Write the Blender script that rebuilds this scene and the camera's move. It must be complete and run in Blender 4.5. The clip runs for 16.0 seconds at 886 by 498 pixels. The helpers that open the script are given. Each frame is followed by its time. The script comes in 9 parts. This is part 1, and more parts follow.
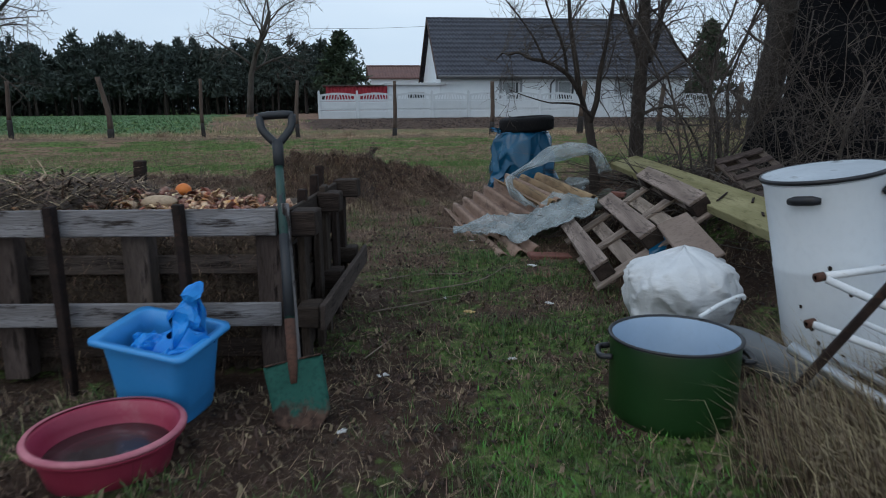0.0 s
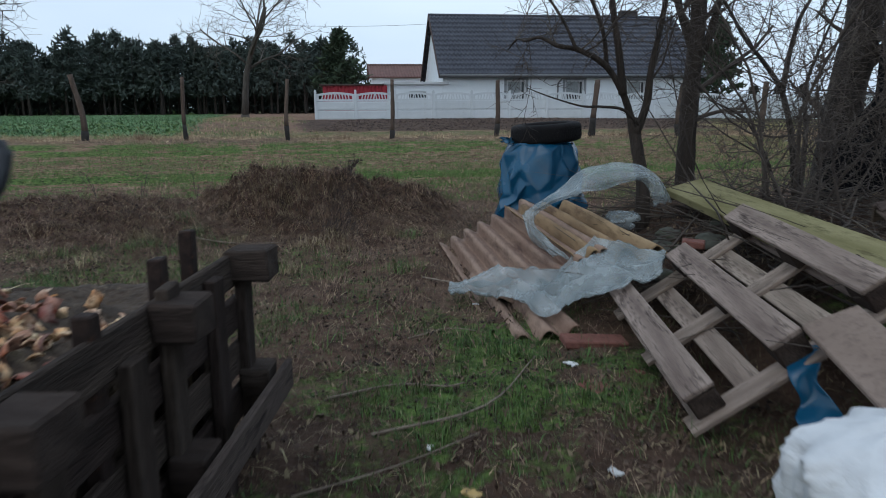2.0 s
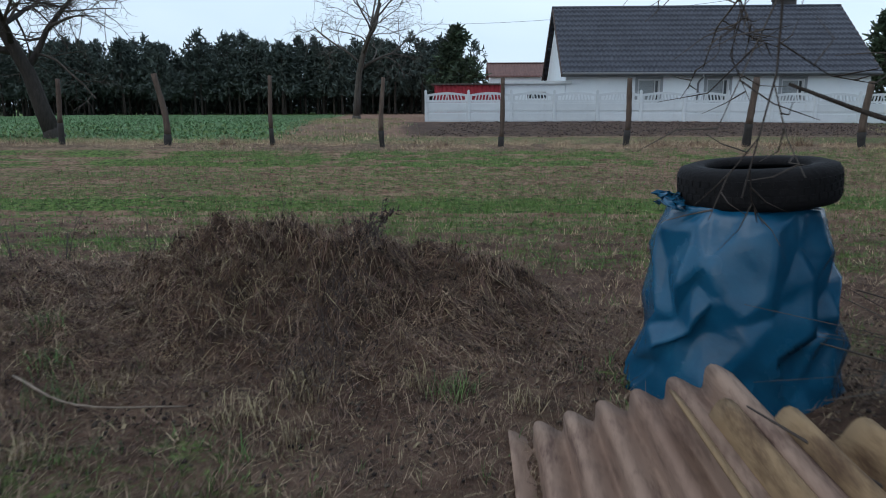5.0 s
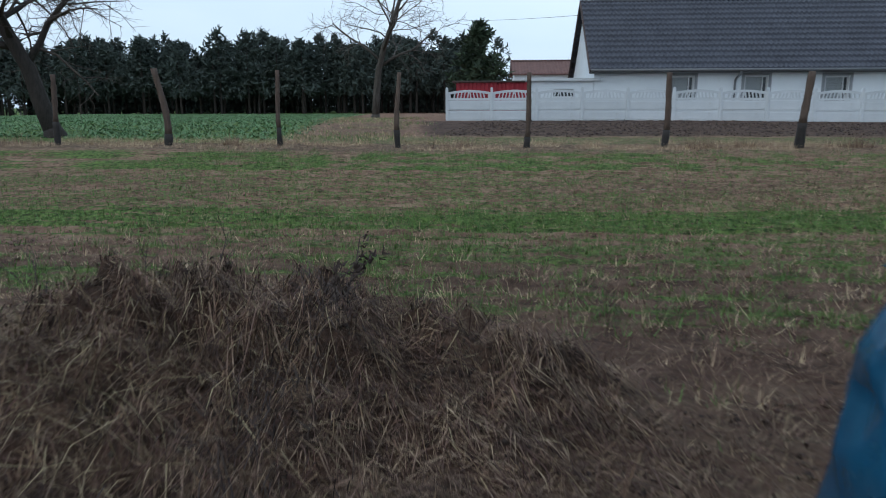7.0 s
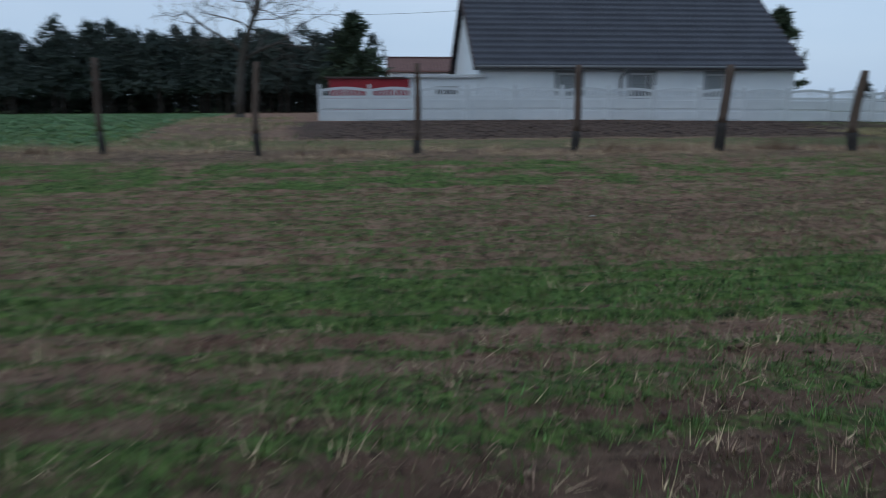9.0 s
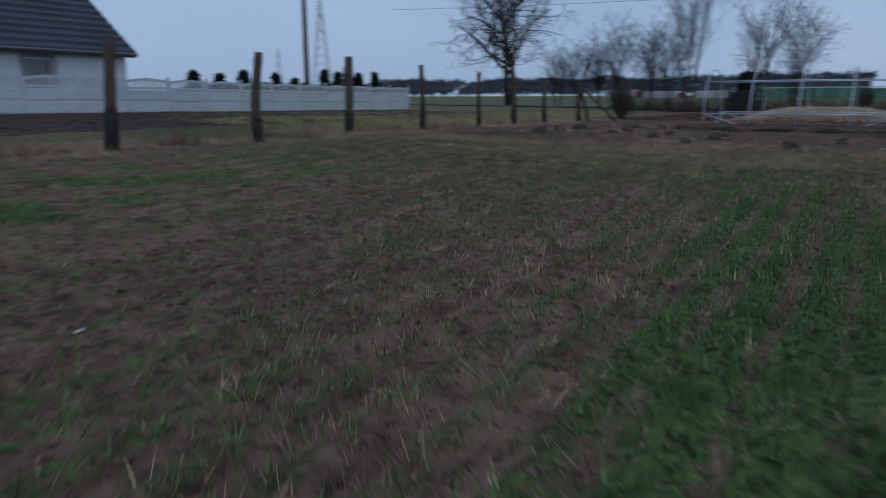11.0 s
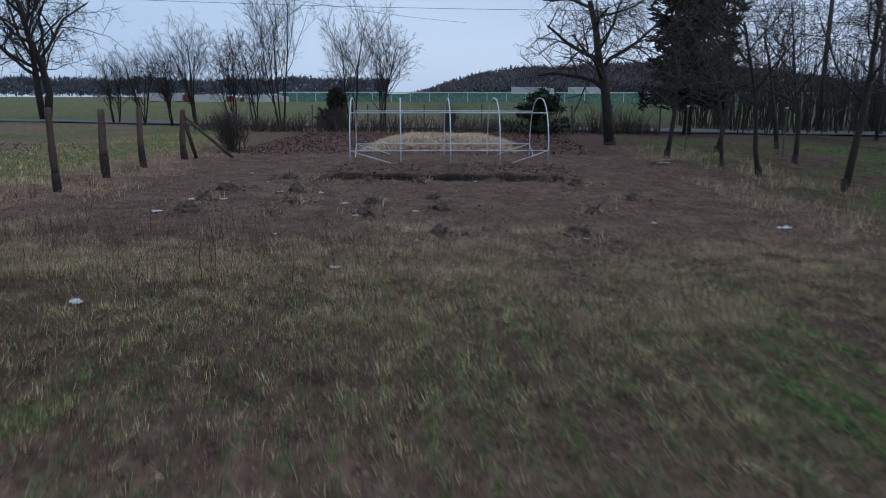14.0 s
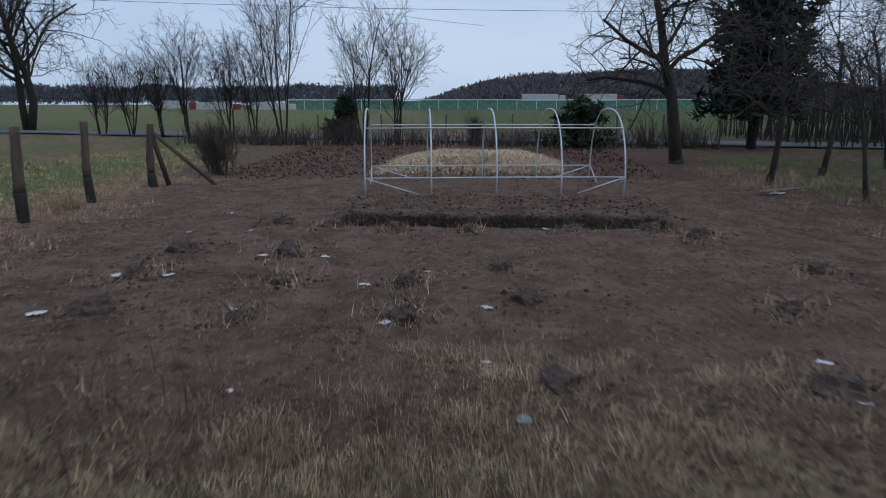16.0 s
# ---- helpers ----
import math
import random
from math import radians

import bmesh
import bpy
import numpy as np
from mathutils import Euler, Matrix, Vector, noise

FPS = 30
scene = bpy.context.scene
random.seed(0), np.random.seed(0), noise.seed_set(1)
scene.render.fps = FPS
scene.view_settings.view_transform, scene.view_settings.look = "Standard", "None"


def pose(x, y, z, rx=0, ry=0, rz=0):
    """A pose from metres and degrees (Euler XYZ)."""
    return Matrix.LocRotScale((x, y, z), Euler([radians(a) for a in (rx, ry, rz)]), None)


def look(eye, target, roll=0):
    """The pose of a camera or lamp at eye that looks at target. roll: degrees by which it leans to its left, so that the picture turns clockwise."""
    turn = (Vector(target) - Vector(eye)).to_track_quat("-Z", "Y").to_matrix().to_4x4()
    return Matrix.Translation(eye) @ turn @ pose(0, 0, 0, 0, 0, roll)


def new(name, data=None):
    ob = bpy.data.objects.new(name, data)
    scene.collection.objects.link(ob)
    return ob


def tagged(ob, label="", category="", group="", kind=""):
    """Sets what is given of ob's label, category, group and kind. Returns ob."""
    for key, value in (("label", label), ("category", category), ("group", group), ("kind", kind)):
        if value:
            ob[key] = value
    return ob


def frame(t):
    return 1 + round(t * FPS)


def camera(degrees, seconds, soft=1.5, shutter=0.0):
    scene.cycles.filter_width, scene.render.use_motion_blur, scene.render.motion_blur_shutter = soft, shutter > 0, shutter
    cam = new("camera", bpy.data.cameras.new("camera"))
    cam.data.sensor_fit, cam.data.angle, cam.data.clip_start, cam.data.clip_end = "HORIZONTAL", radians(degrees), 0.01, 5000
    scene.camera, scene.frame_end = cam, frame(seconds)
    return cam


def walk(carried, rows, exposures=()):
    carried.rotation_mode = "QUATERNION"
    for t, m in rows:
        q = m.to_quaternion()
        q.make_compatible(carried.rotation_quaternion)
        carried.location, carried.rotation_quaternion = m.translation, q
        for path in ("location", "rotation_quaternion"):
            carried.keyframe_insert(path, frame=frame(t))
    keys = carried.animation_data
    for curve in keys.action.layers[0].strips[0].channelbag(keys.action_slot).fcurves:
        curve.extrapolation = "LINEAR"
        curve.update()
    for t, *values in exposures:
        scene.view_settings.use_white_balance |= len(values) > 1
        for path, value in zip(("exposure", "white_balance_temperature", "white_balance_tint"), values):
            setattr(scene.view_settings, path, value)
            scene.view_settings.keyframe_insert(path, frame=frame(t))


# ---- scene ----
cam = camera(65.2, 16.0, soft=1.0, shutter=0.5)

PATH = [
    (0, (0.054, 0.083, 1.075), (0.047, 2.042, 0.673), -0.5),
    (0.5, (0.081, 0.454, 1.069), (0.071, 2.413, 0.666), -0.5),
    (1, (0.071, 0.871, 1.076), (0.06, 2.83, 0.674), -0.5),
    (1.5, (0.081, 1.33, 1.1), (0.067, 3.289, 0.697), -0.4),
    (2, (0.117, 1.818, 1.108), (0.101, 3.777, 0.705), -0.4),
    (2.5, (0.124, 2.301, 1.126), (0.106, 4.26, 0.722), -0.3),
    (3, (0.154, 2.824, 1.136), (0.079, 4.782, 0.733), -0.3),
    (3.5, (0.192, 3.373, 1.151), (0.039, 5.326, 0.748), -0.3),
    (4, (0.216, 3.944, 1.169), (-0.02, 5.888, 0.767), -0.3),
    (4.5, (0.235, 4.521, 1.182), (-0.091, 6.453, 0.781), -0.2),
    (6.8, (0.057, 6.245, 1.139), (-0.337, 8.164, 0.736), -0.2),
    (7, (0.012, 6.447, 1.134), (-0.404, 8.361, 0.731), -0.2),
    (7.5, (-0.108, 7.006, 1.14), (-0.562, 8.912, 0.737), -0.2),
    (8, (-0.254, 7.676, 1.128), (-0.718, 9.579, 0.725), -0.2),
    (8.2, (-0.322, 7.969, 1.124), (-0.781, 9.874, 0.72), -0.2),
    (10.3, (-0.684, 11.918, 1.039), (0.399, 13.545, 0.612), -0.2),
    (10.5, (-0.665, 12.289, 1.025), (0.551, 13.819, 0.595), -0.2),
    (11, (-0.479, 13.339, 0.972), (1.03, 14.578, 0.541), -0.2),
    (11.5, (-0.084, 14.358, 0.971), (1.651, 15.252, 0.536), -0.2),
    (12, (0.408, 15.192, 0.956), (2.291, 15.708, 0.52), -0.1),
    (12.5, (1.05, 15.954, 0.956), (2.994, 16.12, 0.52), 0.1),
    (13, (1.848, 16.66, 0.948), (3.796, 16.777, 0.515), -0.1),
    (13.5, (2.811, 17.258, 1.372), (4.76, 17.378, 0.939), 0.0),
    (14, (3.864, 17.78, 1.867), (5.814, 17.898, 1.438), 0.1),
    (14.5, (4.907, 18.159, 1.955), (6.857, 18.28, 1.529), 0.1),
    (15, (6.075, 18.454, 1.93), (8.027, 18.582, 1.512), 0.0),
    (15.5, (7.356, 18.665, 1.92), (9.309, 18.799, 1.508), -0.1),
    (16, (8.658, 18.868, 1.936), (10.611, 19.007, 1.526), 0.0),
]
walk(cam, [(t, look(eye, target, roll)) for t, eye, target, roll in PATH],
     [(0, 0.22, 6250, 8), (2, 0.36, 6250, 8), (4.5, 0.44, 6200, 8), (7, 0.42, 6100, 7), (8.2, 0.31, 6100, 6), (10.3, -0.74, 5300, 12), (11, -0.60, 5400, 11), (12, -0.62, 5450, 10), (12.5, -0.42, 5550, 12), (13.5, -0.12, 5700, 12), (14.5, -0.05, 5750, 12), (16, -0.07, 5900, 12)])

# ---- light: an even overcast sky at dusk ----
world = bpy.data.worlds.new("overcast_sky")
scene.world = world
world.use_nodes = True
wn = world.node_tree.nodes
wl = world.node_tree.links
wn.clear()
w_out = wn.new("ShaderNodeOutputWorld")
w_bg = wn.new("ShaderNodeBackground")
w_sky = wn.new("ShaderNodeTexSky")
w_sky.sky_type = "NISHITA"
w_sky.sun_disc = False
w_sky.sun_elevation = radians(14)
w_sky.sun_rotation = radians(215)
w_sky.air_density, w_sky.dust_density, w_sky.ozone_density = 1.0, 2.0, 2.0
w_gain = wn.new("ShaderNodeVectorMath")
w_gain.operation = "SCALE"
w_gain.inputs["Scale"].default_value = 0.10
wl.new(w_sky.outputs["Color"], w_gain.inputs[0])
# the cloud layer, slightly uneven
w_tc = wn.new("ShaderNodeTexCoord")
w_map = wn.new("ShaderNodeMapping")
w_map.inputs["Scale"].default_value = (1.0, 1.0, 3.0)
w_noise = wn.new("ShaderNodeTexNoise")
w_noise.inputs["Scale"].default_value = 1.6
w_noise.inputs["Detail"].default_value = 4
w_ramp = wn.new("ShaderNodeValToRGB")
w_ramp.color_ramp.elements[0].position, w_ramp.color_ramp.elements[1].position = 0.3, 0.7
w_ramp.color_ramp.elements[0].color = (0.50, 0.62, 0.78, 1)
w_ramp.color_ramp.elements[1].color = (0.66, 0.76, 0.88, 1)
w_mix = wn.new("ShaderNodeMix")
w_mix.data_type = "RGBA"
w_mix.inputs[0].default_value = 0.85
wl.new(w_tc.outputs["Generated"], w_map.inputs["Vector"])
wl.new(w_map.outputs["Vector"], w_noise.inputs["Vector"])
wl.new(w_noise.outputs["Fac"], w_ramp.inputs["Fac"])
wl.new(w_gain.outputs[0], w_mix.inputs[6])
wl.new(w_ramp.outputs["Color"], w_mix.inputs[7])
wl.new(w_mix.outputs[2], w_bg.inputs["Color"])
w_bg.inputs["Strength"].default_value = 1.0
wl.new(w_bg.outputs[0], w_out.inputs["Surface"])

sun_data = bpy.data.lights.new("sun", "SUN")
sun_data.energy = 0.5
sun_data.angle = radians(40)
sun_data.color = (1.0, 0.97, 0.93)
sun = new("sun", sun_data)
sun.matrix_basis = look((0, 0, 30), (0.45, 0.60, 28.9))

# ---- material builders ----
def links_of(m):
    return m.node_tree.nodes, m.node_tree.links


def mix_rgb(nt, a, b, fac, mode="MIX"):
    n = nt.nodes.new("ShaderNodeMix")
    n.data_type, n.blend_type = "RGBA", mode
    for slot, v in ((0, fac), (6, a), (7, b)):
        if hasattr(v, "is_linked"):
            nt.links.new(v, n.inputs[slot])
        elif slot == 0:
            n.inputs[0].default_value = v
        else:
            n.inputs[slot].default_value = (*v, 1)
    return n.outputs[2]


def ramp(nt, fac, lo, hi, most=1.0):
    n = nt.nodes.new("ShaderNodeMapRange")
    n.inputs[1].default_value, n.inputs[2].default_value, n.inputs[4].default_value = lo, hi, most
    nt.links.new(fac, n.inputs[0])
    return n.outputs[0]


def noise_fac(nt, scale, detail=3, stretch=None, rough=0.55):
    tc = nt.nodes.new("ShaderNodeTexCoord")
    n = nt.nodes.new("ShaderNodeTexNoise")
    n.inputs["Scale"].default_value, n.inputs["Detail"].default_value, n.inputs["Roughness"].default_value = scale, detail, rough
    src = tc.outputs["Object"]
    if stretch:
        mp = nt.nodes.new("ShaderNodeMapping")
        mp.inputs["Scale"].default_value = stretch
        nt.links.new(src, mp.inputs["Vector"])
        src = mp.outputs["Vector"]
    nt.links.new(src, n.inputs["Vector"])
    return n.outputs["Fac"]


def surface(name, col, col2, scale=6.0, rough=0.8, metal=0.0, bump=0.3, fine=40.0, stain=None, stain_at=(0.55, 0.7), vary=0.0, island=False, stretch=None, bump_dist=0.01, spec=0.4, rough2=None, speck=1.0):
    """A weathered surface: two colours over broad noise, fine grain, a stain colour with edges, relief."""
    m = bpy.data.materials.new(name)
    m.use_nodes = True
    nt = m.node_tree
    b = nt.nodes["Principled BSDF"]
    broad = noise_fac(nt, scale, 4, stretch)
    grain = noise_fac(nt, fine, 3, stretch)
    c = mix_rgb(nt, col, col2, ramp(nt, broad, 0.32, 0.68))
    dark = tuple(v * 0.62 for v in col)
    c = mix_rgb(nt, c, dark, ramp(nt, grain, 0.48, 0.85, speck))
    if stain:
        spots = noise_fac(nt, scale * 1.7 + 1.3, 6, stretch, 0.7)
        c = mix_rgb(nt, c, stain, ramp(nt, spots, *stain_at))
    if vary:
        g = nt.nodes.new("ShaderNodeNewGeometry" if island else "ShaderNodeObjectInfo")
        hsv = nt.nodes.new("ShaderNodeHueSaturation")
        val = nt.nodes.new("ShaderNodeMapRange")
        val.inputs[3].default_value, val.inputs[4].default_value = 1 - vary, 1 + vary
        nt.links.new(g.outputs["Random Per Island" if island else "Random"], val.inputs[0])
        nt.links.new(val.outputs[0], hsv.inputs["Value"])
        hue = nt.nodes.new("ShaderNodeMapRange")
        hue.inputs[3].default_value, hue.inputs[4].default_value = 0.5 - vary * 0.05, 0.5 + vary * 0.05
        nt.links.new(g.outputs["Random Per Island" if island else "Random"], hue.inputs[0])
        nt.links.new(hue.outputs[0], hsv.inputs["Hue"])
        nt.links.new(c, hsv.inputs["Color"])
        c = hsv.outputs["Color"]
    nt.links.new(c, b.inputs["Base Color"])
    b.inputs["Metallic"].default_value = metal
    b.inputs["Specular IOR Level"].default_value = spec
    r = nt.nodes.new("ShaderNodeMapRange")
    r.inputs[3].default_value, r.inputs[4].default_value = rough, min(1.0, rough2 if rough2 else rough + 0.15)
    nt.links.new(broad, r.inputs[0])
    nt.links.new(r.outputs[0], b.inputs["Roughness"])
    if bump:
        bp = nt.nodes.new("ShaderNodeBump")
        bp.inputs["Strength"].default_value, bp.inputs["Distance"].default_value = bump, bump_dist
        nt.links.new(grain, bp.inputs["Height"])
        nt.links.new(bp.outputs[0], b.inputs["Normal"])
    return m


# ---- mesh builders ----
def thing(name, label, category, m=None, group="", kind=""):
    ob = new(name)
    ob.empty_display_size = 0.1
    if m is not None:
        ob.matrix_basis = m
    return tagged(ob, label, category, group, kind)


def mesh_ob(name, me, material, parent=None, label="", m=None, smooth=False):
    me.materials.append(material)
    if smooth:
        me.polygons.foreach_set("use_smooth", [True] * len(me.polygons))
    ob = new(name, me)
    if parent:
        ob.parent = parent
    if m is not None:
        ob.matrix_basis = m
    if label:
        ob["label"] = label
    return ob


def part(name, bm, material, parent=None, label="", m=None, smooth=False):
    me = bpy.data.meshes.new(name)
    bm.to_mesh(me)
    bm.free()
    return mesh_ob(name, me, material, parent, label, m, smooth)


def raw_mesh(name, verts, faces):
    me = bpy.data.meshes.new(name)
    me.from_pydata(verts, [], faces)
    me.update()
    return me


def array_mesh(name, verts, faces):
    """A mesh from numpy arrays, all faces with the same number of corners."""
    me = bpy.data.meshes.new(name)
    verts, faces = np.asarray(verts, np.float32), np.asarray(faces, np.int32)
    n, k = faces.shape
    me.vertices.add(len(verts))
    me.vertices.foreach_set("co", verts.ravel())
    me.loops.add(n * k)
    me.loops.foreach_set("vertex_index", faces.ravel())
    me.polygons.add(n)
    me.polygons.foreach_set("loop_start", np.arange(0, n * k, k, dtype=np.int32))
    me.update(calc_edges=True)
    return me


def box(sx, sy, sz, bev=0.004, m=None, jitter=0.0, bm=None):
    """A block centred on its origin with worn edges; into bm if given."""
    b = bmesh.new()
    bmesh.ops.create_cube(b, size=1.0)
    for v in b.verts:
        v.co = Vector((v.co.x * sx, v.co.y * sy, v.co.z * sz))
        if jitter:
            v.co += Vector([random.uniform(-jitter, jitter) for _ in range(3)])
    if bev:
        bmesh.ops.bevel(b, geom=b.edges[:], offset=bev, segments=1, affect="EDGES")
    if m is not None:
        b.transform(m)
    if bm is None:
        return b
    tmp = bpy.data.meshes.new("tmp")
    b.to_mesh(tmp)
    b.free()
    bm.from_mesh(tmp)
    bpy.data.meshes.remove(tmp)
    return bm


def lathe(profile, segs=32, m=None, squash=None):
    """Turns a list of (radius, height) round the z axis."""
    b = bmesh.new()
    rings = []
    for r, z in profile:
        if r < 1e-5:
            rings.append([b.verts.new((0, 0, z))])
        else:
            rings.append([b.verts.new((r * math.cos(2 * math.pi * k / segs), r * math.sin(2 * math.pi * k / segs), z)) for k in range(segs)])
    for a, c in zip(rings, rings[1:]):
        for k in range(segs):
            j = (k + 1) % segs
            if len(a) == 1 and len(c) > 1:
                b.faces.new((a[0], c[j], c[k]))
            elif len(c) == 1 and len(a) > 1:
                b.faces.new((a[k], a[j], c[0]))
            elif len(a) > 1:
                b.faces.new((a[k], a[j], c[j], c[k]))
    bmesh.ops.recalc_face_normals(b, faces=b.faces[:])
    if m is not None:
        b.transform(m)
    return b


def along(a, c, up=(0, 0, 1)):
    """A pose with x from a to c and its origin midway, z as near to up as can be."""
    a, c = Vector(a), Vector(c)
    x = (c - a).normalized()
    y = Vector(up).cross(x)
    if y.length < 1e-4:
        y = Vector((0, 1, 0))
    y.normalize()
    z = x.cross(y)
    return Matrix(((x.x, y.x, z.x, (a.x + c.x) / 2), (x.y, y.y, z.y, (a.y + c.y) / 2), (x.z, y.z, z.z, (a.z + c.z) / 2), (0, 0, 0, 1)))


class Tubes:
    """Collects round tapering limbs in one mesh."""

    def __init__(self):
        self.v, self.f = [], []

    def add(self, pts, radii, segs=6, cap=True):
        pts = [Vector(p) for p in pts]
        base = len(self.v)
        side = None
        for n, p in enumerate(pts):
            ahead = (pts[min(n + 1, len(pts) - 1)] - pts[max(n - 1, 0)])
            ahead = ahead.normalized() if ahead.length > 1e-6 else Vector((0, 0, 1))
            if side is None:
                side = ahead.orthogonal().normalized()
            side = (side - ahead * side.dot(ahead))
            side = side.normalized() if side.length > 1e-6 else ahead.orthogonal().normalized()
            other = ahead.cross(side)
            for k in range(segs):
                a = 2 * math.pi * k / segs
                self.v.append(p + (side * math.cos(a) + other * math.sin(a)) * radii[n])
        for n in range(len(pts) - 1):
            for k in range(segs):
                j = (k + 1) % segs
                self.f.append((base + n * segs + k, base + n * segs + j, base + (n + 1) * segs + j, base + (n + 1) * segs + k))
        if cap:
            self.f.append(tuple(base + k for k in reversed(range(segs))))
            self.f.append(tuple(base + (len(pts) - 1) * segs + k for k in range(segs)))
        return self

    def mesh(self, name):
        return raw_mesh(name, [tuple(v) for v in self.v], self.f)


def smooth_line(pts, steps=6):
    """A rounded line through the points (Catmull-Rom)."""
    pts = [Vector(p) for p in pts]
    ext = [pts[0] * 2 - pts[1]] + pts + [pts[-1] * 2 - pts[-2]]
    out = []
    for i in range(1, len(ext) - 2):
        p0, p1, p2, p3 = ext[i - 1 : i + 3]
        for s in range(steps):
            t = s / steps
            out.append(0.5 * ((2 * p1) + (p2 - p0) * t + (2 * p0 - 5 * p1 + 4 * p2 - p3) * t * t + (3 * p1 - p0 - 3 * p2 + p3) * t**3))
    out.append(pts[-1])
    return out


def pipe(name, pts, r, material, parent=None, label="", segs=10, steps=5, r2=None):
    line = smooth_line(pts, steps) if steps > 1 else [Vector(p) for p in pts]
    rr = [r + ((r2 if r2 is not None else r) - r) * i / (len(line) - 1) for i in range(len(line))]
    return mesh_ob(name, Tubes().add(line, rr, segs).mesh(name), material, parent, label, smooth=True)


def sheet(name, fn, nu, nv, material, thick=0.003, parent=None, label="", smooth=True):
    """A thin sheet from fn(u, v) -> point, u and v from 0 to 1, with real thickness."""
    vs = [fn(i / nu, j / nv) for i in range(nu + 1) for j in range(nv + 1)]
    fs = [(i * (nv + 1) + j, (i + 1) * (nv + 1) + j, (i + 1) * (nv + 1) + j + 1, i * (nv + 1) + j + 1) for i in range(nu) for j in range(nv)]
    ob = mesh_ob(name, raw_mesh(name, [tuple(v) for v in vs], fs), material, parent, label, smooth=smooth)
    if thick:
        s = ob.modifiers.new("thickness", "SOLIDIFY")
        s.thickness = thick
    return ob


# ---- noise over arrays ----
def vnoise(x, y, seed=0):
    """Smooth value noise from 0 to 1 over arrays."""
    x, y = np.asarray(x, float), np.asarray(y, float)
    xi, yi = np.floor(x), np.floor(y)
    fx, fy = x - xi, y - yi
    fx, fy = fx * fx * (3 - 2 * fx), fy * fy * (3 - 2 * fy)

    def h(a, b):
        s = np.sin(a * 127.1 + b * 311.7 + seed * 74.7) * 43758.5453
        return s - np.floor(s)

    return (h(xi, yi) * (1 - fx) + h(xi + 1, yi) * fx) * (1 - fy) + (h(xi, yi + 1) * (1 - fx) + h(xi + 1, yi + 1) * fx) * fy


def fbm(x, y, seed=0, octaves=4):
    out, amp, total = 0.0, 1.0, 0.0
    for k in range(octaves):
        out = out + amp * vnoise(x * 2**k, y * 2**k, seed + k)
        total, amp = total + amp, amp * 0.55
    return out / total


def step(v, a, b):
    t = np.clip((v - a) / (b - a), 0, 1)
    return t * t * (3 - 2 * t)


def band(v, a, b, soft):
    return step(v, a - soft, a + soft) * (1 - step(v, b - soft, b + soft))

# ---- ground: one sheet out to the horizon ----
def fence_y(x):
    return 23.7 + 0.135 * np.asarray(x, float)


def wall_y(x):
    return 39.5 + 0.1495 * np.asarray(x, float)


def heaps(x, y):
    """The clippings heaps behind the yard."""
    n = 0.60 + 0.34 * fbm(x * 1.7, y * 1.7, 11, 2) + 0.42 * (fbm(x * 4.8, y * 4.8, 13, 2) - 0.45)

    def lump(cx, cy, ax, ay, h):
        d = ((x - cx) / ax) ** 2 + ((y - cy) / ay) ** 2
        return h * np.exp(-(d ** 1.3) * 1.1)

    a = lump(-1.30, 8.66, 1.12, 0.80, 0.54)
    b = lump(-0.42, 8.80, 0.55, 0.50, 0.42)
    c = lump(-3.4, 8.20, 1.9, 0.95, 0.30)
    tuft = 1 - 2 * np.abs(fbm(x * 5.5 + 0.8 * y, y * 7.5, 15, 2) - 0.5)
    return np.maximum(np.maximum(a, b), c) * (n + 0.55 * (tuft - 0.78) + 0.30 * (vnoise(x * 11, y * 13, 17) - 0.5))


def bank(x, y):
    """The overgrown heap of earth and rubbish under the yard trees."""
    d = step(x - 0.30 * np.clip(5.2 - y, 0, 3), 0.85, 1.7) * (1 - step(y, 7.0, 8.2)) * step(y, 3.3, 4.6) * (1 - step(x, 3.6, 5.0))
    return d * (0.30 + 0.22 * fbm(x * 2.3, y * 2.3, 5))


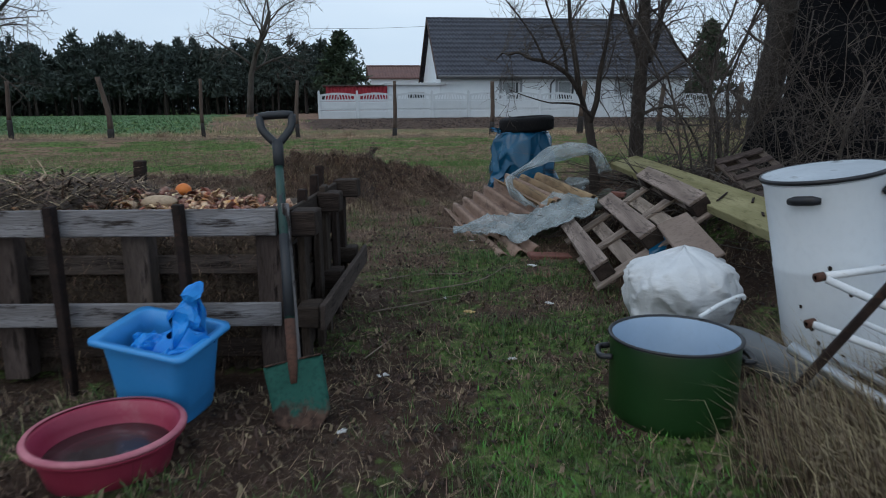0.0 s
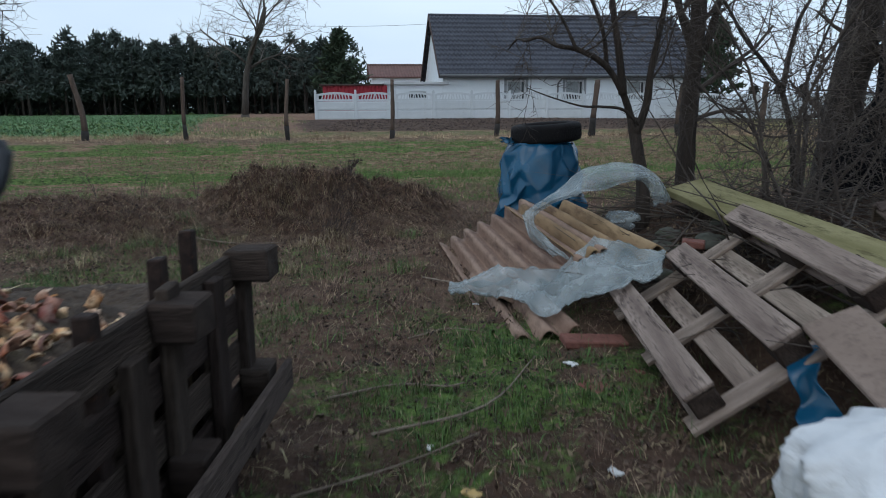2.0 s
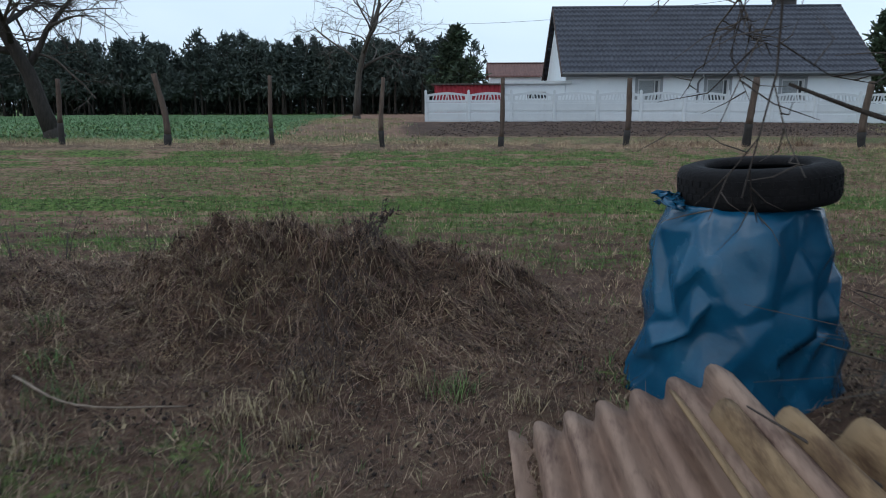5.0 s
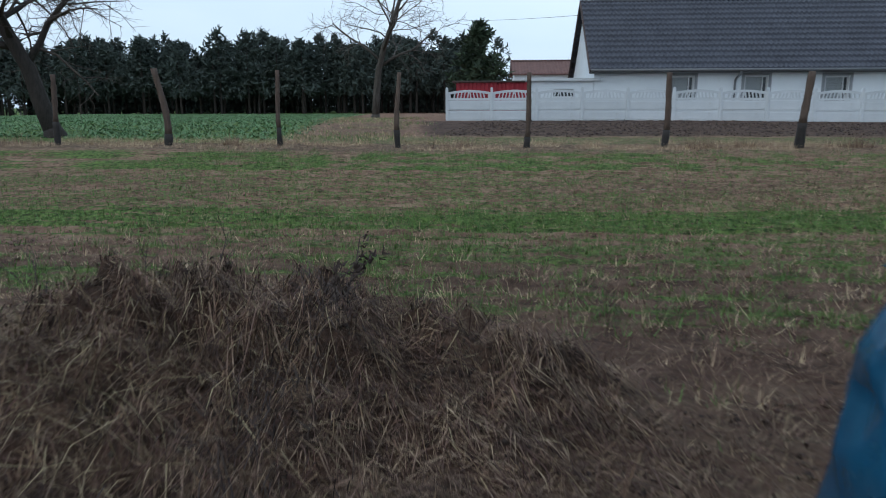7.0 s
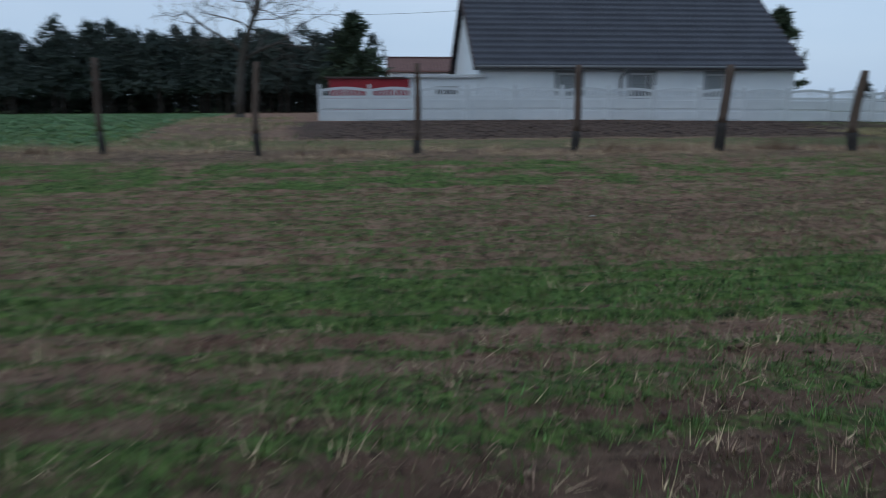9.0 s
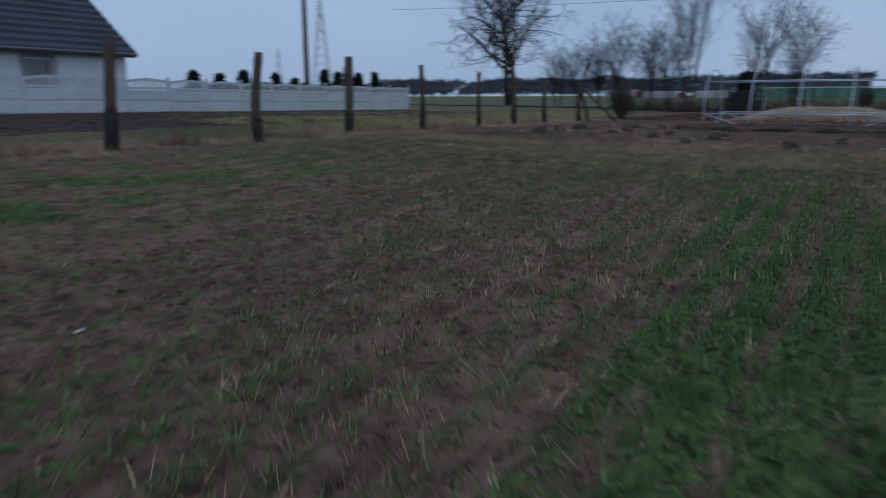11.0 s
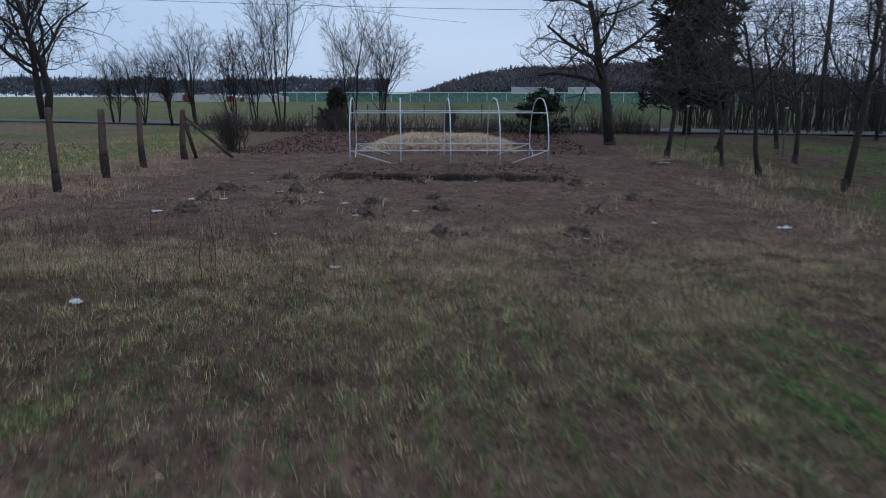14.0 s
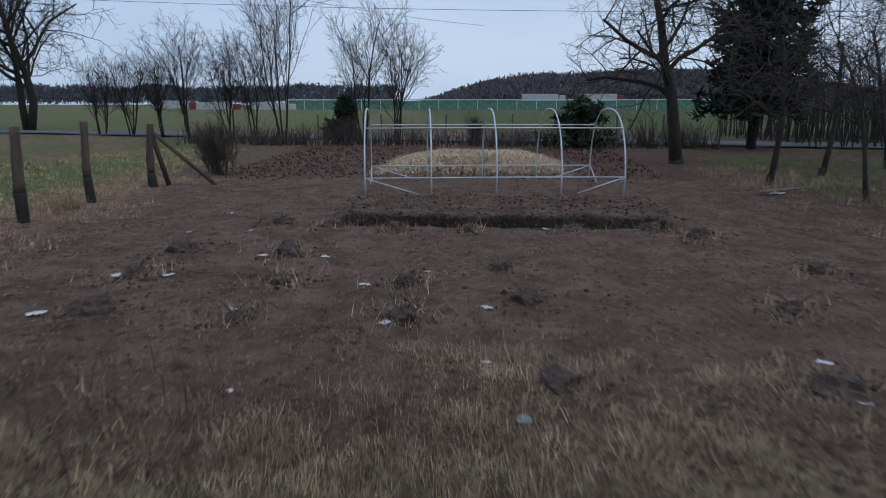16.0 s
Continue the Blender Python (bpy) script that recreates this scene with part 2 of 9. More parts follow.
def ground_z(x, y):
    x, y = np.asarray(x, float), np.asarray(y, float)
    zf = np.interp(x, [-60, -10, -5, 5, 10, 17, 22, 60], [0.3, 0.20, 0.13, 0.14, 0.14, 0.08, -0.02, -0.02])
    zw = np.interp(x, [-60, -5, 3, 13, 19, 42, 120], [0.5, 0.5, 0.48, 0.38, 0.28, 0.06, 0.0])
    yf, yw = fence_y(x), wall_y(x)
    z = zf * step(y, 17, yf) + (zw - zf) * step(y, yf, yw)
    near = (np.abs(x) < 70) & (np.abs(y) < 70)
    v = y - 0.135 * x
    rough = 0.022 + 0.02 * (1 - step(v, 8.2, 9.6)) + 0.03 * band(v, 26.5, 38, 0.8) * step(x, -6, -3) + 0.045 * step(x, 13, 14.5)
    z = z + near * rough * (0.6 * fbm(x * 2.2, y * 2.2, 3) + 0.4 * fbm(x * 6.5, y * 6.5, 4) - 0.5) * 2 + near * 0.05 * (fbm(x * 0.35, y * 0.35, 8) - 0.5)
    drill = band(v, 9.4, 22.0, 0.6) * (1 - step(x, 8, 11)) * near
    z = z + drill * (0.018 * step(v, 11.8, 13.0) * np.sin(2 * np.pi * (v + 0.05 * vnoise(x * 0.6, v * 0.7, 79)) / 0.27) + 0.05 * (fbm(x * 4.2, y * 4.2, 78, 2) - 0.5))
    z = z + heaps(x, y) + bank(x, y)
    # the dug bed and its trench before the tunnel frame
    bed = band(x, 20.45, 23.2, 0.2) * band(y, 15.8, 21.6, 0.4)
    edge = 0.10 * (fbm(y * 2.5, x * 0 + 3.0, 23) - 0.5)
    trench = band(x + edge, 19.75, 20.35, 0.10) * band(y, 16.0, 21.4, 0.2)
    z = z + 0.07 * bed - 0.40 * trench + 0.07 * bed * (fbm(x * 3, y * 3, 21, 2) - 0.5)
    # straw heap behind the frame
    z = z + 0.42 * band(x, 28.6, 33, 1.4) * band(y, 17.3, 21.6, 1.0) * (0.6 + 0.6 * fbm(x * 0.9, y * 0.9, 9))
    return z


def zones(x, y):
    """How far the ground is green, dry grass, bare soil and leaf litter, 0 to 1."""
    v = y - 0.135 * x
    n = fbm(x * 0.55, y * 0.55, 31)
    fine = fbm(x * 2.3, y * 2.3, 41)
    # rows drawn along the strips by the mower and the drill
    rows = 0.32 * (0.5 + 0.5 * np.sin(2 * np.pi * (v + 0.12 * vnoise(x * 0.5, v, 77)) / 0.46)) + 0.68 * (0.6 * vnoise(x * 0.3, v * 3.0, 51) + 0.4 * vnoise(x * 1.1, v * 5.0, 53))
    yard = 1 - step(v, 8.2, 9.6)
    vs = v - 0.10 * np.clip(x - 1, 0, 8)
    g = yard * step(fine * 0.85 + n * 0.4, 0.60, 0.76) * 0.5
    lush = step(fbm(x * 3.1, y * 3.1, 43), 0.36, 0.54)
    g = np.maximum(g, 0.95 * band(x + 0.5 * (fine - 0.5), 0.15, 0.95, 0.3) * (1 - step(y, 2.1, 2.8)) * lush)
    g = np.maximum(g, 0.80 * band(x + 0.7 * (fine - 0.5), -0.15, 1.0, 0.35) * band(y, 2.2, 5.6, 0.6) * lush)
    g = np.maximum(g, 0.42 * band(x, -2.6, -0.2, 0.4) * band(y, 4.8, 7.0, 0.4) * lush)
    # drilled rows of young grass, thin in places, and the dense strip between them
    drills = 0.5 + 0.5 * np.sin(2 * np.pi * (v + 0.05 * vnoise(x * 0.6, v * 0.7, 79)) / 0.27)
    mown = step(v, 12.4, 13.2)
    thin = (0.48 - 0.07 * mown) * rows + (0.38 - 0.10 * mown) * fine + (0.14 + 0.17 * mown) * drills
    g = np.maximum(g, (0.62 - 0.12 * step(x, 1, 4)) * band(v, 9.9, 12.9, 0.5) * (0.22 + 0.78 * step(thin, 0.40, 0.64)))
    g = np.maximum(g, (1.0 - 0.12 * step(x, 0, 3) - 0.35 * step(x, 6.5, 9.0)) * band(vs, 12.75, 14.15, 0.3) * (0.38 + 0.62 * step(thin, 0.33, 0.60)))
    g = np.maximum(g, 0.55 * band(v, 14.0, 18.6, 0.5) * (0.36 - 0.20 * step(x, -1.5, 1.5) + 0.66 * step(thin, 0.43, 0.65)))
    g = np.maximum(g, (0.82 - 0.2 * step(x, -1, 3)) * band(v, 18.4, 22.4, 0.7) * (0.30 + 0.70 * step(fine * 0.7 + rows * 0.4, 0.38, 0.70)) * (1 - 0.45 * step(x, 6, 9)))
    g = np.maximum(g, 0.28 * band(x + 0.6 * (fine - 0.5), 6.0, 10.4, 0.8) * step(y, 12.5, 13.5) * (1 - step(v, 21.5, 23)) * (0.45 + 0.55 * step(fine * 0.7 + n * 0.4, 0.42, 0.68)))
    left = 1 - step(x + 0.28 * (y - 24), -9.5, -7.5)
    g = np.maximum(g, left * step(v, 24.2, 25.6))
    g = np.maximum(g, 0.50 * band(v, 25.0, 28.5, 0.6) * (1 - left))
    east = step(x, 9.8, 13.0)
    g = g * (1 - 0.75 * east * step(y, 11.5, 13.5) * (1 - step(v, 23.3, 24.4)))
    g = np.maximum(g, 0.46 * step(x, 11, 14) * (1 - step(y, 10.5, 13.0)) * step(n, 0.35, 0.6))
    g = np.maximum(g, 0.60 * step(x, 11, 14) * step(v, 24.6, 26.0) * (0.5 + 0.5 * step(n, 0.35, 0.6)))
    far = np.maximum(step(x, 52, 60), np.maximum(step(y, 70, 90), step(-y, 15, 25)))
    g = np.maximum(g, far * 0.52)
    d = band(v, 22.3, 25.8, 0.7) * (0.5 + 0.8 * (fine - 0.2)) * (1 - left * step(v, 24.6, 25.4))
    d = np.maximum(d, 0.75 * band(x + 0.10 * (y - 17), 10.6, 12.7, 0.6) * (1 - step(v, 23, 24)) * step(y, 12, 13.5) * step(fine, 0.2, 0.5))
    d = np.maximum(d, 0.55 * band(v, 13.9, 18.0, 0.5) * step(n + fine * 0.3, 0.4, 0.8))
    d = np.maximum(d, 0.6 * band(x + 0.28 * (y - 24), -8.2, -4.4, 1.2) * band(v, 25, 46, 1.5) * (0.4 + fine))
    d = np.maximum(d, 0.9 * band(x, 28.2, 34.0, 1.4) * band(y, 16.2, 22.5, 1.2))
    d = np.maximum(d, 0.55 * step(x, 12, 15) * band(v, 24.2, 27.5, 0.8) * (1 - step(x, 36, 40)) * (0.4 + fine))
    d = d * (1 - 0.55 * step(x, 12, 15) * step(v, 21.5, 22.5) * (1 - step(x, 26, 28)))
    plough = band(v, 28.5, 39.3, 0.4) * step(x + 0.28 * (y - 24), -4.8, -3.6) * (1 - step(x, 15, 23))
    bare = step(x + 0.10 * (y - 17), 12.2, 13.6) * step(y, 11.2, 12.6) * (1 - step(v, 23.0, 24.0)) * (1 - step(x, 40, 44)) * (1 - 0.95 * band(x, 28.2, 34.0, 1.4) * band(y, 16.2, 22.5, 1.2))
    # darker dug soil of the bed, and the trench's shade painted in full
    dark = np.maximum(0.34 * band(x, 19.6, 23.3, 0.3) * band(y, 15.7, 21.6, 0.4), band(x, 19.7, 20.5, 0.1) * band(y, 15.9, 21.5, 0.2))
    dark = np.maximum(dark, 0.52 * plough)
    d = np.maximum(d, 0.42 * band(v, 25.2, 28.7, 0.6) * (1 - left) * (0.5 + fine))
    litter = step(x, 26, 28.5) * bare
    g = g * (1 - np.clip(heaps(x, y) / 0.06, 0, 1))
    # the fifth mask also paints shade between straws on the heaps
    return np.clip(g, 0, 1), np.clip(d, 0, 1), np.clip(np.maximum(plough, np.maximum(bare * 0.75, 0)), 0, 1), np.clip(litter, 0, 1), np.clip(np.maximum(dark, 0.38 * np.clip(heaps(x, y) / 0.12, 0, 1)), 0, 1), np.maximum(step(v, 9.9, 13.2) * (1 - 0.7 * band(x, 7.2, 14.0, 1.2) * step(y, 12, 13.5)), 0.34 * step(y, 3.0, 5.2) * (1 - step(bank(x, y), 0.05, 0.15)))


def spread(lo, hi, fine_step, far):
    inner = np.arange(lo, hi + 1e-6, fine_step)
    out = [hi]
    d = fine_step * 1.35
    while out[-1] < far:
        out.append(out[-1] + d)
        d *= 1.17
    back = [lo]
    d = fine_step * 1.35
    while back[-1] > -far:
        back.append(back[-1] - d)
        d *= 1.17
    return np.concatenate([np.array(back[1:])[::-1], inner, np.array(out[1:])])


def refine(v, lo, hi):
    """Halves the steps of a grid line between two places, for the heaps."""
    mid = (v[:-1] + v[1:]) / 2
    return np.sort(np.concatenate([v, mid[(mid > lo) & (mid < hi)]]))


gx, gy = refine(spread(-6.0, 25.0, 0.10, 1800), -5.0, 0.4), refine(spread(0.2, 26.0, 0.10, 1800), 7.2, 18.5)
GX, GY = np.meshgrid(gx, gy, indexing="ij")
GZ = ground_z(GX, GY)
nx, ny = GX.shape
idx = np.arange(nx * ny).reshape(nx, ny)
quads = np.stack([idx[:-1, :-1].ravel(), idx[1:, :-1].ravel(), idx[1:, 1:].ravel(), idx[:-1, 1:].ravel()], 1)
ground_me = array_mesh("ground", np.stack([GX.ravel(), GY.ravel(), GZ.ravel()], 1), quads)
for attr, values in zip(("green", "dry", "soil", "litter", "moist_and_shade", "field"), zones(GX.ravel(), GY.ravel())):
    ground_me.attributes.new(attr, "FLOAT", "POINT").data.foreach_set("value", values.astype(np.float32))


def ground_material():
    m = bpy.data.materials.new("ground_earth_and_grass")
    m.use_nodes = True
    nt = m.node_tree
    b = nt.nodes["Principled BSDF"]

    def attr(name):
        n = nt.nodes.new("ShaderNodeAttribute")
        n.attribute_name = name
        return n.outputs["Fac"]

    def broken(name, soft=0.22):
        """An attribute whose edge is broken up by fine noise."""
        add = nt.nodes.new("ShaderNodeMath")
        add.operation = "ADD"
        nt.links.new(attr(name), add.inputs[0])
        sc = nt.nodes.new("ShaderNodeMapRange")
        sc.inputs[3].default_value, sc.inputs[4].default_value = -0.95, 0.95
        nt.links.new(noise_fac(nt, 15.0, 7, None, 0.78), sc.inputs[0])
        nt.links.new(sc.outputs[0], add.inputs[1])
        return ramp(nt, add.outputs[0], 0.5 - soft, 0.5 + soft)

    def strip_noise(scale, squash):
        """Noise drawn out along the field strips."""
        tc = nt.nodes.new("ShaderNodeTexCoord")
        turn, draw = nt.nodes.new("ShaderNodeMapping"), nt.nodes.new("ShaderNodeMapping")
        turn.inputs["Rotation"].default_value = (0, 0, -0.134)
        draw.inputs["Scale"].default_value = (squash, 1, 1)
        n = nt.nodes.new("ShaderNodeTexNoise")
        n.inputs["Scale"].default_value, n.inputs["Detail"].default_value, n.inputs["Roughness"].default_value = scale, 6, 0.7
        nt.links.new(tc.outputs["Object"], turn.inputs["Vector"])
        nt.links.new(turn.outputs[0], draw.inputs["Vector"])
        nt.links.new(draw.outputs[0], n.inputs["Vector"])
        return n.outputs["Fac"]

    # the near-black spots in mulch, thatch and soil are painted crevice shade
    mulch = mix_rgb(nt, (0.031, 0.018, 0.0125), (0.076, 0.046, 0.032), ramp(nt, noise_fac(nt, 3.1, 6, None, 0.65), 0.38, 0.62))
    mulch = mix_rgb(nt, mulch, (0.125, 0.086, 0.058), ramp(nt, strip_noise(5.5, 0.22), 0.54, 0.72, 0.6))
    mulch = mix_rgb(nt, mulch, (0.17, 0.130, 0.095), ramp(nt, noise_fac(nt, 44.0, 4, None, 0.7), 0.58, 0.74))
    mulch = mix_rgb(nt, mulch, (0.016, 0.011, 0.009), ramp(nt, noise_fac(nt, 17.0, 5, None, 0.72), 0.54, 0.68))
    thatch = mix_rgb(nt, (0.148, 0.082, 0.057), (0.288, 0.180, 0.127), ramp(nt, noise_fac(nt, 3.1, 6, None, 0.65), 0.38, 0.62))
    thatch = mix_rgb(nt, thatch, (0.33, 0.235, 0.160), ramp(nt, strip_noise(5.5, 0.22), 0.52, 0.70, 0.8))
    thatch = mix_rgb(nt, thatch, (0.36, 0.27, 0.18), ramp(nt, noise_fac(nt, 40.0, 4, None, 0.7), 0.57, 0.72))
    thatch = mix_rgb(nt, thatch, (0.026, 0.016, 0.011), ramp(nt, noise_fac(nt, 11.0, 7, None, 0.78), 0.53, 0.62, 0.85))
    green = mix_rgb(nt, (0.018, 0.038, 0.008), (0.155, 0.235, 0.062), ramp(nt, noise_fac(nt, 13.0, 6, None, 0.7), 0.38, 0.64))
    dry = mix_rgb(nt, (0.050, 0.033, 0.022), (0.27, 0.188, 0.122), ramp(nt, noise_fac(nt, 9.0, 6, None, 0.72), 0.40, 0.64))
    soil = mix_rgb(nt, (0.105, 0.064, 0.046), (0.20, 0.130, 0.094), ramp(nt, noise_fac(nt, 1.6, 6, None, 0.65), 0.38, 0.62))
    soil = mix_rgb(nt, soil, (0.24, 0.162, 0.118), ramp(nt, noise_fac(nt, 31.0, 5, None, 0.7), 0.58, 0.75))
    soil = mix_rgb(nt, soil, (0.026, 0.016, 0.012), ramp(nt, noise_fac(nt, 9.0, 6, None, 0.75), 0.55, 0.66))
    # near-black earth: dug soil, plus painted shade in trench and heaps
    moist_and_shade = mix_rgb(nt, (0.016, 0.012, 0.011), (0.044, 0.032, 0.028), ramp(nt, noise_fac(nt, 11.0, 5, None, 0.7), 0.4, 0.65))
    leaf = mix_rgb(nt, (0.085, 0.050, 0.038), (0.15, 0.085, 0.062), ramp(nt, noise_fac(nt, 16.0, 4, None, 0.7), 0.4, 0.62))
    c = mix_rgb(nt, mulch, thatch, attr("field"))
    c = mix_rgb(nt, c, soil, broken("soil", 0.2))
    c = mix_rgb(nt, c, moist_and_shade, broken("moist_and_shade", 0.2))
    c = mix_rgb(nt, c, leaf, broken("litter", 0.2))
    c = mix_rgb(nt, c, dry, broken("dry", 0.2))
    c = mix_rgb(nt, c, green, broken("green", 0.16))
    # dark noise mottling, painted as the shade of crevices the mesh lacks
    c = mix_rgb(nt, c, (0.030, 0.021, 0.015), ramp(nt, noise_fac(nt, 4.3, 7, None, 0.74), 0.52, 0.66, 0.55))
    nt.links.new(c, b.inputs["Base Color"])
    b.inputs["Roughness"].default_value = 0.95
    b.inputs["Specular IOR Level"].default_value = 0.15
    bp = nt.nodes.new("ShaderNodeBump")
    bp.inputs["Strength"].default_value, bp.inputs["Distance"].default_value = 1.0, 0.05
    nt.links.new(noise_fac(nt, 19.0, 6, None, 0.72), bp.inputs["Height"])
    nt.links.new(bp.outputs[0], b.inputs["Normal"])
    return m


ground = mesh_ob("ground", ground_me, ground_material(), smooth=True)
tagged(ground, "brown winter ground with patchy green grass strips and soil", "ground", kind="structure")


def gz(x, y):
    return float(ground_z(np.array([x]), np.array([y]))[0])

# ---- house, annex, shed and concrete wall beyond the field ----
plaster = surface("white_plaster_wall", (0.60, 0.64, 0.67), (0.67, 0.71, 0.73), 0.6, 0.85, bump=0.15, fine=60, stain=(0.46, 0.49, 0.50), stain_at=(0.58, 0.8), speck=0.35)
concrete_white = surface("painted_concrete", (0.48, 0.515, 0.54), (0.58, 0.615, 0.635), 0.9, 0.85, bump=0.3, fine=30, stain=(0.42, 0.42, 0.40), stain_at=(0.62, 0.85), vary=0.05, speck=0.35)
roof_metal = surface("anthracite_roof_sheet", (0.026, 0.028, 0.040), (0.044, 0.048, 0.064), 0.8, 0.42, bump=0.1, fine=30, spec=0.5, stain=(0.058, 0.062, 0.076), stain_at=(0.6, 0.85), speck=0.35)
gutter_grey = surface("grey_gutter", (0.10, 0.105, 0.115), (0.13, 0.135, 0.14), 3, 0.4, bump=0.05, speck=0.15)
glass_dark = surface("window_glass", (0.03, 0.035, 0.04), (0.05, 0.055, 0.06), 1.0, 0.06, bump=0, spec=0.8, rough2=0.1, speck=0.15)
frame_white = surface("white_window_frame", (0.42, 0.44, 0.45), (0.50, 0.51, 0.52), 5, 0.5, bump=0.05, speck=0.15)
frame_grey = surface("grey_window_surround", (0.21, 0.225, 0.24), (0.27, 0.285, 0.30), 5, 0.8, bump=0.1, speck=0.15)
blind_mat = surface("grey_roller_blind", (0.22, 0.245, 0.255), (0.28, 0.30, 0.31), 4, 0.6, bump=0.1)
red_sheet = surface("red_painted_sheet", (0.22, 0.012, 0.022), (0.30, 0.020, 0.032), 1.2, 0.5, bump=0.15, fine=20, stain=(0.12, 0.012, 0.016), stain_at=(0.6, 0.8), speck=0.15)
tile_red = surface("old_red_roof_tiles", (0.12, 0.066, 0.058), (0.17, 0.095, 0.082), 2.5, 0.85, bump=0.5, fine=14)
brick_dark = surface("dark_chimney_brick", (0.05, 0.048, 0.05), (0.08, 0.075, 0.075), 6, 0.8, bump=0.4, fine=20)
timber_dark = surface("dark_bargeboard", (0.05, 0.035, 0.03), (0.08, 0.05, 0.045), 5, 0.7, bump=0.3)

WALL_TURN = math.atan(0.1495)


def wall_frame(y0):
    """A frame whose x runs along the concrete wall's line and y away from the yard."""
    return pose(0, y0, 0, 0, 0, math.degrees(WALL_TURN)) @ pose(-y0 * math.sin(WALL_TURN), 0, 0)


def block(name, x0, x1, y0, y1, z0, z1, material, parent, label="", bev=0.01):
    return part(name, box(x1 - x0, y1 - y0, z1 - z0, bev), material, parent, label, pose((x0 + x1) / 2, (y0 + y1) / 2, (z0 + z1) / 2))


def wall_with_holes(name, x0, x1, y0, y1, z0, z1, holes, material, parent):
    """A wall along x with openings that go through it: holes are (x0, x1, z0, z1)."""
    bm = bmesh.new()
    xs = sorted({x0, x1, *[v for h in holes for v in h[:2]]})
    zs = sorted({z0, z1, *[v for h in holes for v in h[2:]]})
    for a, c in zip(xs, xs[1:]):
        for d, e in zip(zs, zs[1:]):
            mx, mz = (a + c) / 2, (d + e) / 2
            if any(h[0] < mx < h[1] and h[2] < mz < h[3] for h in holes):
                continue
            box(c - a, y1 - y0, e - d, 0, pose(mx, (y0 + y1) / 2, mz), 0, bm)
    bmesh.ops.remove_doubles(bm, verts=bm.verts[:], dist=0.001)
    return part(name, bm, material, parent)


house = thing("house", "white single-storey house with a dark grey tile-profile roof", "house", wall_frame(41.2))
HX0, HX1, HD, HE, HR = 5.95, 20.95, 8.6, 2.80, 6.40
WINS = [(9.55, 10.65, 1.28, 2.52), (12.95, 14.05, 1.28, 2.52), (16.62, 17.74, 1.24, 2.48)]
wall_with_holes("wall", HX0, HX1, 0, 0.3, 0.1, HE, WINS, plaster, house)
block("wall", HX0, HX1, HD - 0.3, HD, 0.1, HE, plaster, house)
for gx0, gx1 in ((HX0, HX0 + 0.3), (HX1 - 0.3, HX1)):
    bm = bmesh.new()
    outline = [(0.3, 0.1), (HD - 0.3, 0.1), (HD - 0.3, HE - 0.02), (HD / 2, HR - 0.18), (0.3, HE - 0.02)]
    va = [bm.verts.new((gx0, y, z)) for y, z in outline]
    vb = [bm.verts.new((gx1, y, z)) for y, z in outline]
    bm.faces.new(va), bm.faces.new(list(reversed(vb)))
    for k in range(5):
        bm.faces.new((va[k], va[(k + 1) % 5], vb[(k + 1) % 5], vb[k]))
    bmesh.ops.recalc_face_normals(bm, faces=bm.faces[:])
    part("gable", bm, plaster, house)


def roof_slope(name, front):
    """One slope in the profile of pressed roof tiles: waves across, steps down."""
    n_along, courses = 300, 13
    x0, x1 = HX0 - 0.25, HX1 + 0.3
    vs, fs = [], []
    rise, run = HR - HE + 0.12, HD / 2 + 0.35
    for k in range(courses):
        for e in (0.0, 0.04, 0.999):
            t = (k + e) / courses
            lift = 0.0 if e == 0 else (0.115 if e < 0.5 else 0.010)
            for i in range(n_along + 1):
                x = x0 + (x1 - x0) * i / n_along
                w = 0.026 * math.sin(2 * math.pi * x / 0.23) + lift
                y = -0.35 + run * t
                vs.append((x, y if front else HD - y, HE - 0.06 + rise * t + w + 0.03))
    rows = courses * 3
    for r in range(rows - 1):
        for i in range(n_along):
            a = r * (n_along + 1) + i
            f = (a, a + 1, a + n_along + 2, a + n_along + 1)
            fs.append(f if front else f[::-1])
    ob = mesh_ob(name, raw_mesh(name, vs, fs), roof_metal, house, "dark grey tile-profile sheet roof", smooth=False)
    s = ob.modifiers.new("thickness", "SOLIDIFY")
    s.thickness, s.offset = 0.05, -1
    return ob


roof_f = roof_slope("roof", True)
roof_b = roof_slope("roof", False)
pipe("ridge_cap", [(HX0 - 0.27, HD / 2, HR + 0.10), (HX1 + 0.32, HD / 2, HR + 0.10)], 0.09, roof_metal, house, segs=10, steps=1)
for x in (HX0 - 0.25, HX1 + 0.28):
    for sgn in (0, 1):
        a = (x, -0.36 if not sgn else HD + 0.36, HE - 0.1)
        part("bargeboard", box((Vector((x, HD / 2, HR + 0.05)) - Vector(a)).length, 0.05, 0.2, 0.005), timber_dark, house, "dark timber bargeboard", along(a, (x, HD / 2, HR + 0.05)))
pipe("gutter", [(HX0 - 0.2, -0.42, HE - 0.03), (HX1 + 0.28, -0.42, HE - 0.06)], 0.07, gutter_grey, house, "grey half-round gutter", 10, 1)
part("fascia", box(HX1 - HX0 + 0.45, 0.03, 0.18, 0.004), gutter_grey, house, "", pose((HX0 + HX1) / 2, -0.33, HE - 0.09))
part("soffit", box(HX1 - HX0 + 0.4, 0.33, 0.03, 0.0), gutter_grey, house, "", pose((HX0 + HX1) / 2, -0.165, HE - 0.14))
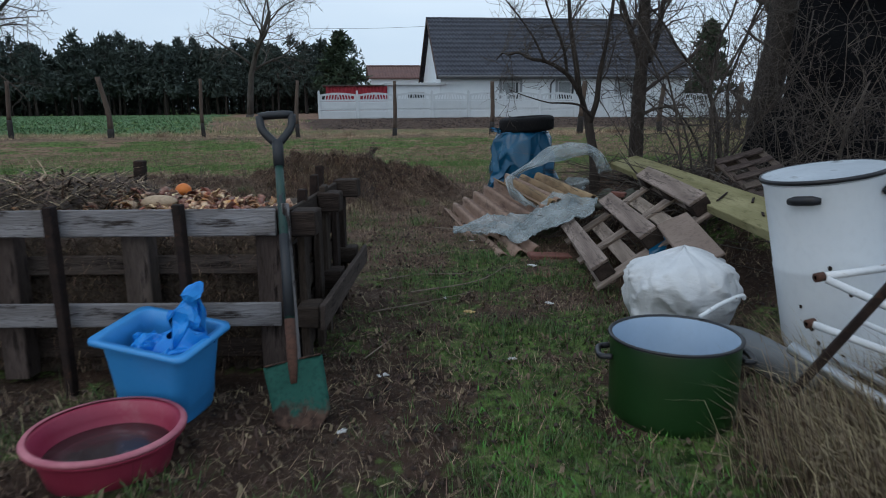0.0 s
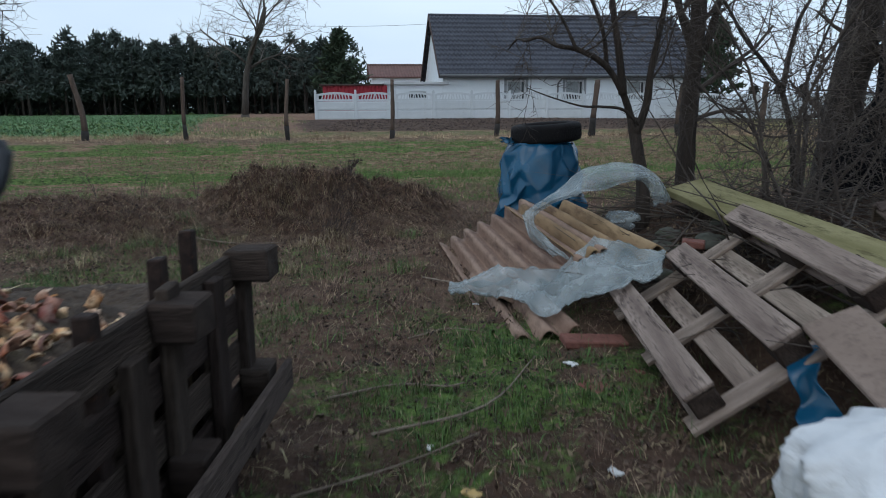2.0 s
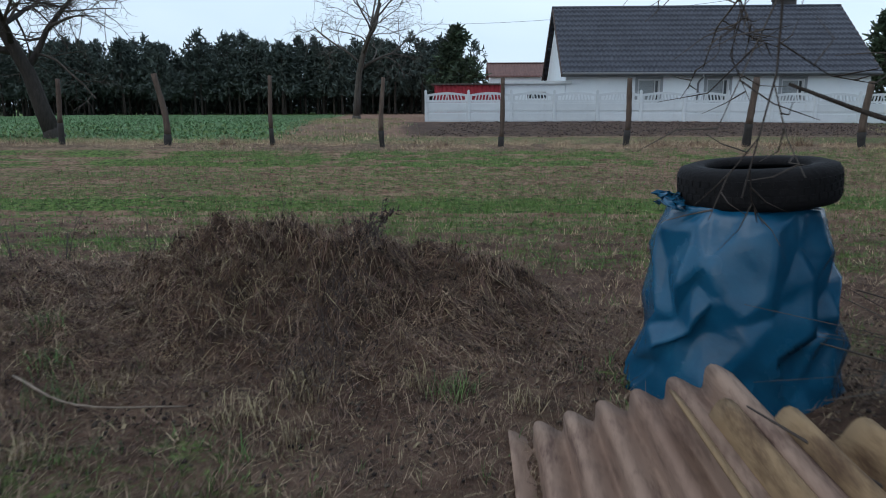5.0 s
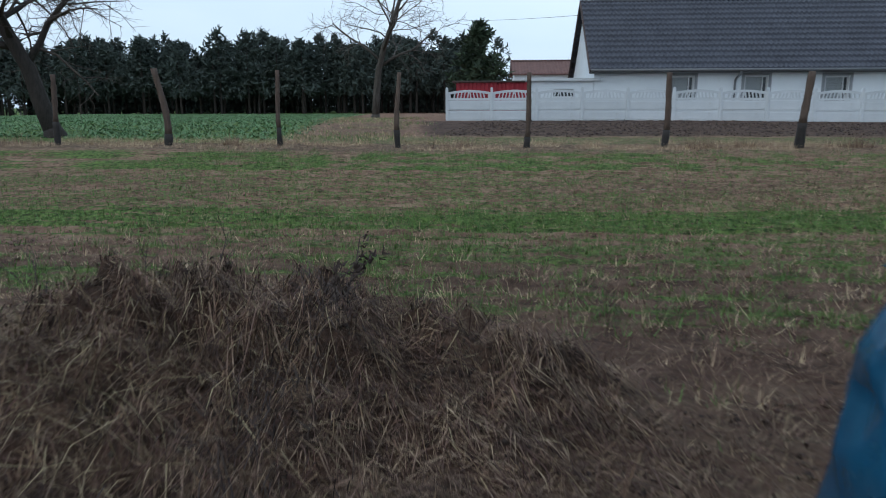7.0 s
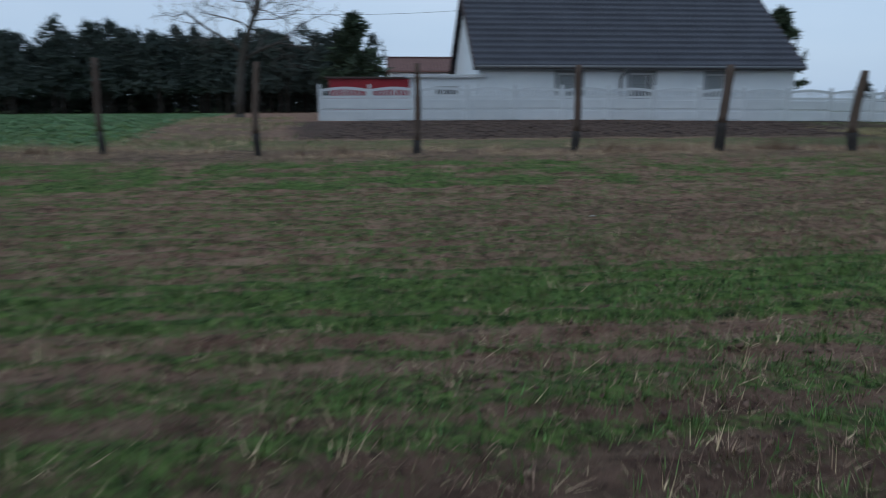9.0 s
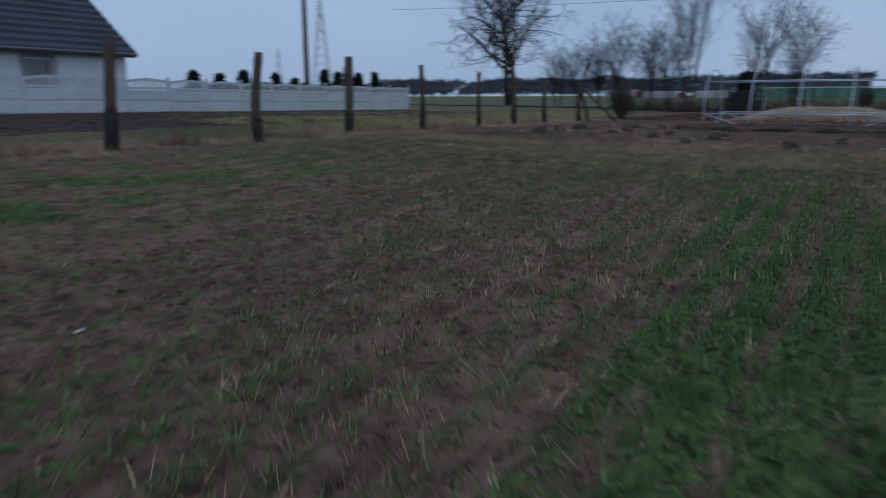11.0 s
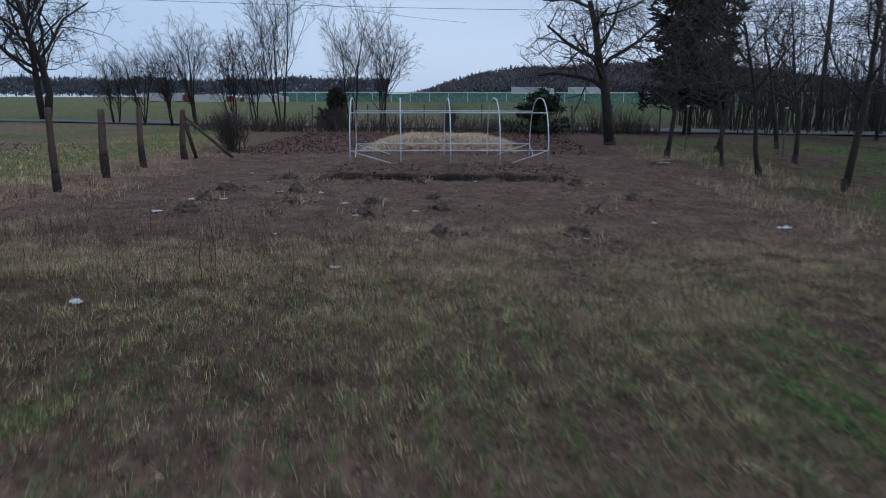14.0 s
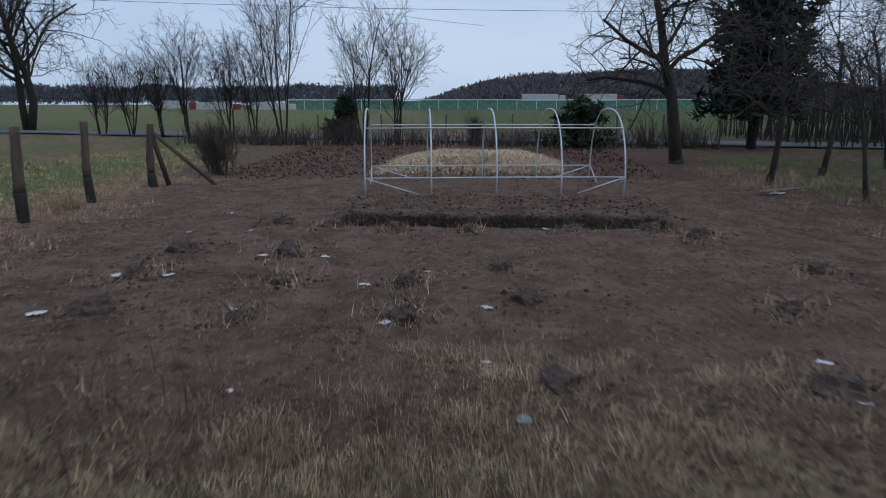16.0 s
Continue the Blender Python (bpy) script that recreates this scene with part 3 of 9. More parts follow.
pipe("downpipe", [(12.62, -0.42, HE - 0.08), (12.60, -0.40, HE - 0.25), (12.52, -0.10, HE - 0.45), (12.50, -0.07, HE - 0.8), (12.50, -0.07, 0.5)], 0.05, gutter_grey, house, "grey downpipe with a swan neck", 8, 4)
chimney = block("chimney", 17.9, 18.95, HD / 2 + 0.1, HD / 2 + 0.75, HR - 0.6, 6.85, brick_dark, house, "dark brick chimney stack")
part("chimney_cap", box(1.15, 0.78, 0.08, 0.01), brick_dark, chimney, "", pose(0, 0, (6.85 - HR + 0.6) / 2 + 0.02))
for n, (x0, x1, z0, z1) in enumerate(WINS):
    win = part("window", box(x1 - x0 - 0.1, 0.02, z1 - z0 - 0.1, 0.0), glass_dark, house, "window with a half-lowered roller blind", pose((x0 + x1) / 2, 0.14, (z0 + z1) / 2))
    w, h = x1 - x0, z1 - z0
    for nm, sx, sz, px, pz in (("frame_rail", w, 0.08, 0, h / 2 - 0.04), ("frame_rail", w, 0.08, 0, -h / 2 + 0.04), ("frame_stile", 0.08, h - 0.16, -w / 2 + 0.04, 0), ("frame_stile", 0.08, h - 0.16, w / 2 - 0.04, 0), ("mullion", 0.05, h - 0.16, w * 0.27, 0)):
        part(nm, box(sx, 0.07, sz, 0.006), frame_white, win, "", pose(px, -0.045, pz))
    for k in range(14 if n != 1 else 9):
        part("slat", box(w * 0.66, 0.012, 0.066, 0.003), blind_mat, win, "", pose(-w * 0.10, -0.024, h / 2 - 0.12 - 0.07 * k, 8))
    part("sill", box(w + 0.16, 0.22, 0.04, 0.006), frame_white, win, "white window sill", pose(0, -0.2, -h / 2 - 0.03))
    for px in (-w / 2 - 0.07, w / 2 + 0.07):
        part("surround", box(0.14, 0.02, h + 0.14, 0.003), frame_grey, win, "", pose(px, -0.152, 0.07))
    part("surround", box(w, 0.02, 0.14, 0.003), frame_grey, win, "", pose(0, -0.152, h / 2 + 0.07))

annex = thing("annex", "white flat-roofed annex with a small window beside a house", "building", wall_frame(41.2))
wall_with_holes("wall", 2.85, 5.93, -0.02, 0.28, 0.1, 2.30, [(4.05, 5.0, 1.55, 1.93)], plaster, annex)
block("wall", 2.85, 5.93, 4.0, 4.3, 0.1, 2.3, plaster, annex)
block("wall", 2.85, 3.15, 0.28, 4.0, 0.1, 2.3, plaster, annex)
block("flat_roof", 2.7, 6.25, -0.18, 4.4, 2.30, 2.44, frame_white, annex, "flat white roof edge")
awin = block("window", 4.06, 4.99, 0.12, 0.14, 1.56, 1.92, glass_dark, annex, "low dark window")
part("frame_rail", box(0.95, 0.05, 0.05, 0.004), frame_white, awin, "", pose(0, -0.04, 0.165))
part("frame_rail", box(0.95, 0.05, 0.05, 0.004), frame_white, awin, "", pose(0, -0.04, -0.165))

shed = thing("shed", "low red sheet-metal shed with a flat roof", "shed", wall_frame(41.0))
bm = bmesh.new()
n_rib = 70
for i in range(n_rib + 1):
    x = -0.62 + (2.84 + 0.62) * i / n_rib
    y = 0.02 * (1 if i % 4 < 2 else -1)
    bm.verts.new((x, y, 0.1)), bm.verts.new((x, y, 2.25))
bm.verts.ensure_lookup_table()
for i in range(n_rib):
    bm.faces.new((bm.verts[2 * i], bm.verts[2 * i + 2], bm.verts[2 * i + 3], bm.verts[2 * i + 1]))
front = part("wall", bm, red_sheet, shed, "ribbed red sheet wall")
s = front.modifiers.new("thickness", "SOLIDIFY")
s.thickness, s.offset = 0.03, 1
block("wall", -0.62, -0.56, 0.05, 3.6, 0.1, 2.25, red_sheet, shed)
block("wall", -0.56, 2.8, 3.55, 3.6, 0.1, 2.25, red_sheet, shed)
block("roof", -0.8, 2.68, -0.15, 3.8, 2.25, 2.33, timber_dark, shed, "dark flat roof edge")

barn = thing("barn", "old building with a weathered red tiled roof", "building", pose(-4.0, 62, 0, 0, 0, 8.5))
block("wall", -2.3, 4.0, 0, 6, 0.2, 3.6, plaster, barn)
for sgn in (0, 1):
    def slope(u, v, sgn=sgn):
        y = -0.2 + 3.3 * v if not sgn else 6.2 - 3.3 * v
        return (-2.5 + 6.9 * u, y, 3.55 + 1.2 * v + 0.03 * math.sin(u * 170))
    sheet("roof", slope, 120, 8, tile_red, 0.06, barn, "weathered red roof tiles")


# concrete wall: panels between slotted posts, arched tops with a row of openings
def arched_panel(w, z0, h):
    """The pierced top panel: an arch of slots over a solid rail."""
    bm = bmesh.new()
    cells = 11
    bot, t = 0.10, 0.05
    xs = [-w / 2 + 0.12 + (w - 0.24) * k / cells for k in range(cells + 1)]

    def crown(x):
        return h + 0.10 * math.cos(math.pi * x / w)

    def prism(pts):
        a = [bm.verts.new((x, -t / 2, z0 + z)) for x, z in pts]
        c = [bm.verts.new((x, t / 2, z0 + z)) for x, z in pts]
        bm.faces.new(a), bm.faces.new(list(reversed(c)))
        for k in range(len(pts)):
            j = (k + 1) % len(pts)
            bm.faces.new((a[j], a[k], c[k], c[j]))

    prism([(-w / 2, 0), (w / 2, 0), (w / 2, bot), (-w / 2, bot)])
    top = [(-w / 2 + w * k / 24) for k in range(25)]
    for a, c in zip(top, top[1:]):
        prism([(a, crown(a) - 0.11), (c, crown(c) - 0.11), (c, crown(c)), (a, crown(a))])
    prism([(-w / 2, bot), (xs[0], bot), (xs[0], crown(xs[0]) - 0.1), (-w / 2, crown(-w / 2) - 0.1)])
    prism([(xs[-1], bot), (w / 2, bot), (w / 2, crown(w / 2) - 0.1), (xs[-1], crown(xs[-1]) - 0.1)])
    for k in range(1, cells):
        lean = 0.05 if k < cells / 2 else -0.05
        prism([(xs[k] - 0.028, bot), (xs[k] + 0.028, bot), (xs[k] + 0.028 + lean, crown(xs[k]) - 0.1), (xs[k] - 0.028 + lean, crown(xs[k]) - 0.1)])
    bmesh.ops.recalc_face_normals(bm, faces=bm.faces[:])
    return bm


def solid_panel(w, h):
    bm = box(w, 0.045, h - 0.012, 0.006)
    box(w - 0.14, 0.02, h - 0.12, 0.008, pose(0, -0.026, 0), 0, bm)
    return bm


fence_wall = thing("concrete_wall", "white precast concrete panel wall with arched pierced tops", "wall", wall_frame(39.5), kind="structure")
PITCH = 2.06
panel_me = bpy.data.meshes.new("panel")
tb = solid_panel(1.96, 0.47)
tb.to_mesh(panel_me), tb.free()
arch_me = bpy.data.meshes.new("pierced_panel")
tb = arched_panel(1.96, 0, 0.36)
tb.to_mesh(arch_me), tb.free()
cpost_me = bpy.data.meshes.new("concrete_post")
tb = box(0.12, 0.12, 1.62, 0.012)
box(0.09, 0.09, 0.06, 0.02, pose(0, 0, 0.83), 0, tb)
tb.to_mesh(cpost_me), tb.free()
for me in (panel_me, arch_me, cpost_me):
    me.materials.append(concrete_white)


def shared(name, me, parent, m):
    ob = new(name, me)
    ob.parent, ob.matrix_basis = parent, m
    return ob


for k in range(-2, 19):
    sx = 3.144 + PITCH * k
    wx = (sx - 39.5 * math.sin(WALL_TURN)) * math.cos(WALL_TURN)
    zb = float(np.interp(wx, [-60, -5, 3, 13, 19, 42, 120], [0.5, 0.5, 0.48, 0.38, 0.28, 0.06, 0.0])) - 0.03
    shared("concrete_post", cpost_me, fence_wall, pose(sx, 0, zb + 0.66))
    if k < 18:
        for row in range(2):
            shared("panel", panel_me, fence_wall, pose(sx + PITCH / 2, 0, zb + 0.235 + 0.47 * row))
        shared("pierced_panel", arch_me, fence_wall, pose(sx + PITCH / 2, 0, zb + 0.945))

# ---- field fence posts: rough round stakes, dark at the foot ----
stake_wood = surface("weathered_stake_wood", (0.062, 0.043, 0.034), (0.115, 0.084, 0.067), 3.0, 0.85, bump=0.7, fine=30, stretch=(6, 6, 0.8), stain=(0.07, 0.045, 0.035), stain_at=(0.5, 0.72), vary=0.18)
stake_foot = surface("charred_stake_foot", (0.018, 0.016, 0.015), (0.035, 0.03, 0.027), 6, 0.8, bump=0.6, fine=40)


def fence_post(x, y, h, r, lean_x, lean_y, foot, seed):
    rnd = random.Random(seed)
    z0 = gz(x, y)
    ob = thing("fence_post", "rough weathered round wooden stake with a dark tarred foot", "fence post", pose(x, y, z0), "field fence")
    n = 12
    pts, rr = [], []
    bx, by = rnd.uniform(-0.07, 0.07), rnd.uniform(-0.07, 0.07)
    for k in range(n + 1):
        t = k / n
        pts.append(Vector((lean_x * t + bx * math.sin(t * 4.2), lean_y * t + by * math.sin(t * 3.6), -0.25 + (h + 0.25) * t)))
        rr.append(r * 1.0 * (1.08 - 0.22 * t) * rnd.uniform(0.88, 1.12))
    cut = max(2, round(n * (foot + 0.25) / (h + 0.25)))
    mesh_ob("foot", Tubes().add(pts[: cut + 1], [v * 1.12 for v in rr[: cut + 1]], 9).mesh("foot"), stake_foot, ob, "black tarred foot", smooth=True)
    mesh_ob("shaft", Tubes().add(pts[cut:], rr[cut:], 9).mesh("shaft"), stake_wood, ob, smooth=True)
    return ob


POSTS = [(-16.4, 21.5, 1.8, 0.07, -0.1), (-13.4, 21.85, 1.75, 0.07, 0.02), (-10.5, 22.2, 1.88, 0.085, -0.14), (-7.77, 22.95, 1.85, 0.06, -0.03), (-4.77, 23.3, 1.83, 0.065, 0.0), (-1.65, 23.75, 1.80, 0.065, 0.07),
         (1.61, 24.0, 1.76, 0.075, 0.10), (4.73, 24.4, 1.76, 0.10, 0.12), (7.49, 24.28, 1.63, 0.09, 0.0), (10.39, 25.0, 1.68, 0.10, 0.08), (13.5, 25.5, 1.66, 0.07, 0.03),
         (16.7, 26.0, 1.60, 0.07, -0.05), (19.35, 26.5, 1.55, 0.09, -0.02), (22.1, 26.95, 1.62, 0.085, -0.06)]
for n, (x, y, h, r, lx) in enumerate(POSTS):
    fence_post(x, y, h, r, lx, random.uniform(-0.05, 0.05), 0.42 + 0.12 * math.sin(n * 2.1), n)
corner = fence_post(24.8, 27.0, 1.5, 0.09, 0.0, 0.0, 0.4, 40)
pipe("brace", [(0.45, -0.15, 0.0), (0.03, -0.02, 1.25)], 0.06, stake_wood, corner, "slanting brace pole", 8, 1)
pipe("brace", [(0.55, -1.3, 0.0), (0.02, -0.05, 1.3)], 0.05, stake_wood, corner, "long slanting brace pole", 8, 1)

# ---- trees ----
bark_dark = surface("dark_wet_bark", (0.022, 0.018, 0.015), (0.044, 0.036, 0.031), 5, 0.9, bump=0.9, fine=18, stretch=(3, 3, 0.5), bump_dist=0.02, stain=(0.034, 0.036, 0.024), stain_at=(0.6, 0.85))
bark_grey = surface("grey_bark", (0.052, 0.046, 0.039), (0.088, 0.078, 0.067), 4, 0.9, bump=0.9, fine=18, stretch=(3, 3, 0.5), bump_dist=0.02)
bark_yard = surface("furrowed_bark", (0.024, 0.018, 0.014), (0.056, 0.042, 0.033), 4, 0.9, bump=1.0, fine=22, stretch=(5, 5, 0.5), bump_dist=0.03, stain=(0.035, 0.028, 0.022), stain_at=(0.5, 0.7))
twig_mat = surface("twigs", (0.05, 0.04, 0.034), (0.085, 0.068, 0.056), 3, 0.85, bump=0, vary=0.25, island=True)
twig_grey = surface("grey_twigs", (0.075, 0.065, 0.056), (0.115, 0.10, 0.088), 3, 0.85, bump=0, vary=0.25, island=True)
needle_mat = surface("pine_needles", (0.026, 0.044, 0.024), (0.048, 0.070, 0.036), 0.7, 0.75, bump=0, vary=0.35, island=True)
# greyer and paler than needle_mat: distance haze put into the colour
needle_hazed = surface("hazed_pine_needles", (0.034, 0.048, 0.041), (0.058, 0.074, 0.062), 0.25, 0.8, bump=0, vary=0.22, island=True)
spruce_mat = surface("dark_conifer_needles", (0.008, 0.014, 0.009), (0.016, 0.024, 0.014), 0.9, 0.8, bump=0, vary=0.3, island=True)


def grow(rnd, thick, thin, p, d, length, r, level, spec):
    """One limb and what springs from it. spec: branches per level, spread, droop, wander, ratio."""
    n = 5 if level < 2 else (4 if level < 3 else 2)
    pts, rr = [p.copy()], [r]
    d = d.normalized()
    end = r * (0.45 if level < spec["levels"] else 0.3)
    for k in range(n):
        w = spec["wander"] * (1 + 0.4 * level)
        d = (d + Vector((rnd.gauss(0, w), rnd.gauss(0, w), rnd.gauss(0, w) + spec["rise"][min(level, len(spec["rise"]) - 1)]))).normalized()
        p = p + d * (length / n)
        pts.append(p.copy())
        rr.append(r + (end - r) * (k + 1) / n)
    (thick if level < 2 else thin).add(pts, rr, 9 if level == 0 else (6 if level == 1 else (4 if level == 2 else 3)), level < 2)
    if level >= spec["levels"]:
        return
    count = spec["count"][level]
    for k in range(count):
        t = spec["first"][level] + (1 - spec["first"][level]) * (k + rnd.uniform(0.2, 0.9)) / count
        i = min(int(t * n), n - 1)
        q = pts[i].lerp(pts[i + 1], t * n - i)
        axis = (pts[i + 1] - pts[i]).normalized()
        side = axis.orthogonal().normalized()
        side.rotate(Matrix.Rotation(k * 2.4 + rnd.uniform(-0.5, 0.5), 3, axis))
        ang = radians(rnd.uniform(*spec["angle"]))
        nd = axis * math.cos(ang) + side * math.sin(ang)
        nr = max(spec["twig"], rr[i] * rnd.uniform(0.4, 0.62))
        grow(rnd, thick, thin, q, nd, length * rnd.uniform(*spec["ratio"]) * (1.0 - 0.35 * t), nr, level + 1, spec)


ORCHARD = dict(levels=4, count=(7, 6, 5, 4), first=(0.42, 0.2, 0.15, 0.15), angle=(35, 70), ratio=(0.55, 0.8), rise=(0.06, 0.02, 0.0, 0.0), wander=0.10, twig=0.004)
SLIM = dict(levels=4, count=(8, 6, 4, 3), first=(0.25, 0.2, 0.2, 0.2), angle=(22, 50), ratio=(0.42, 0.66), rise=(0.05, 0.10, 0.08, 0.04), wander=0.07, twig=0.004)
SPREADING = dict(levels=4, count=(7, 6, 5, 4), first=(0.35, 0.2, 0.2, 0.2), angle=(30, 62), ratio=(0.55, 0.82), rise=(0.05, 0.08, 0.04, 0.02), wander=0.12, twig=0.009)


def tree(name, label, x, y, h, r, spec, seed, bark, twigs, lean=(0, 0), stems=1, category="tree", group="", z=None):
    rnd = random.Random(seed)
    ob = thing(name, label, category, pose(x, y, gz(x, y) - 0.05 if z is None else z), group)
    thick, thin = Tubes(), Tubes()
    for k in range(stems):
        a = rnd.uniform(0, 6.28)
        off = Vector((math.cos(a), math.sin(a), 0)) * (0.12 * (stems > 1)) * rnd.uniform(0.5, 2.2)
        tilt = Vector((lean[0] + (0.16 * math.cos(a) if stems > 1 else 0), lean[1] + (0.16 * math.sin(a) if stems > 1 else 0), 1))
        s = rnd.uniform(0.7, 1.0) if stems > 1 else 1.0
        grow(rnd, thick, thin, off, tilt, h * s * 0.75, r * s, 0, spec)
        if stems == 1:
            thick.add([Vector((0, 0, -0.15)), Vector((0, 0, 0.06)), Vector((lean[0], lean[1], 1)) * 0.3], [r * 1.5, r * 1.22, r * 0.98], 9)
    mesh_ob("trunk", thick.mesh("trunk"), bark, ob, smooth=True)
    mesh_ob("crown", thin.mesh("crown"), twigs, ob, "bare winter twigs", smooth=True)
    return ob


def tufts(rnd_np, centres, size, per, flat=0.75, quad=True):
    """Needle tufts: small crossed blades round many centres, as arrays."""
    c = np.repeat(centres, per, axis=0)
    n = len(c)
    d = rnd_np.normal(size=(n, 3))
    d[:, 2] = d[:, 2] * flat + 0.25
    d /= np.linalg.norm(d, axis=1)[:, None]
    s = np.cross(d, rnd_np.normal(size=(n, 3)))
    s /= np.linalg.norm(s, axis=1)[:, None] + 1e-9
    L = size * rnd_np.uniform(0.6, 1.3, n)[:, None]
    W = L * 0.2
    base = c + rnd_np.normal(size=(n, 3)) * size * 0.25
    v = np.stack([base - s * W, base + s * W, base + d * L + s * W * 0.3, base + d * L - s * W * 0.3], 1).reshape(-1, 3)
    return v, np.arange(n * 4).reshape(n, 4)


def pine_arrays(rnd_np, h, r, base=0.25, levels=9, per_branch=5, tuft=0.5, per=9, taper=0.75):
    """Tuft centres of a pine: whorls of branches, uneven, with gaps."""
    cs = []
    for k in range(levels):
        t = base + (1 - base) * k / (levels - 1)
        reach = r * ((1 - t) ** taper + 0.10) * rnd_np.uniform(0.75, 1.15)
        for b in range(int(rnd_np.integers(4, 8))):
            if rnd_np.uniform() < 0.12:
                continue
            a = rnd_np.uniform(0, 6.283)
            rr = reach * rnd_np.uniform(0.65, 1.15)
            for q in np.linspace(0.25, 1, per_branch):
                cs.append((math.cos(a) * rr * q, math.sin(a) * rr * q, h * t + 0.22 * rr * q + rnd_np.normal() * 0.08 * h / 8))
    cs.append((0, 0, h * 0.99))
    return tufts(rnd_np, np.array(cs), tuft, per)


def pine(name, label, x, y, h, r, seed, mat_needles, z=None, base=0.25, tuft=0.45, per=10, levels=10, trunk_r=0.16, taper=0.75, category="pine tree"):
    g = np.random.default_rng(seed)
    ob = thing(name, label, category, pose(x, y, gz(x, y) if z is None else z))
    v, f = pine_arrays(g, h, r, base, levels, 5, tuft, per, taper)
    mesh_ob("trunk", Tubes().add([(0, 0, -0.2), (0.05, 0, h * 0.5), (0, 0.05, h * 0.97)], [trunk_r, trunk_r * 0.7, 0.03], 8).mesh("trunk"), bark_dark, ob, smooth=True)
    mesh_ob("crown", array_mesh("crown", v, f), mat_needles, ob, "dark evergreen needles")
    return ob


# yard trees on the bank
def limbs(name, label, x, y, stems, bark, twigs, seed, spec, z=None, category="tree", clear=None):
    """A tree whose main limbs follow given lines; each (points, radius0, radius1)."""
    rnd = random.Random(seed)
    ob = thing(name, label, category, pose(x, y, 0 if z is None else z))
    thick, thin = Tubes(), Tubes()
    for pts, r0, r1, kids in stems:
        line = smooth_line(pts, 5)
        n = len(line) - 1
        rr = [(r0 + (r1 - r0) * i / n) * rnd.uniform(0.95, 1.06) for i in range(n + 1)]
        thick.add(line, rr, 10)
        for k in range(kids):
            t = rnd.uniform(0.3, 1.0)
            i = min(int(t * n), n - 1)
            axis = (line[i + 1] - line[i]).normalized()
            side = axis.orthogonal().normalized()
            side.rotate(Matrix.Rotation(rnd.uniform(0, 6.28), 3, axis))
            nd = axis * 0.6 + side * rnd.uniform(0.5, 1.0)
            size = rnd.uniform(0.5, 1.1)
            if clear is not None:
                far = line[i] + nd.normalized() * size
                if far.x < clear:
                    nd.x, size = abs(nd.x) * 0.5, size * 0.55
            grow(rnd, thick, thin, line[i], nd, size, max(0.004, rr[i] * 0.35), 2, spec)
    mesh_ob("trunk", thick.mesh("trunk"), bark, ob, "furrowed brown trunk and limbs", smooth=True)
    mesh_ob("crown", thin.mesh("crown"), twigs, ob, "bare winter twigs", smooth=True)
    return ob


YARD_SPEC = dict(levels=4, count=(5, 5, 5, 4), first=(0.3, 0.2, 0.15, 0.15), angle=(25, 60), ratio=(0.5, 0.8), rise=(0.05, 0.06, 0.03, 0.02), wander=0.12, twig=0.0025)
limbs("yard_tree", "slim bare tree with forked limbs on an overgrown bank", 1.41, 6.52, [
    ([(0.03, -0.02, 0.2), (0.02, -0.03, 0.55), (-0.01, 0.05, 0.82), (-0.04, 0.10, 1.02)], 0.052, 0.036, 0),
    ([(-0.04, 0.10, 1.0), (-0.11, 0.07, 1.17), (-0.22, 0.02, 1.33), (-0.33, -0.03, 1.41), (-0.45, 0.01, 1.47), (-0.58, -0.03, 1.49), (-0.68, 0.06, 1.55), (-0.76, 0.18, 1.54), (-0.80, 0.40, 1.57), (-0.84, 0.68, 1.52)], 0.026, 0.005, 14),
    ([(-0.02, 0.06, 0.92), (0.04, 0.05, 1.12), (0.05, 0.02, 1.35), (0.12, 0.05, 1.7), (0.2, 0.1, 2.3), (0.25, 0.2, 3.0)], 0.030, 0.010, 9),
    ([(-0.12, 0.06, 1.18), (-0.16, 0.05, 1.45), (-0.22, 0.05, 1.8), (-0.26, 0.1, 2.4), (-0.3, 0.1, 2.9)], 0.030, 0.009, 9),
    ([(-0.24, 0.02, 1.34), (-0.30, -0.05, 1.6), (-0.45, -0.05, 1.95), (-0.55, 0.0, 2.4)], 0.016, 0.006, 7),
    ([(-0.45, -0.02, 1.46), (-0.55, 0.05, 1.68), (-0.72, 0.1, 1.92), (-0.95, 0.2, 2.2)], 0.012, 0.004, 4),
    ([(-0.01, 0.04, 0.98), (-0.13, 0.0, 1.08), (-0.30, -0.08, 1.10), (-0.43, -0.12, 1.105), (-0.62, -0.12, 1.16), (-0.78, -0.12, 1.22)], 0.012, 0.003, 0)], bark_yard, twig_mat, 3, YARD_SPEC, clear=-0.35)
limbs("yard_tree", "straight thick-barked bare tree on an overgrown bank", 2.23, 8.0, [
    ([(0.0, 0, 0.0), (-0.01, 0, 0.7), (0.0, 0, 1.3), (0.03, 0.02, 1.9), (0.02, 0.1, 2.8), (0.05, 0.1, 4.6)], 0.084, 0.054, 12),
    ([(0.0, 0.0, 1.55), (-0.12, 0.0, 1.85), (-0.24, 0.0, 2.2), (-0.45, 0.0, 2.8)], 0.04, 0.014, 6),
    ([(0.07, 0.0, 1.55), (0.16, 0.05, 1.74), (0.22, 0.05, 2.1), (0.30, 0.1, 2.9)], 0.045, 0.016, 7)], bark_yard, twig_mat, 5, YARD_SPEC)
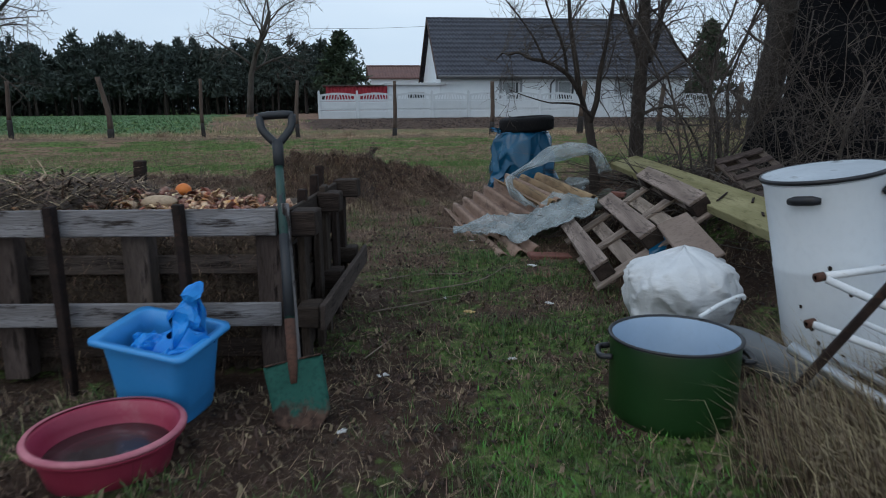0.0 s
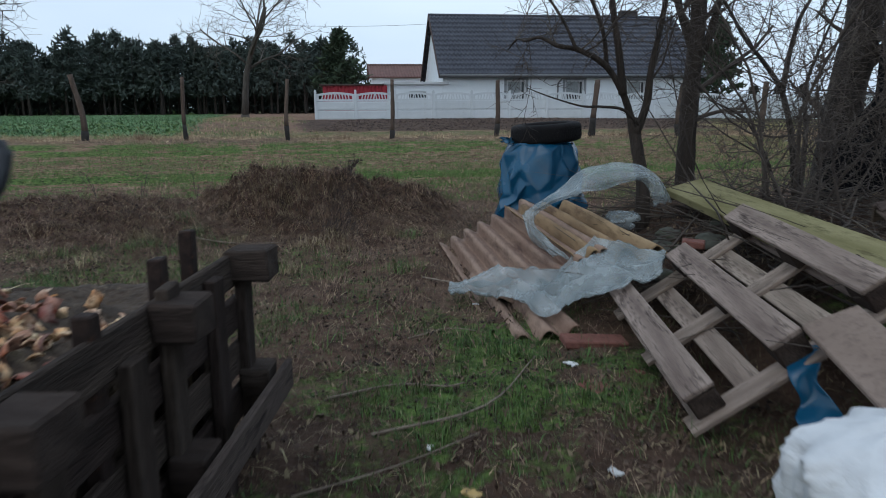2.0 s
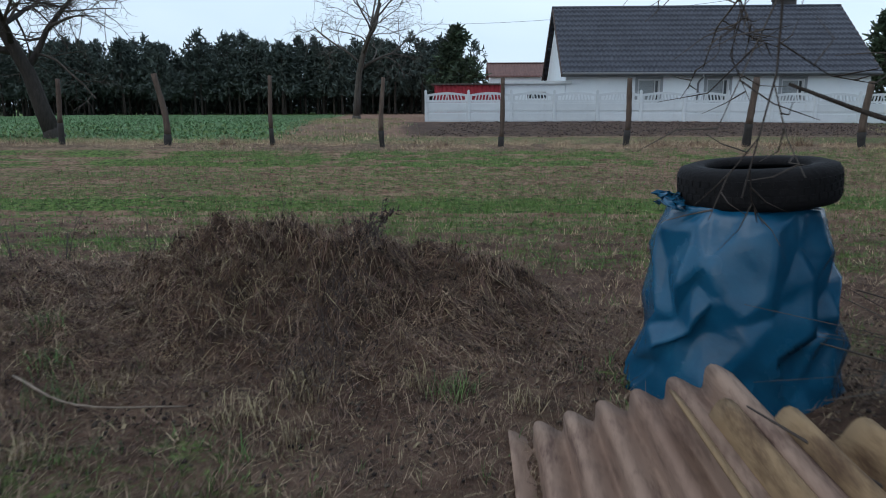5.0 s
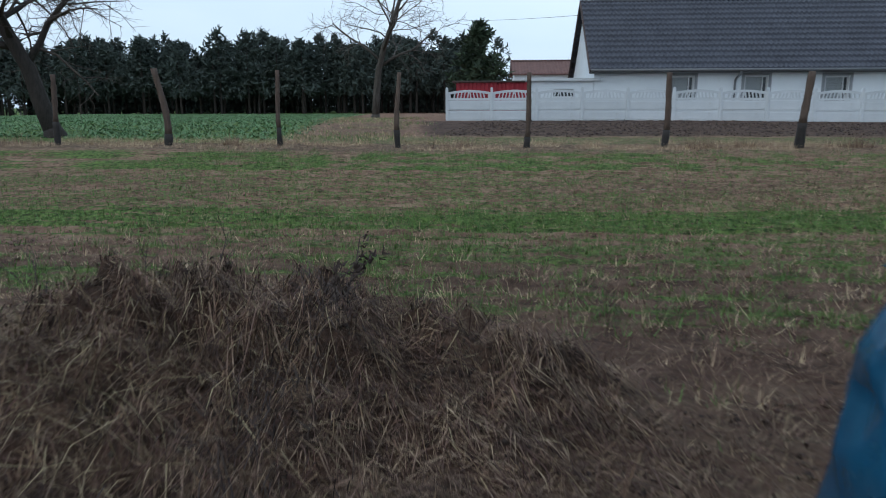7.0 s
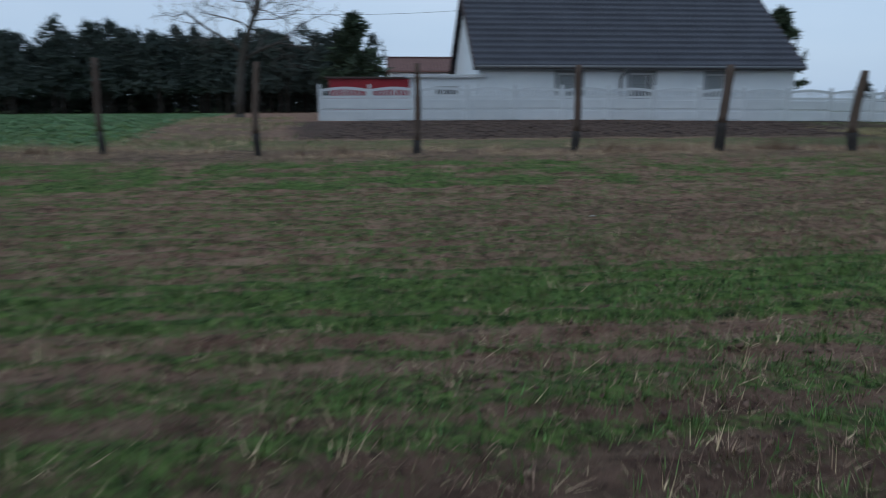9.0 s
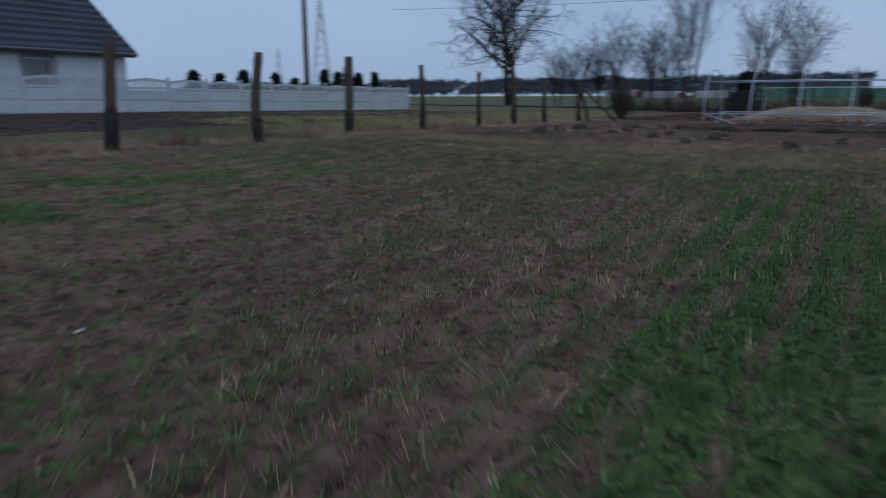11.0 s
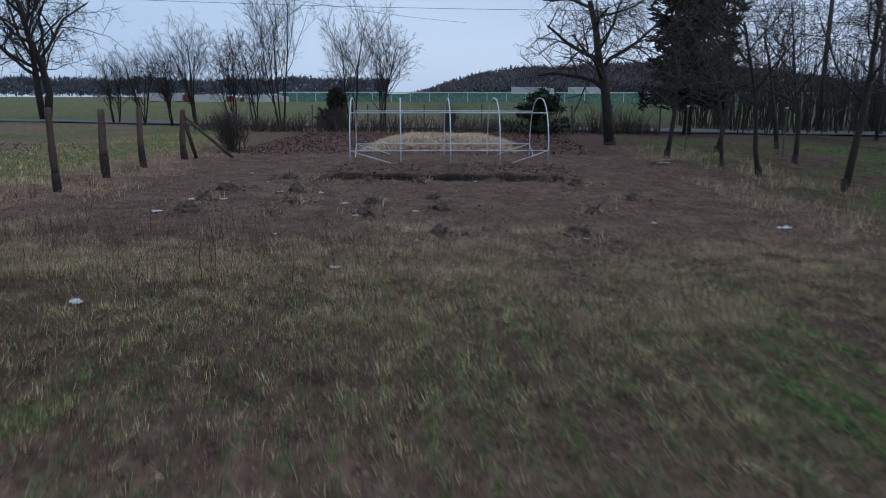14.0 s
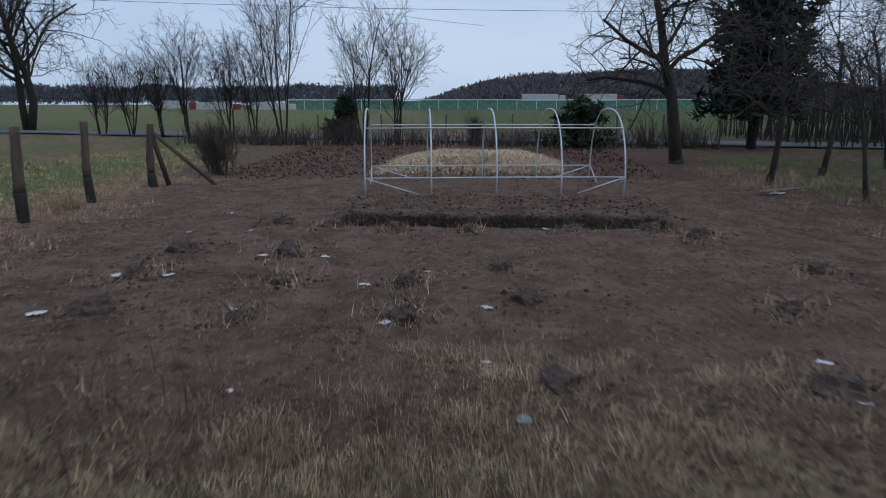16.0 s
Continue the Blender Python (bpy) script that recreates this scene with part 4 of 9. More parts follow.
limbs("big_tree", "thick dark leaning trunk standing beside black sheeting", 3.9, 8.75, [
    ([(-0.02, 0, 0.0), (0.04, 0, 0.6), (0.09, 0, 1.2), (0.19, 0, 1.85), (0.24, 0.05, 2.6), (0.34, 0.1, 4.6)], 0.19, 0.15, 10),
    ([(0.2, -0.1, 2.1), (0.5, -0.8, 2.25), (1.1, -1.3, 2.15), (1.9, -1.7, 1.95)], 0.035, 0.015, 12)], bark_dark, twig_mat, 7, YARD_SPEC)
limbs("shrub_tree", "multi-stemmed bare shrub with crooked limbs on a bank", 2.95, 7.85, [
    ([(0.20, 0, 0.25), (0.12, 0, 0.8), (0.0, 0, 1.2), (-0.15, 0, 1.42), (-0.36, 0, 1.66), (-0.55, 0, 1.95), (-0.8, 0, 2.2)], 0.032, 0.007, 8),
    ([(0.0, 0, 1.2), (0.03, 0, 1.5), (0.09, 0, 1.8), (0.2, 0, 2.05), (0.3, 0, 2.6)], 0.026, 0.006, 5),
    ([(0.22, 0, 0.2), (0.26, 0.05, 0.8), (0.22, 0.05, 1.25), (0.32, 0.05, 1.6), (0.5, 0.05, 2.1)], 0.026, 0.006, 5),
    ([(0.05, 0, 0.3), (-0.15, -0.1, 0.7), (-0.4, -0.2, 1.0), (-0.7, -0.2, 1.15)], 0.016, 0.005, 4)], bark_dark, twig_mat, 19, YARD_SPEC, category="shrub")


def thicket_twigs(name, label, count, box_, seed, material):
    """Fine crossing twigs in a box of space, each forking."""
    rnd = random.Random(seed)
    t = Tubes()
    x0, x1, y0, y1 = box_
    for k in range(count):
        p = Vector((rnd.uniform(x0, x1), rnd.uniform(y0, y1), 0))
        p.z = gz(p.x, p.y)
        h = rnd.uniform(0.8, 2.9)
        a = rnd.uniform(0, 6.28)
        d = Vector((math.cos(a) * 0.35, math.sin(a) * 0.25, 1)).normalized()
        pts = [p.copy()]
        for q in range(6):
            d = (d + Vector((rnd.gauss(0, 0.22), rnd.gauss(0, 0.15), rnd.gauss(-0.06, 0.12)))).normalized()
            pts.append(pts[-1] + d * h / 6)
        r = rnd.choice((0.003, 0.004, 0.005, 0.007))
        t.add(pts, [r * (1 - 0.13 * q) for q in range(7)], 4, False)
        for q in range(9):
            i = rnd.randint(1, 5)
            o = pts[i].lerp(pts[i + 1], rnd.random())
            e = (d * 0.3 + Vector((rnd.gauss(0, 0.8), rnd.gauss(0, 0.5), rnd.gauss(0.15, 0.5)))).normalized() * rnd.uniform(0.2, 0.7)
            mid = o + e * 0.5 + Vector((0, 0, rnd.gauss(0, 0.04)))
            t.add([o, mid, o + e], [r * 0.5, r * 0.4, 0.001], 3, False)
    return tagged(mesh_ob(name, t.mesh(name), material), label, "twigs", kind="stuff")


def roadside_scrub():
    t = Tubes()
    rnd = random.Random(44)
    for k in range(700):
        y = rnd.uniform(9, 34)
        x = 41.0 + 0.08 * (y - 12) + rnd.gauss(0, 0.6)
        h = rnd.uniform(0.4, 1.0) * (0.7 + 1.1 * vnoise(np.array(y * 0.45), np.array(0.5), 3))
        p = Vector((x, y, gz(x, y)))
        for q in range(4):
            d = Vector((rnd.gauss(0, 0.35), rnd.gauss(0, 0.35), 1)) * h * rnd.uniform(0.6, 1.1)
            t.add([p, p + d * 0.5 + Vector((rnd.gauss(0, 0.05), 0, 0)), p + d], [0.012, 0.009, 0.004], 3, False)
    tagged(mesh_ob("scrub", t.mesh("scrub"), twig_mat), "low brown leafless scrub along a road", "scrub", kind="stuff")


roadside_scrub()
twig_pale = surface("pale_brown_twigs", (0.085, 0.066, 0.054), (0.15, 0.118, 0.098), 3, 0.85, bump=0, vary=0.4, island=True)
thicket_twigs("bramble", "tangle of thin bare brown twigs before black sheeting", 24, (3.4, 6.4, 6.9, 7.5), 4, twig_pale)
thicket_twigs("bramble", "tangle of thin bare twigs on an overgrown bank", 12, (2.0, 3.2, 5.9, 7.6), 6, twig_mat)
for n, (x, y, h, lean) in enumerate([(2.10, 6.0, 1.5, 0.1), (2.35, 6.3, 2.3, 0.15), (2.5, 6.8, 2.4, -0.15), (2.9, 6.0, 1.3, 0.2), (2.2, 5.5, 1.0, -0.3), (3.2, 5.4, 1.3, 0.3), (3.4, 5.0, 1.4, 0.4)]):
    tree("shrub", "tangle of bare brown shrub stems", x, y, h, 0.009 + 0.004 * (n % 3), dict(YARD_SPEC, levels=3, count=(7, 6, 4), first=(0.15, 0.2, 0.2), angle=(30, 75), ratio=(0.5, 0.85), wander=0.15), 60 + n, twig_mat, twig_mat, (lean, -0.1), 2, "shrub", "bank shrubs")

# old tree by the fence, leaning, and the bare tree before the wood
tree("old_tree", "old leaning tree with a thick dark trunk and bare drooping branches", -16.1, 24.9, 7.2, 0.28, dict(SPREADING, count=(8, 7, 6, 5), first=(0.4, 0.15, 0.1, 0.1), rise=(0.05, 0.0, -0.06, -0.08), angle=(35, 80)), 12, bark_dark, twig_mat, (-0.34, 0.0))
tree("bare_tree", "spreading grey bare tree in front of a pine wood", -12.6, 46.0, 9.4, 0.23, dict(SPREADING, twig=0.012), 15, bark_grey, twig_grey, (0.10, 0))
pine("pine_tree", "dark green pine with an uneven crown behind a shed", -7.6, 52.5, 5.6, 2.5, 21, needle_mat, z=0.45, base=0.30, tuft=0.42, per=11, levels=9)
pine("pine_tree", "broad dark pine behind the white house", 32.6, 88.0, 10.0, 3.9, 22, needle_mat, z=0.4, base=0.15, tuft=0.7, per=16, levels=12)

# the pine wood beyond the field; its needle colour carries the haze
def wood(name, label, xs, ys, count, h, seed, material, needles):
    g = np.random.default_rng(seed)
    vs, fs, at = [], [], 0
    trunks = Tubes()
    for k in range(count):
        t = (k + g.uniform(0, 0.9)) / count
        x = xs[0] + (xs[1] - xs[0]) * t + g.normal() * 0.8
        row = k % 8
        y = ys[0] + (ys[1] - ys[0]) * t + row * 1.9 + g.normal() * 0.8
        hh = h * (g.uniform(0.78, 1.08) if g.uniform() < 0.8 else g.uniform(1.05, 1.24))
        m = 190 if row < 3 else (110 if row < 6 else 70)
        low = 0.26 + 0.10 * g.uniform() if row < 3 else 0.03
        tt = low + (1 - low) * g.uniform(0, 1, m) ** 0.9
        aa = g.uniform(0, 6.283, m)
        lobes = 0.6 + 0.7 * vnoise(aa * 1.3 + k, tt * 7, k)
        rr = hh * 0.46 * (1.04 - tt) ** 0.6 * np.sqrt(g.uniform(0.1, 1, m)) * lobes
        cs = np.stack([np.cos(aa) * rr, np.sin(aa) * rr, hh * tt], 1)
        tip = np.stack([g.normal(size=14) * 0.10, g.normal(size=14) * 0.10, hh * g.uniform(0.9, 1.04, 14)], 1)
        low_growth = np.stack([g.normal(size=16) * 1.6, 13.0 - y + ys[0] + (ys[1] - ys[0]) * t + g.uniform(0, 4, 16), g.uniform(0.1, 3.0, 16)], 1)
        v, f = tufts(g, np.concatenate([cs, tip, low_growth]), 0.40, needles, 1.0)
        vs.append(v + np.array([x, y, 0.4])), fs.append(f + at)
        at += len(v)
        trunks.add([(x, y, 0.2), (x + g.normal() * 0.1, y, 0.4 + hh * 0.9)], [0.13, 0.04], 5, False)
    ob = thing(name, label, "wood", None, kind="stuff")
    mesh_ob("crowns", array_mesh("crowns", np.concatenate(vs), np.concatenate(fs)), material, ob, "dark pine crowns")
    mesh_ob("trunks", trunks.mesh("trunks"), bark_dark, ob, "thin dark trunks")
    return ob


wood("pine_wood", "dense dark pine wood beyond a green field", (-62, -11), (64, 74), 230, 6.7, 5, needle_hazed, 5)
# pale birches at the wood's end
bir = Tubes()
g = np.random.default_rng(8)
for k in range(55):
    x, y = g.uniform(-95, -52), g.uniform(58, 80)
    hh = g.uniform(6, 10)
    bir.add([(x, y, 0.2), (x + g.normal() * 0.3, y, hh)], [0.11, 0.02], 5, False)
    for b in range(9):
        t, a = g.uniform(0.4, 0.95), g.uniform(0, 6.28)
        L = g.uniform(0.8, 2.0)
        bir.add([(x, y, hh * t), (x + math.cos(a) * L * 0.6, y + math.sin(a) * L * 0.6, hh * t + L * 0.8)], [0.03, 0.006], 3, False)
birch_mat = surface("pale_birch_bark", (0.16, 0.15, 0.145), (0.24, 0.225, 0.215), 1.0, 0.8, bump=0.2, stain=(0.05, 0.045, 0.045), stain_at=(0.5, 0.6), stretch=(1, 1, 3))
tagged(mesh_ob("birch_wood", bir.mesh("birch_wood"), birch_mat), "thin pale birch trunks with bare branches", "wood", kind="stuff")

# trees round the tunnel frame
tree("apple_tree", "spreading bare apple tree with a thick trunk", 32.0, 12.85, 7.5, 0.22, dict(ORCHARD, count=(9, 8, 6, 4), twig=0.007, first=(0.32, 0.15, 0.1, 0.1), rise=(0.05, -0.01, -0.02, -0.02), angle=(35, 80)), 31, bark_dark, twig_mat, (0.04, 0.06))
for n, (x, y, h, r, lx) in enumerate([(26.1, 12.1, 4.8, 0.13, 0.0), (22.9, 11.45, 4.6, 0.085, 0.03), (20.85, 11.25, 4.9, 0.10, -0.05), (18.5, 10.4, 5.4, 0.13, 0.06), (24.2, 9.0, 4.8, 0.12, 0.05), (28.5, 9.8, 5.0, 0.14, 0.02), (23.0, 6.0, 5.0, 0.12, 0.0), (30.5, 7.0, 5.6, 0.14, 0.03), (20.2, 7.6, 5.2, 0.12, 0.04), (36.0, 0.5, 6.4, 0.15, 0.0)]):
    tree("fruit_tree", "small dark bare fruit tree in rough grass", x, y, h, r * 0.62, dict(ORCHARD, twig=0.006, count=(7, 6, 5, 3)), 100 + n, bark_dark, twig_mat, (lx, 0.04), group="orchard")
def conifer(x, y, h, r, seed):
    """A dense conifer: drooping sprays filling a ragged cone."""
    g = np.random.default_rng(seed)
    n = 900
    t = g.uniform(0.14, 1, n) ** 1.1
    a = g.uniform(0, 6.283, n)
    rr = r * (1.02 - t) ** 0.45 * np.sqrt(g.uniform(0.1, 1, n)) * (0.55 + 0.85 * vnoise(a * 1.9, t * 9, seed))
    cs = np.stack([np.cos(a) * rr, np.sin(a) * rr, h * t - 0.12 * rr], 1)
    v, f = tufts(g, cs, 0.42, 13, 0.5)
    ob = thing("spruce", "tall dense dark conifer among bare fruit trees", "conifer", pose(x, y, gz(x, y)))
    mesh_ob("trunk", Tubes().add([(0, 0, -0.2), (0, 0, h * 0.96)], [0.22, 0.03], 8).mesh("trunk"), bark_dark, ob, smooth=True)
    mesh_ob("crown", array_mesh("crown", v, f), spruce_mat, ob, "dense dark needles")


conifer(40.0, 7.65, 13.8, 2.3, 33)
for n, (x, y, h, st) in enumerate([(43.0, 29.3, 9.4, 4), (43.5, 25.4, 8.0, 3), (44.2, 23.8, 7.4, 3), (46.0, 33.0, 6.8, 3), (47.5, 36.0, 7.2, 3), (48.5, 38.0, 5.4, 3), (49.5, 40.5, 5.6, 4), (50.5, 43.0, 5.2, 3), (45.5, 31.5, 6.2, 2)]):
    tree("young_tree", "slim upright bare young tree in a clump", x, y, h, 0.055, dict(SLIM, twig=0.0075, angle=(22, 50), ratio=(0.45, 0.7), first=(0.2, 0.15, 0.15, 0.15), count=(9, 5, 4, 2)), 200 + n, bark_dark, bark_dark, (0, 0), min(st + 1, 4), group="young trees by the road")
tree("big_bare_tree", "large spreading bare tree with a forked trunk", 57.0, 52.2, 16.0, 0.36, dict(SPREADING, count=(9, 6, 5, 4), twig=0.020, first=(0.25, 0.12, 0.1, 0.1), angle=(35, 72)), 41, bark_dark, bark_dark, (-0.03, 0.05), 2)
for n, (x, y, h, sx) in enumerate([(28.3, 26.9, 1.5, 0.6), (27.9, 26.5, 1.3, 0.5), (42, 19.8, 1.5, 0.9), (42.2, 26, 1.3, 0.9)]):
    tree("bush", "dense leafless brown bush", x, y, h * 1.15, 0.018, dict(SLIM, levels=2, count=(10, 7, 1), first=(0.05, 0.1, 0.1), angle=(15, 45), ratio=(0.5, 0.8), twig=0.006, wander=0.08), 300 + n, twig_mat, twig_mat, (0, 0), 11, "bush", "bushes by the road")
pine("juniper", "dense dark evergreen bush", 40.3, 14.9, 1.9, 1.5, 51, needle_mat, base=0.05, tuft=0.30, per=15, levels=7, taper=0.4, category="bush")
pine("juniper", "dark evergreen bush with olive leaves", 45.0, 26.6, 2.0, 0.9, 52, needle_mat, base=0.05, tuft=0.3, per=26, levels=7, taper=0.4, category="bush")

# ---- the yard: compost bin, tools, vessels, junk heap ----
def wpart(name, bm, material, parent, label="", m=None, smooth=False):
    """A part given in world places under a thing that stands somewhere."""
    return part(name, bm, material, parent, label, parent.matrix_basis.inverted() @ (m if m is not None else Matrix()), smooth)


def wmesh(name, me, material, parent, label="", smooth=True):
    return mesh_ob(name, me, material, parent, label, parent.matrix_basis.inverted(), smooth)


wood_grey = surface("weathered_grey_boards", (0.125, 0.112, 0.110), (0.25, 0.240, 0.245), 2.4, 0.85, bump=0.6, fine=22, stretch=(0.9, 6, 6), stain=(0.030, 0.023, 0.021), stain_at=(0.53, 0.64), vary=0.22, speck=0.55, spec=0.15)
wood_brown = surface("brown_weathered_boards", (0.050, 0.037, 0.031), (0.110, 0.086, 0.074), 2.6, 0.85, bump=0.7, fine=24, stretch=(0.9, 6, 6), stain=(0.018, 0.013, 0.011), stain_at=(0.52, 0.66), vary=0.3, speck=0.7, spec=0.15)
wood_dark = surface("dark_brown_boards", (0.019, 0.013, 0.011), (0.062, 0.045, 0.037), 2.5, 0.85, bump=0.8, fine=24, stretch=(0.8, 6, 6), stain=(0.022, 0.018, 0.016), stain_at=(0.52, 0.72), vary=0.25, spec=0.15)
wood_pallet = surface("sun_bleached_pallet_wood", (0.130, 0.095, 0.077), (0.33, 0.262, 0.218), 2.2, 0.85, bump=0.6, fine=20, stretch=(0.7, 6, 6), stain=(0.055, 0.038, 0.030), stain_at=(0.54, 0.68), vary=0.22, speck=0.6)
wood_moss = surface("mossy_yellow_plank", (0.145, 0.130, 0.058), (0.26, 0.235, 0.125), 2.0, 0.9, bump=0.6, fine=16, stretch=(0.8, 5, 5), stain=(0.075, 0.066, 0.030), stain_at=(0.55, 0.70), speck=0.6, spec=0.15)
board_brown = surface("brown_chipboard", (0.16, 0.115, 0.09), (0.22, 0.165, 0.135), 3.0, 0.8, bump=0.3, fine=60, stain=(0.08, 0.055, 0.045), stain_at=(0.6, 0.8))
iron_dark = surface("rusty_iron", (0.016, 0.011, 0.010), (0.034, 0.022, 0.018), 14, 0.75, bump=0.4, fine=60, stain=(0.10, 0.045, 0.025), stain_at=(0.6, 0.8), spec=0.15)
rust = surface("orange_rust", (0.055, 0.026, 0.018), (0.10, 0.046, 0.030), 18, 0.85, bump=0.4, fine=70, stain=(0.05, 0.03, 0.022), stain_at=(0.5, 0.7))
rot = surface("rotting_compost", (0.045, 0.032, 0.023), (0.085, 0.06, 0.042), 9, 0.95, bump=1.0, fine=40, stain=(0.15, 0.115, 0.075), stain_at=(0.58, 0.7), bump_dist=0.03)

# compost bin of pallet boards, darker wood on the sides, back and lowest recessed board
bin_t = thing("compost_bin", "compost bin of weathered grey pallet boards with dark stakes", "compost bin", pose(-1.2, 3.3, 0))


def plank(a, c, w, t, material, parent, name="board", up=(0, 0, 1), label="", jit=0.003, bev=0.004):
    L = (Vector(c) - Vector(a)).length
    return wpart(name, box(L, t, w, bev, None, jit), material, parent, label, along(a, c, up))


for z, w in ((0.652, 0.105), (0.292, 0.09)):
    plank((-2.35, 2.67, z), (-0.585, 2.67, z), w, 0.022, wood_grey, bin_t)
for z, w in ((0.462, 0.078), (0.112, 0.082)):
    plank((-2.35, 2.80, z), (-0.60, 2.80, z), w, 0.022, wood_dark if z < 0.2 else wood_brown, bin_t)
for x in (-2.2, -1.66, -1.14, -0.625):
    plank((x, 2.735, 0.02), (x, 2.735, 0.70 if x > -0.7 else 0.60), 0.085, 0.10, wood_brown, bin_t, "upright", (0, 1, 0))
plank((-1.417, 2.63, 0.725), (-1.396, 2.60, -0.1), 0.045, 0.035, iron_dark, bin_t, "stake", (0, 1, 0), "dark driven stake")
plank((-0.94, 2.63, 0.73), (-0.905, 2.60, -0.1), 0.045, 0.035, iron_dark, bin_t, "stake", (0, 1, 0), "dark driven stake")
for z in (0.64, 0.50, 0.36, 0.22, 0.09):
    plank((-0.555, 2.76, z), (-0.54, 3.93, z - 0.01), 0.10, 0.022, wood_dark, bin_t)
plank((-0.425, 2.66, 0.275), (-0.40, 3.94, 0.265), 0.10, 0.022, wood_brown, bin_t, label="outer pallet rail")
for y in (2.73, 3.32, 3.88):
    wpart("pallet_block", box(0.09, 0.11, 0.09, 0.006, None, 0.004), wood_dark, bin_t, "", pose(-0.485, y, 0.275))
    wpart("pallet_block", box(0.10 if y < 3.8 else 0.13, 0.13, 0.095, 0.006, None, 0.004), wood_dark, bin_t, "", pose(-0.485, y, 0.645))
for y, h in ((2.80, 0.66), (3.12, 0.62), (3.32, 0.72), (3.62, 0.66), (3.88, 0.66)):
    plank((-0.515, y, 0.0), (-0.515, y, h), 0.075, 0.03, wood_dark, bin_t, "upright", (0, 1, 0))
for y, h, x in ((3.05, 0.735, -0.57), (3.42, 0.76, -0.585), (3.66, 0.785, -0.60)):
    plank((x, y, 0.0), (x + 0.01, y, h), 0.045, 0.035, iron_dark, bin_t, "stake", (0, 1, 0), "dark driven stake")
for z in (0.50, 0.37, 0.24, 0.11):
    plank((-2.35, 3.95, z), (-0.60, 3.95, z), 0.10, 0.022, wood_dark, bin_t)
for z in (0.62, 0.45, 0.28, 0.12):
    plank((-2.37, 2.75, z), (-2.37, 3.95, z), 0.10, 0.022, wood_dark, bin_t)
plank((-1.66, 3.90, 0.0), (-1.62, 3.90, 0.80), 0.06, 0.05, iron_dark, bin_t, "stake", (0, 1, 0), "dark driven stake")


def compost_top(u, v):
    x, y = -2.33 + 1.73 * u, 2.83 + 1.08 * v
    z = 0.56 + 0.10 * math.exp(-(((x + 1.1) / 0.42) ** 2 + ((y - 3.25) / 0.33) ** 2)) + 0.12 * math.exp(-(((x + 1.9) / 0.5) ** 2 + ((y - 3.4) / 0.4) ** 2))
    z += 0.05 * (noise.noise((x * 5, y * 5, 0)) + 0.5 * noise.noise((x * 12, y * 12, 3)))
    return (x, y, z)


vs, fs = [], []
N, M = 60, 36
for i in range(N + 1):
    for j in range(M + 1):
        vs.append(compost_top(i / N, j / M))
for i in range(N):
    for j in range(M):
        a = i * (M + 1) + j
        fs.append((a, a + M + 1, a + M + 2, a + 1))
ring = [i * (M + 1) for i in range(N + 1)] + [N * (M + 1) + j for j in range(1, M + 1)] + [i * (M + 1) + M for i in range(N - 1, -1, -1)] + [j for j in range(M - 1, 0, -1)]
low = len(vs)
for k in ring:
    x, y, z = vs[k]
    vs.append((x + 0.03 * math.sin(k * 1.7), y + 0.02 * math.sin(k * 2.3), 0.0))
for k in range(len(ring)):
    j = (k + 1) % len(ring)
    fs.append((ring[k], low + k, low + j, ring[j]))
compost = mesh_ob("compost", raw_mesh("compost", vs, fs), rot, smooth=True)
tagged(compost, "dark rotting plant waste filling a wooden bin", "compost", kind="stuff")

# food scraps on the compost
scrap_mat = surface("pale_peelings", (0.36, 0.105, 0.040), (0.64, 0.50, 0.36), 16, 0.75, bump=0.3, fine=40, stain=(0.12, 0.05, 0.03), stain_at=(0.48, 0.62), vary=0.6, island=True)
g = np.random.default_rng(4)
V, F = [], []
for k in range(620):
    x, y = -1.05 + g.normal() * 0.25, 3.15 + g.normal() * 0.19
    x, y = min(max(x, -1.8), -0.65), min(max(y, 2.87), 3.7)
    z = compost_top((x + 2.33) / 1.73, (y - 2.83) / 1.08)[2] + g.uniform(0.0, 0.03)
    s = g.uniform(0.008, 0.034)
    R = Euler(g.uniform(-1.2, 1.2, 3) + np.array([0, 0, g.uniform(0, 6)])).to_matrix()
    base = len(V)
    for i in range(4):
        for j in range(3):
            a, c = (i / 3 - 0.5) * 2, (j / 2 - 0.5) * 2
            p = R @ Vector((a * s, c * s * 0.6, -0.5 * s * a * a - 0.3 * s * c * c))
            V.append((x + p.x, y + p.y, z + p.z))
    for i in range(3):
        for j in range(2):
            q = base + i * 3 + j
            F.append((q, q + 3, q + 4, q + 1))
peel = mesh_ob("food_scraps", raw_mesh("food_scraps", V, F), scrap_mat, smooth=True)
peel.modifiers.new("thickness", "SOLIDIFY").thickness = 0.003
tagged(peel, "pale onion and vegetable peelings on compost", "food scraps", kind="stuff")


def lump(name, label, category, loc, size, material, seed, rough=0.12, segs=(20, 12), turn=0):
    bm = bmesh.new()
    bmesh.ops.create_uvsphere(bm, u_segments=segs[0], v_segments=segs[1], radius=1)
    for v in bm.verts:
        k = 1 + rough * noise.noise((v.co.x * 1.6 + seed, v.co.y * 1.6, v.co.z * 1.6)) + rough * 0.5 * noise.noise((v.co.x * 4 + seed, v.co.y * 4, v.co.z * 4))
        v.co = Vector((v.co.x * size[0] * k, v.co.y * size[1] * k, v.co.z * size[2] * k))
    ob = part(name, bm, material, None, "", pose(*loc, 0, 0, turn), True)
    return tagged(ob, label, category)


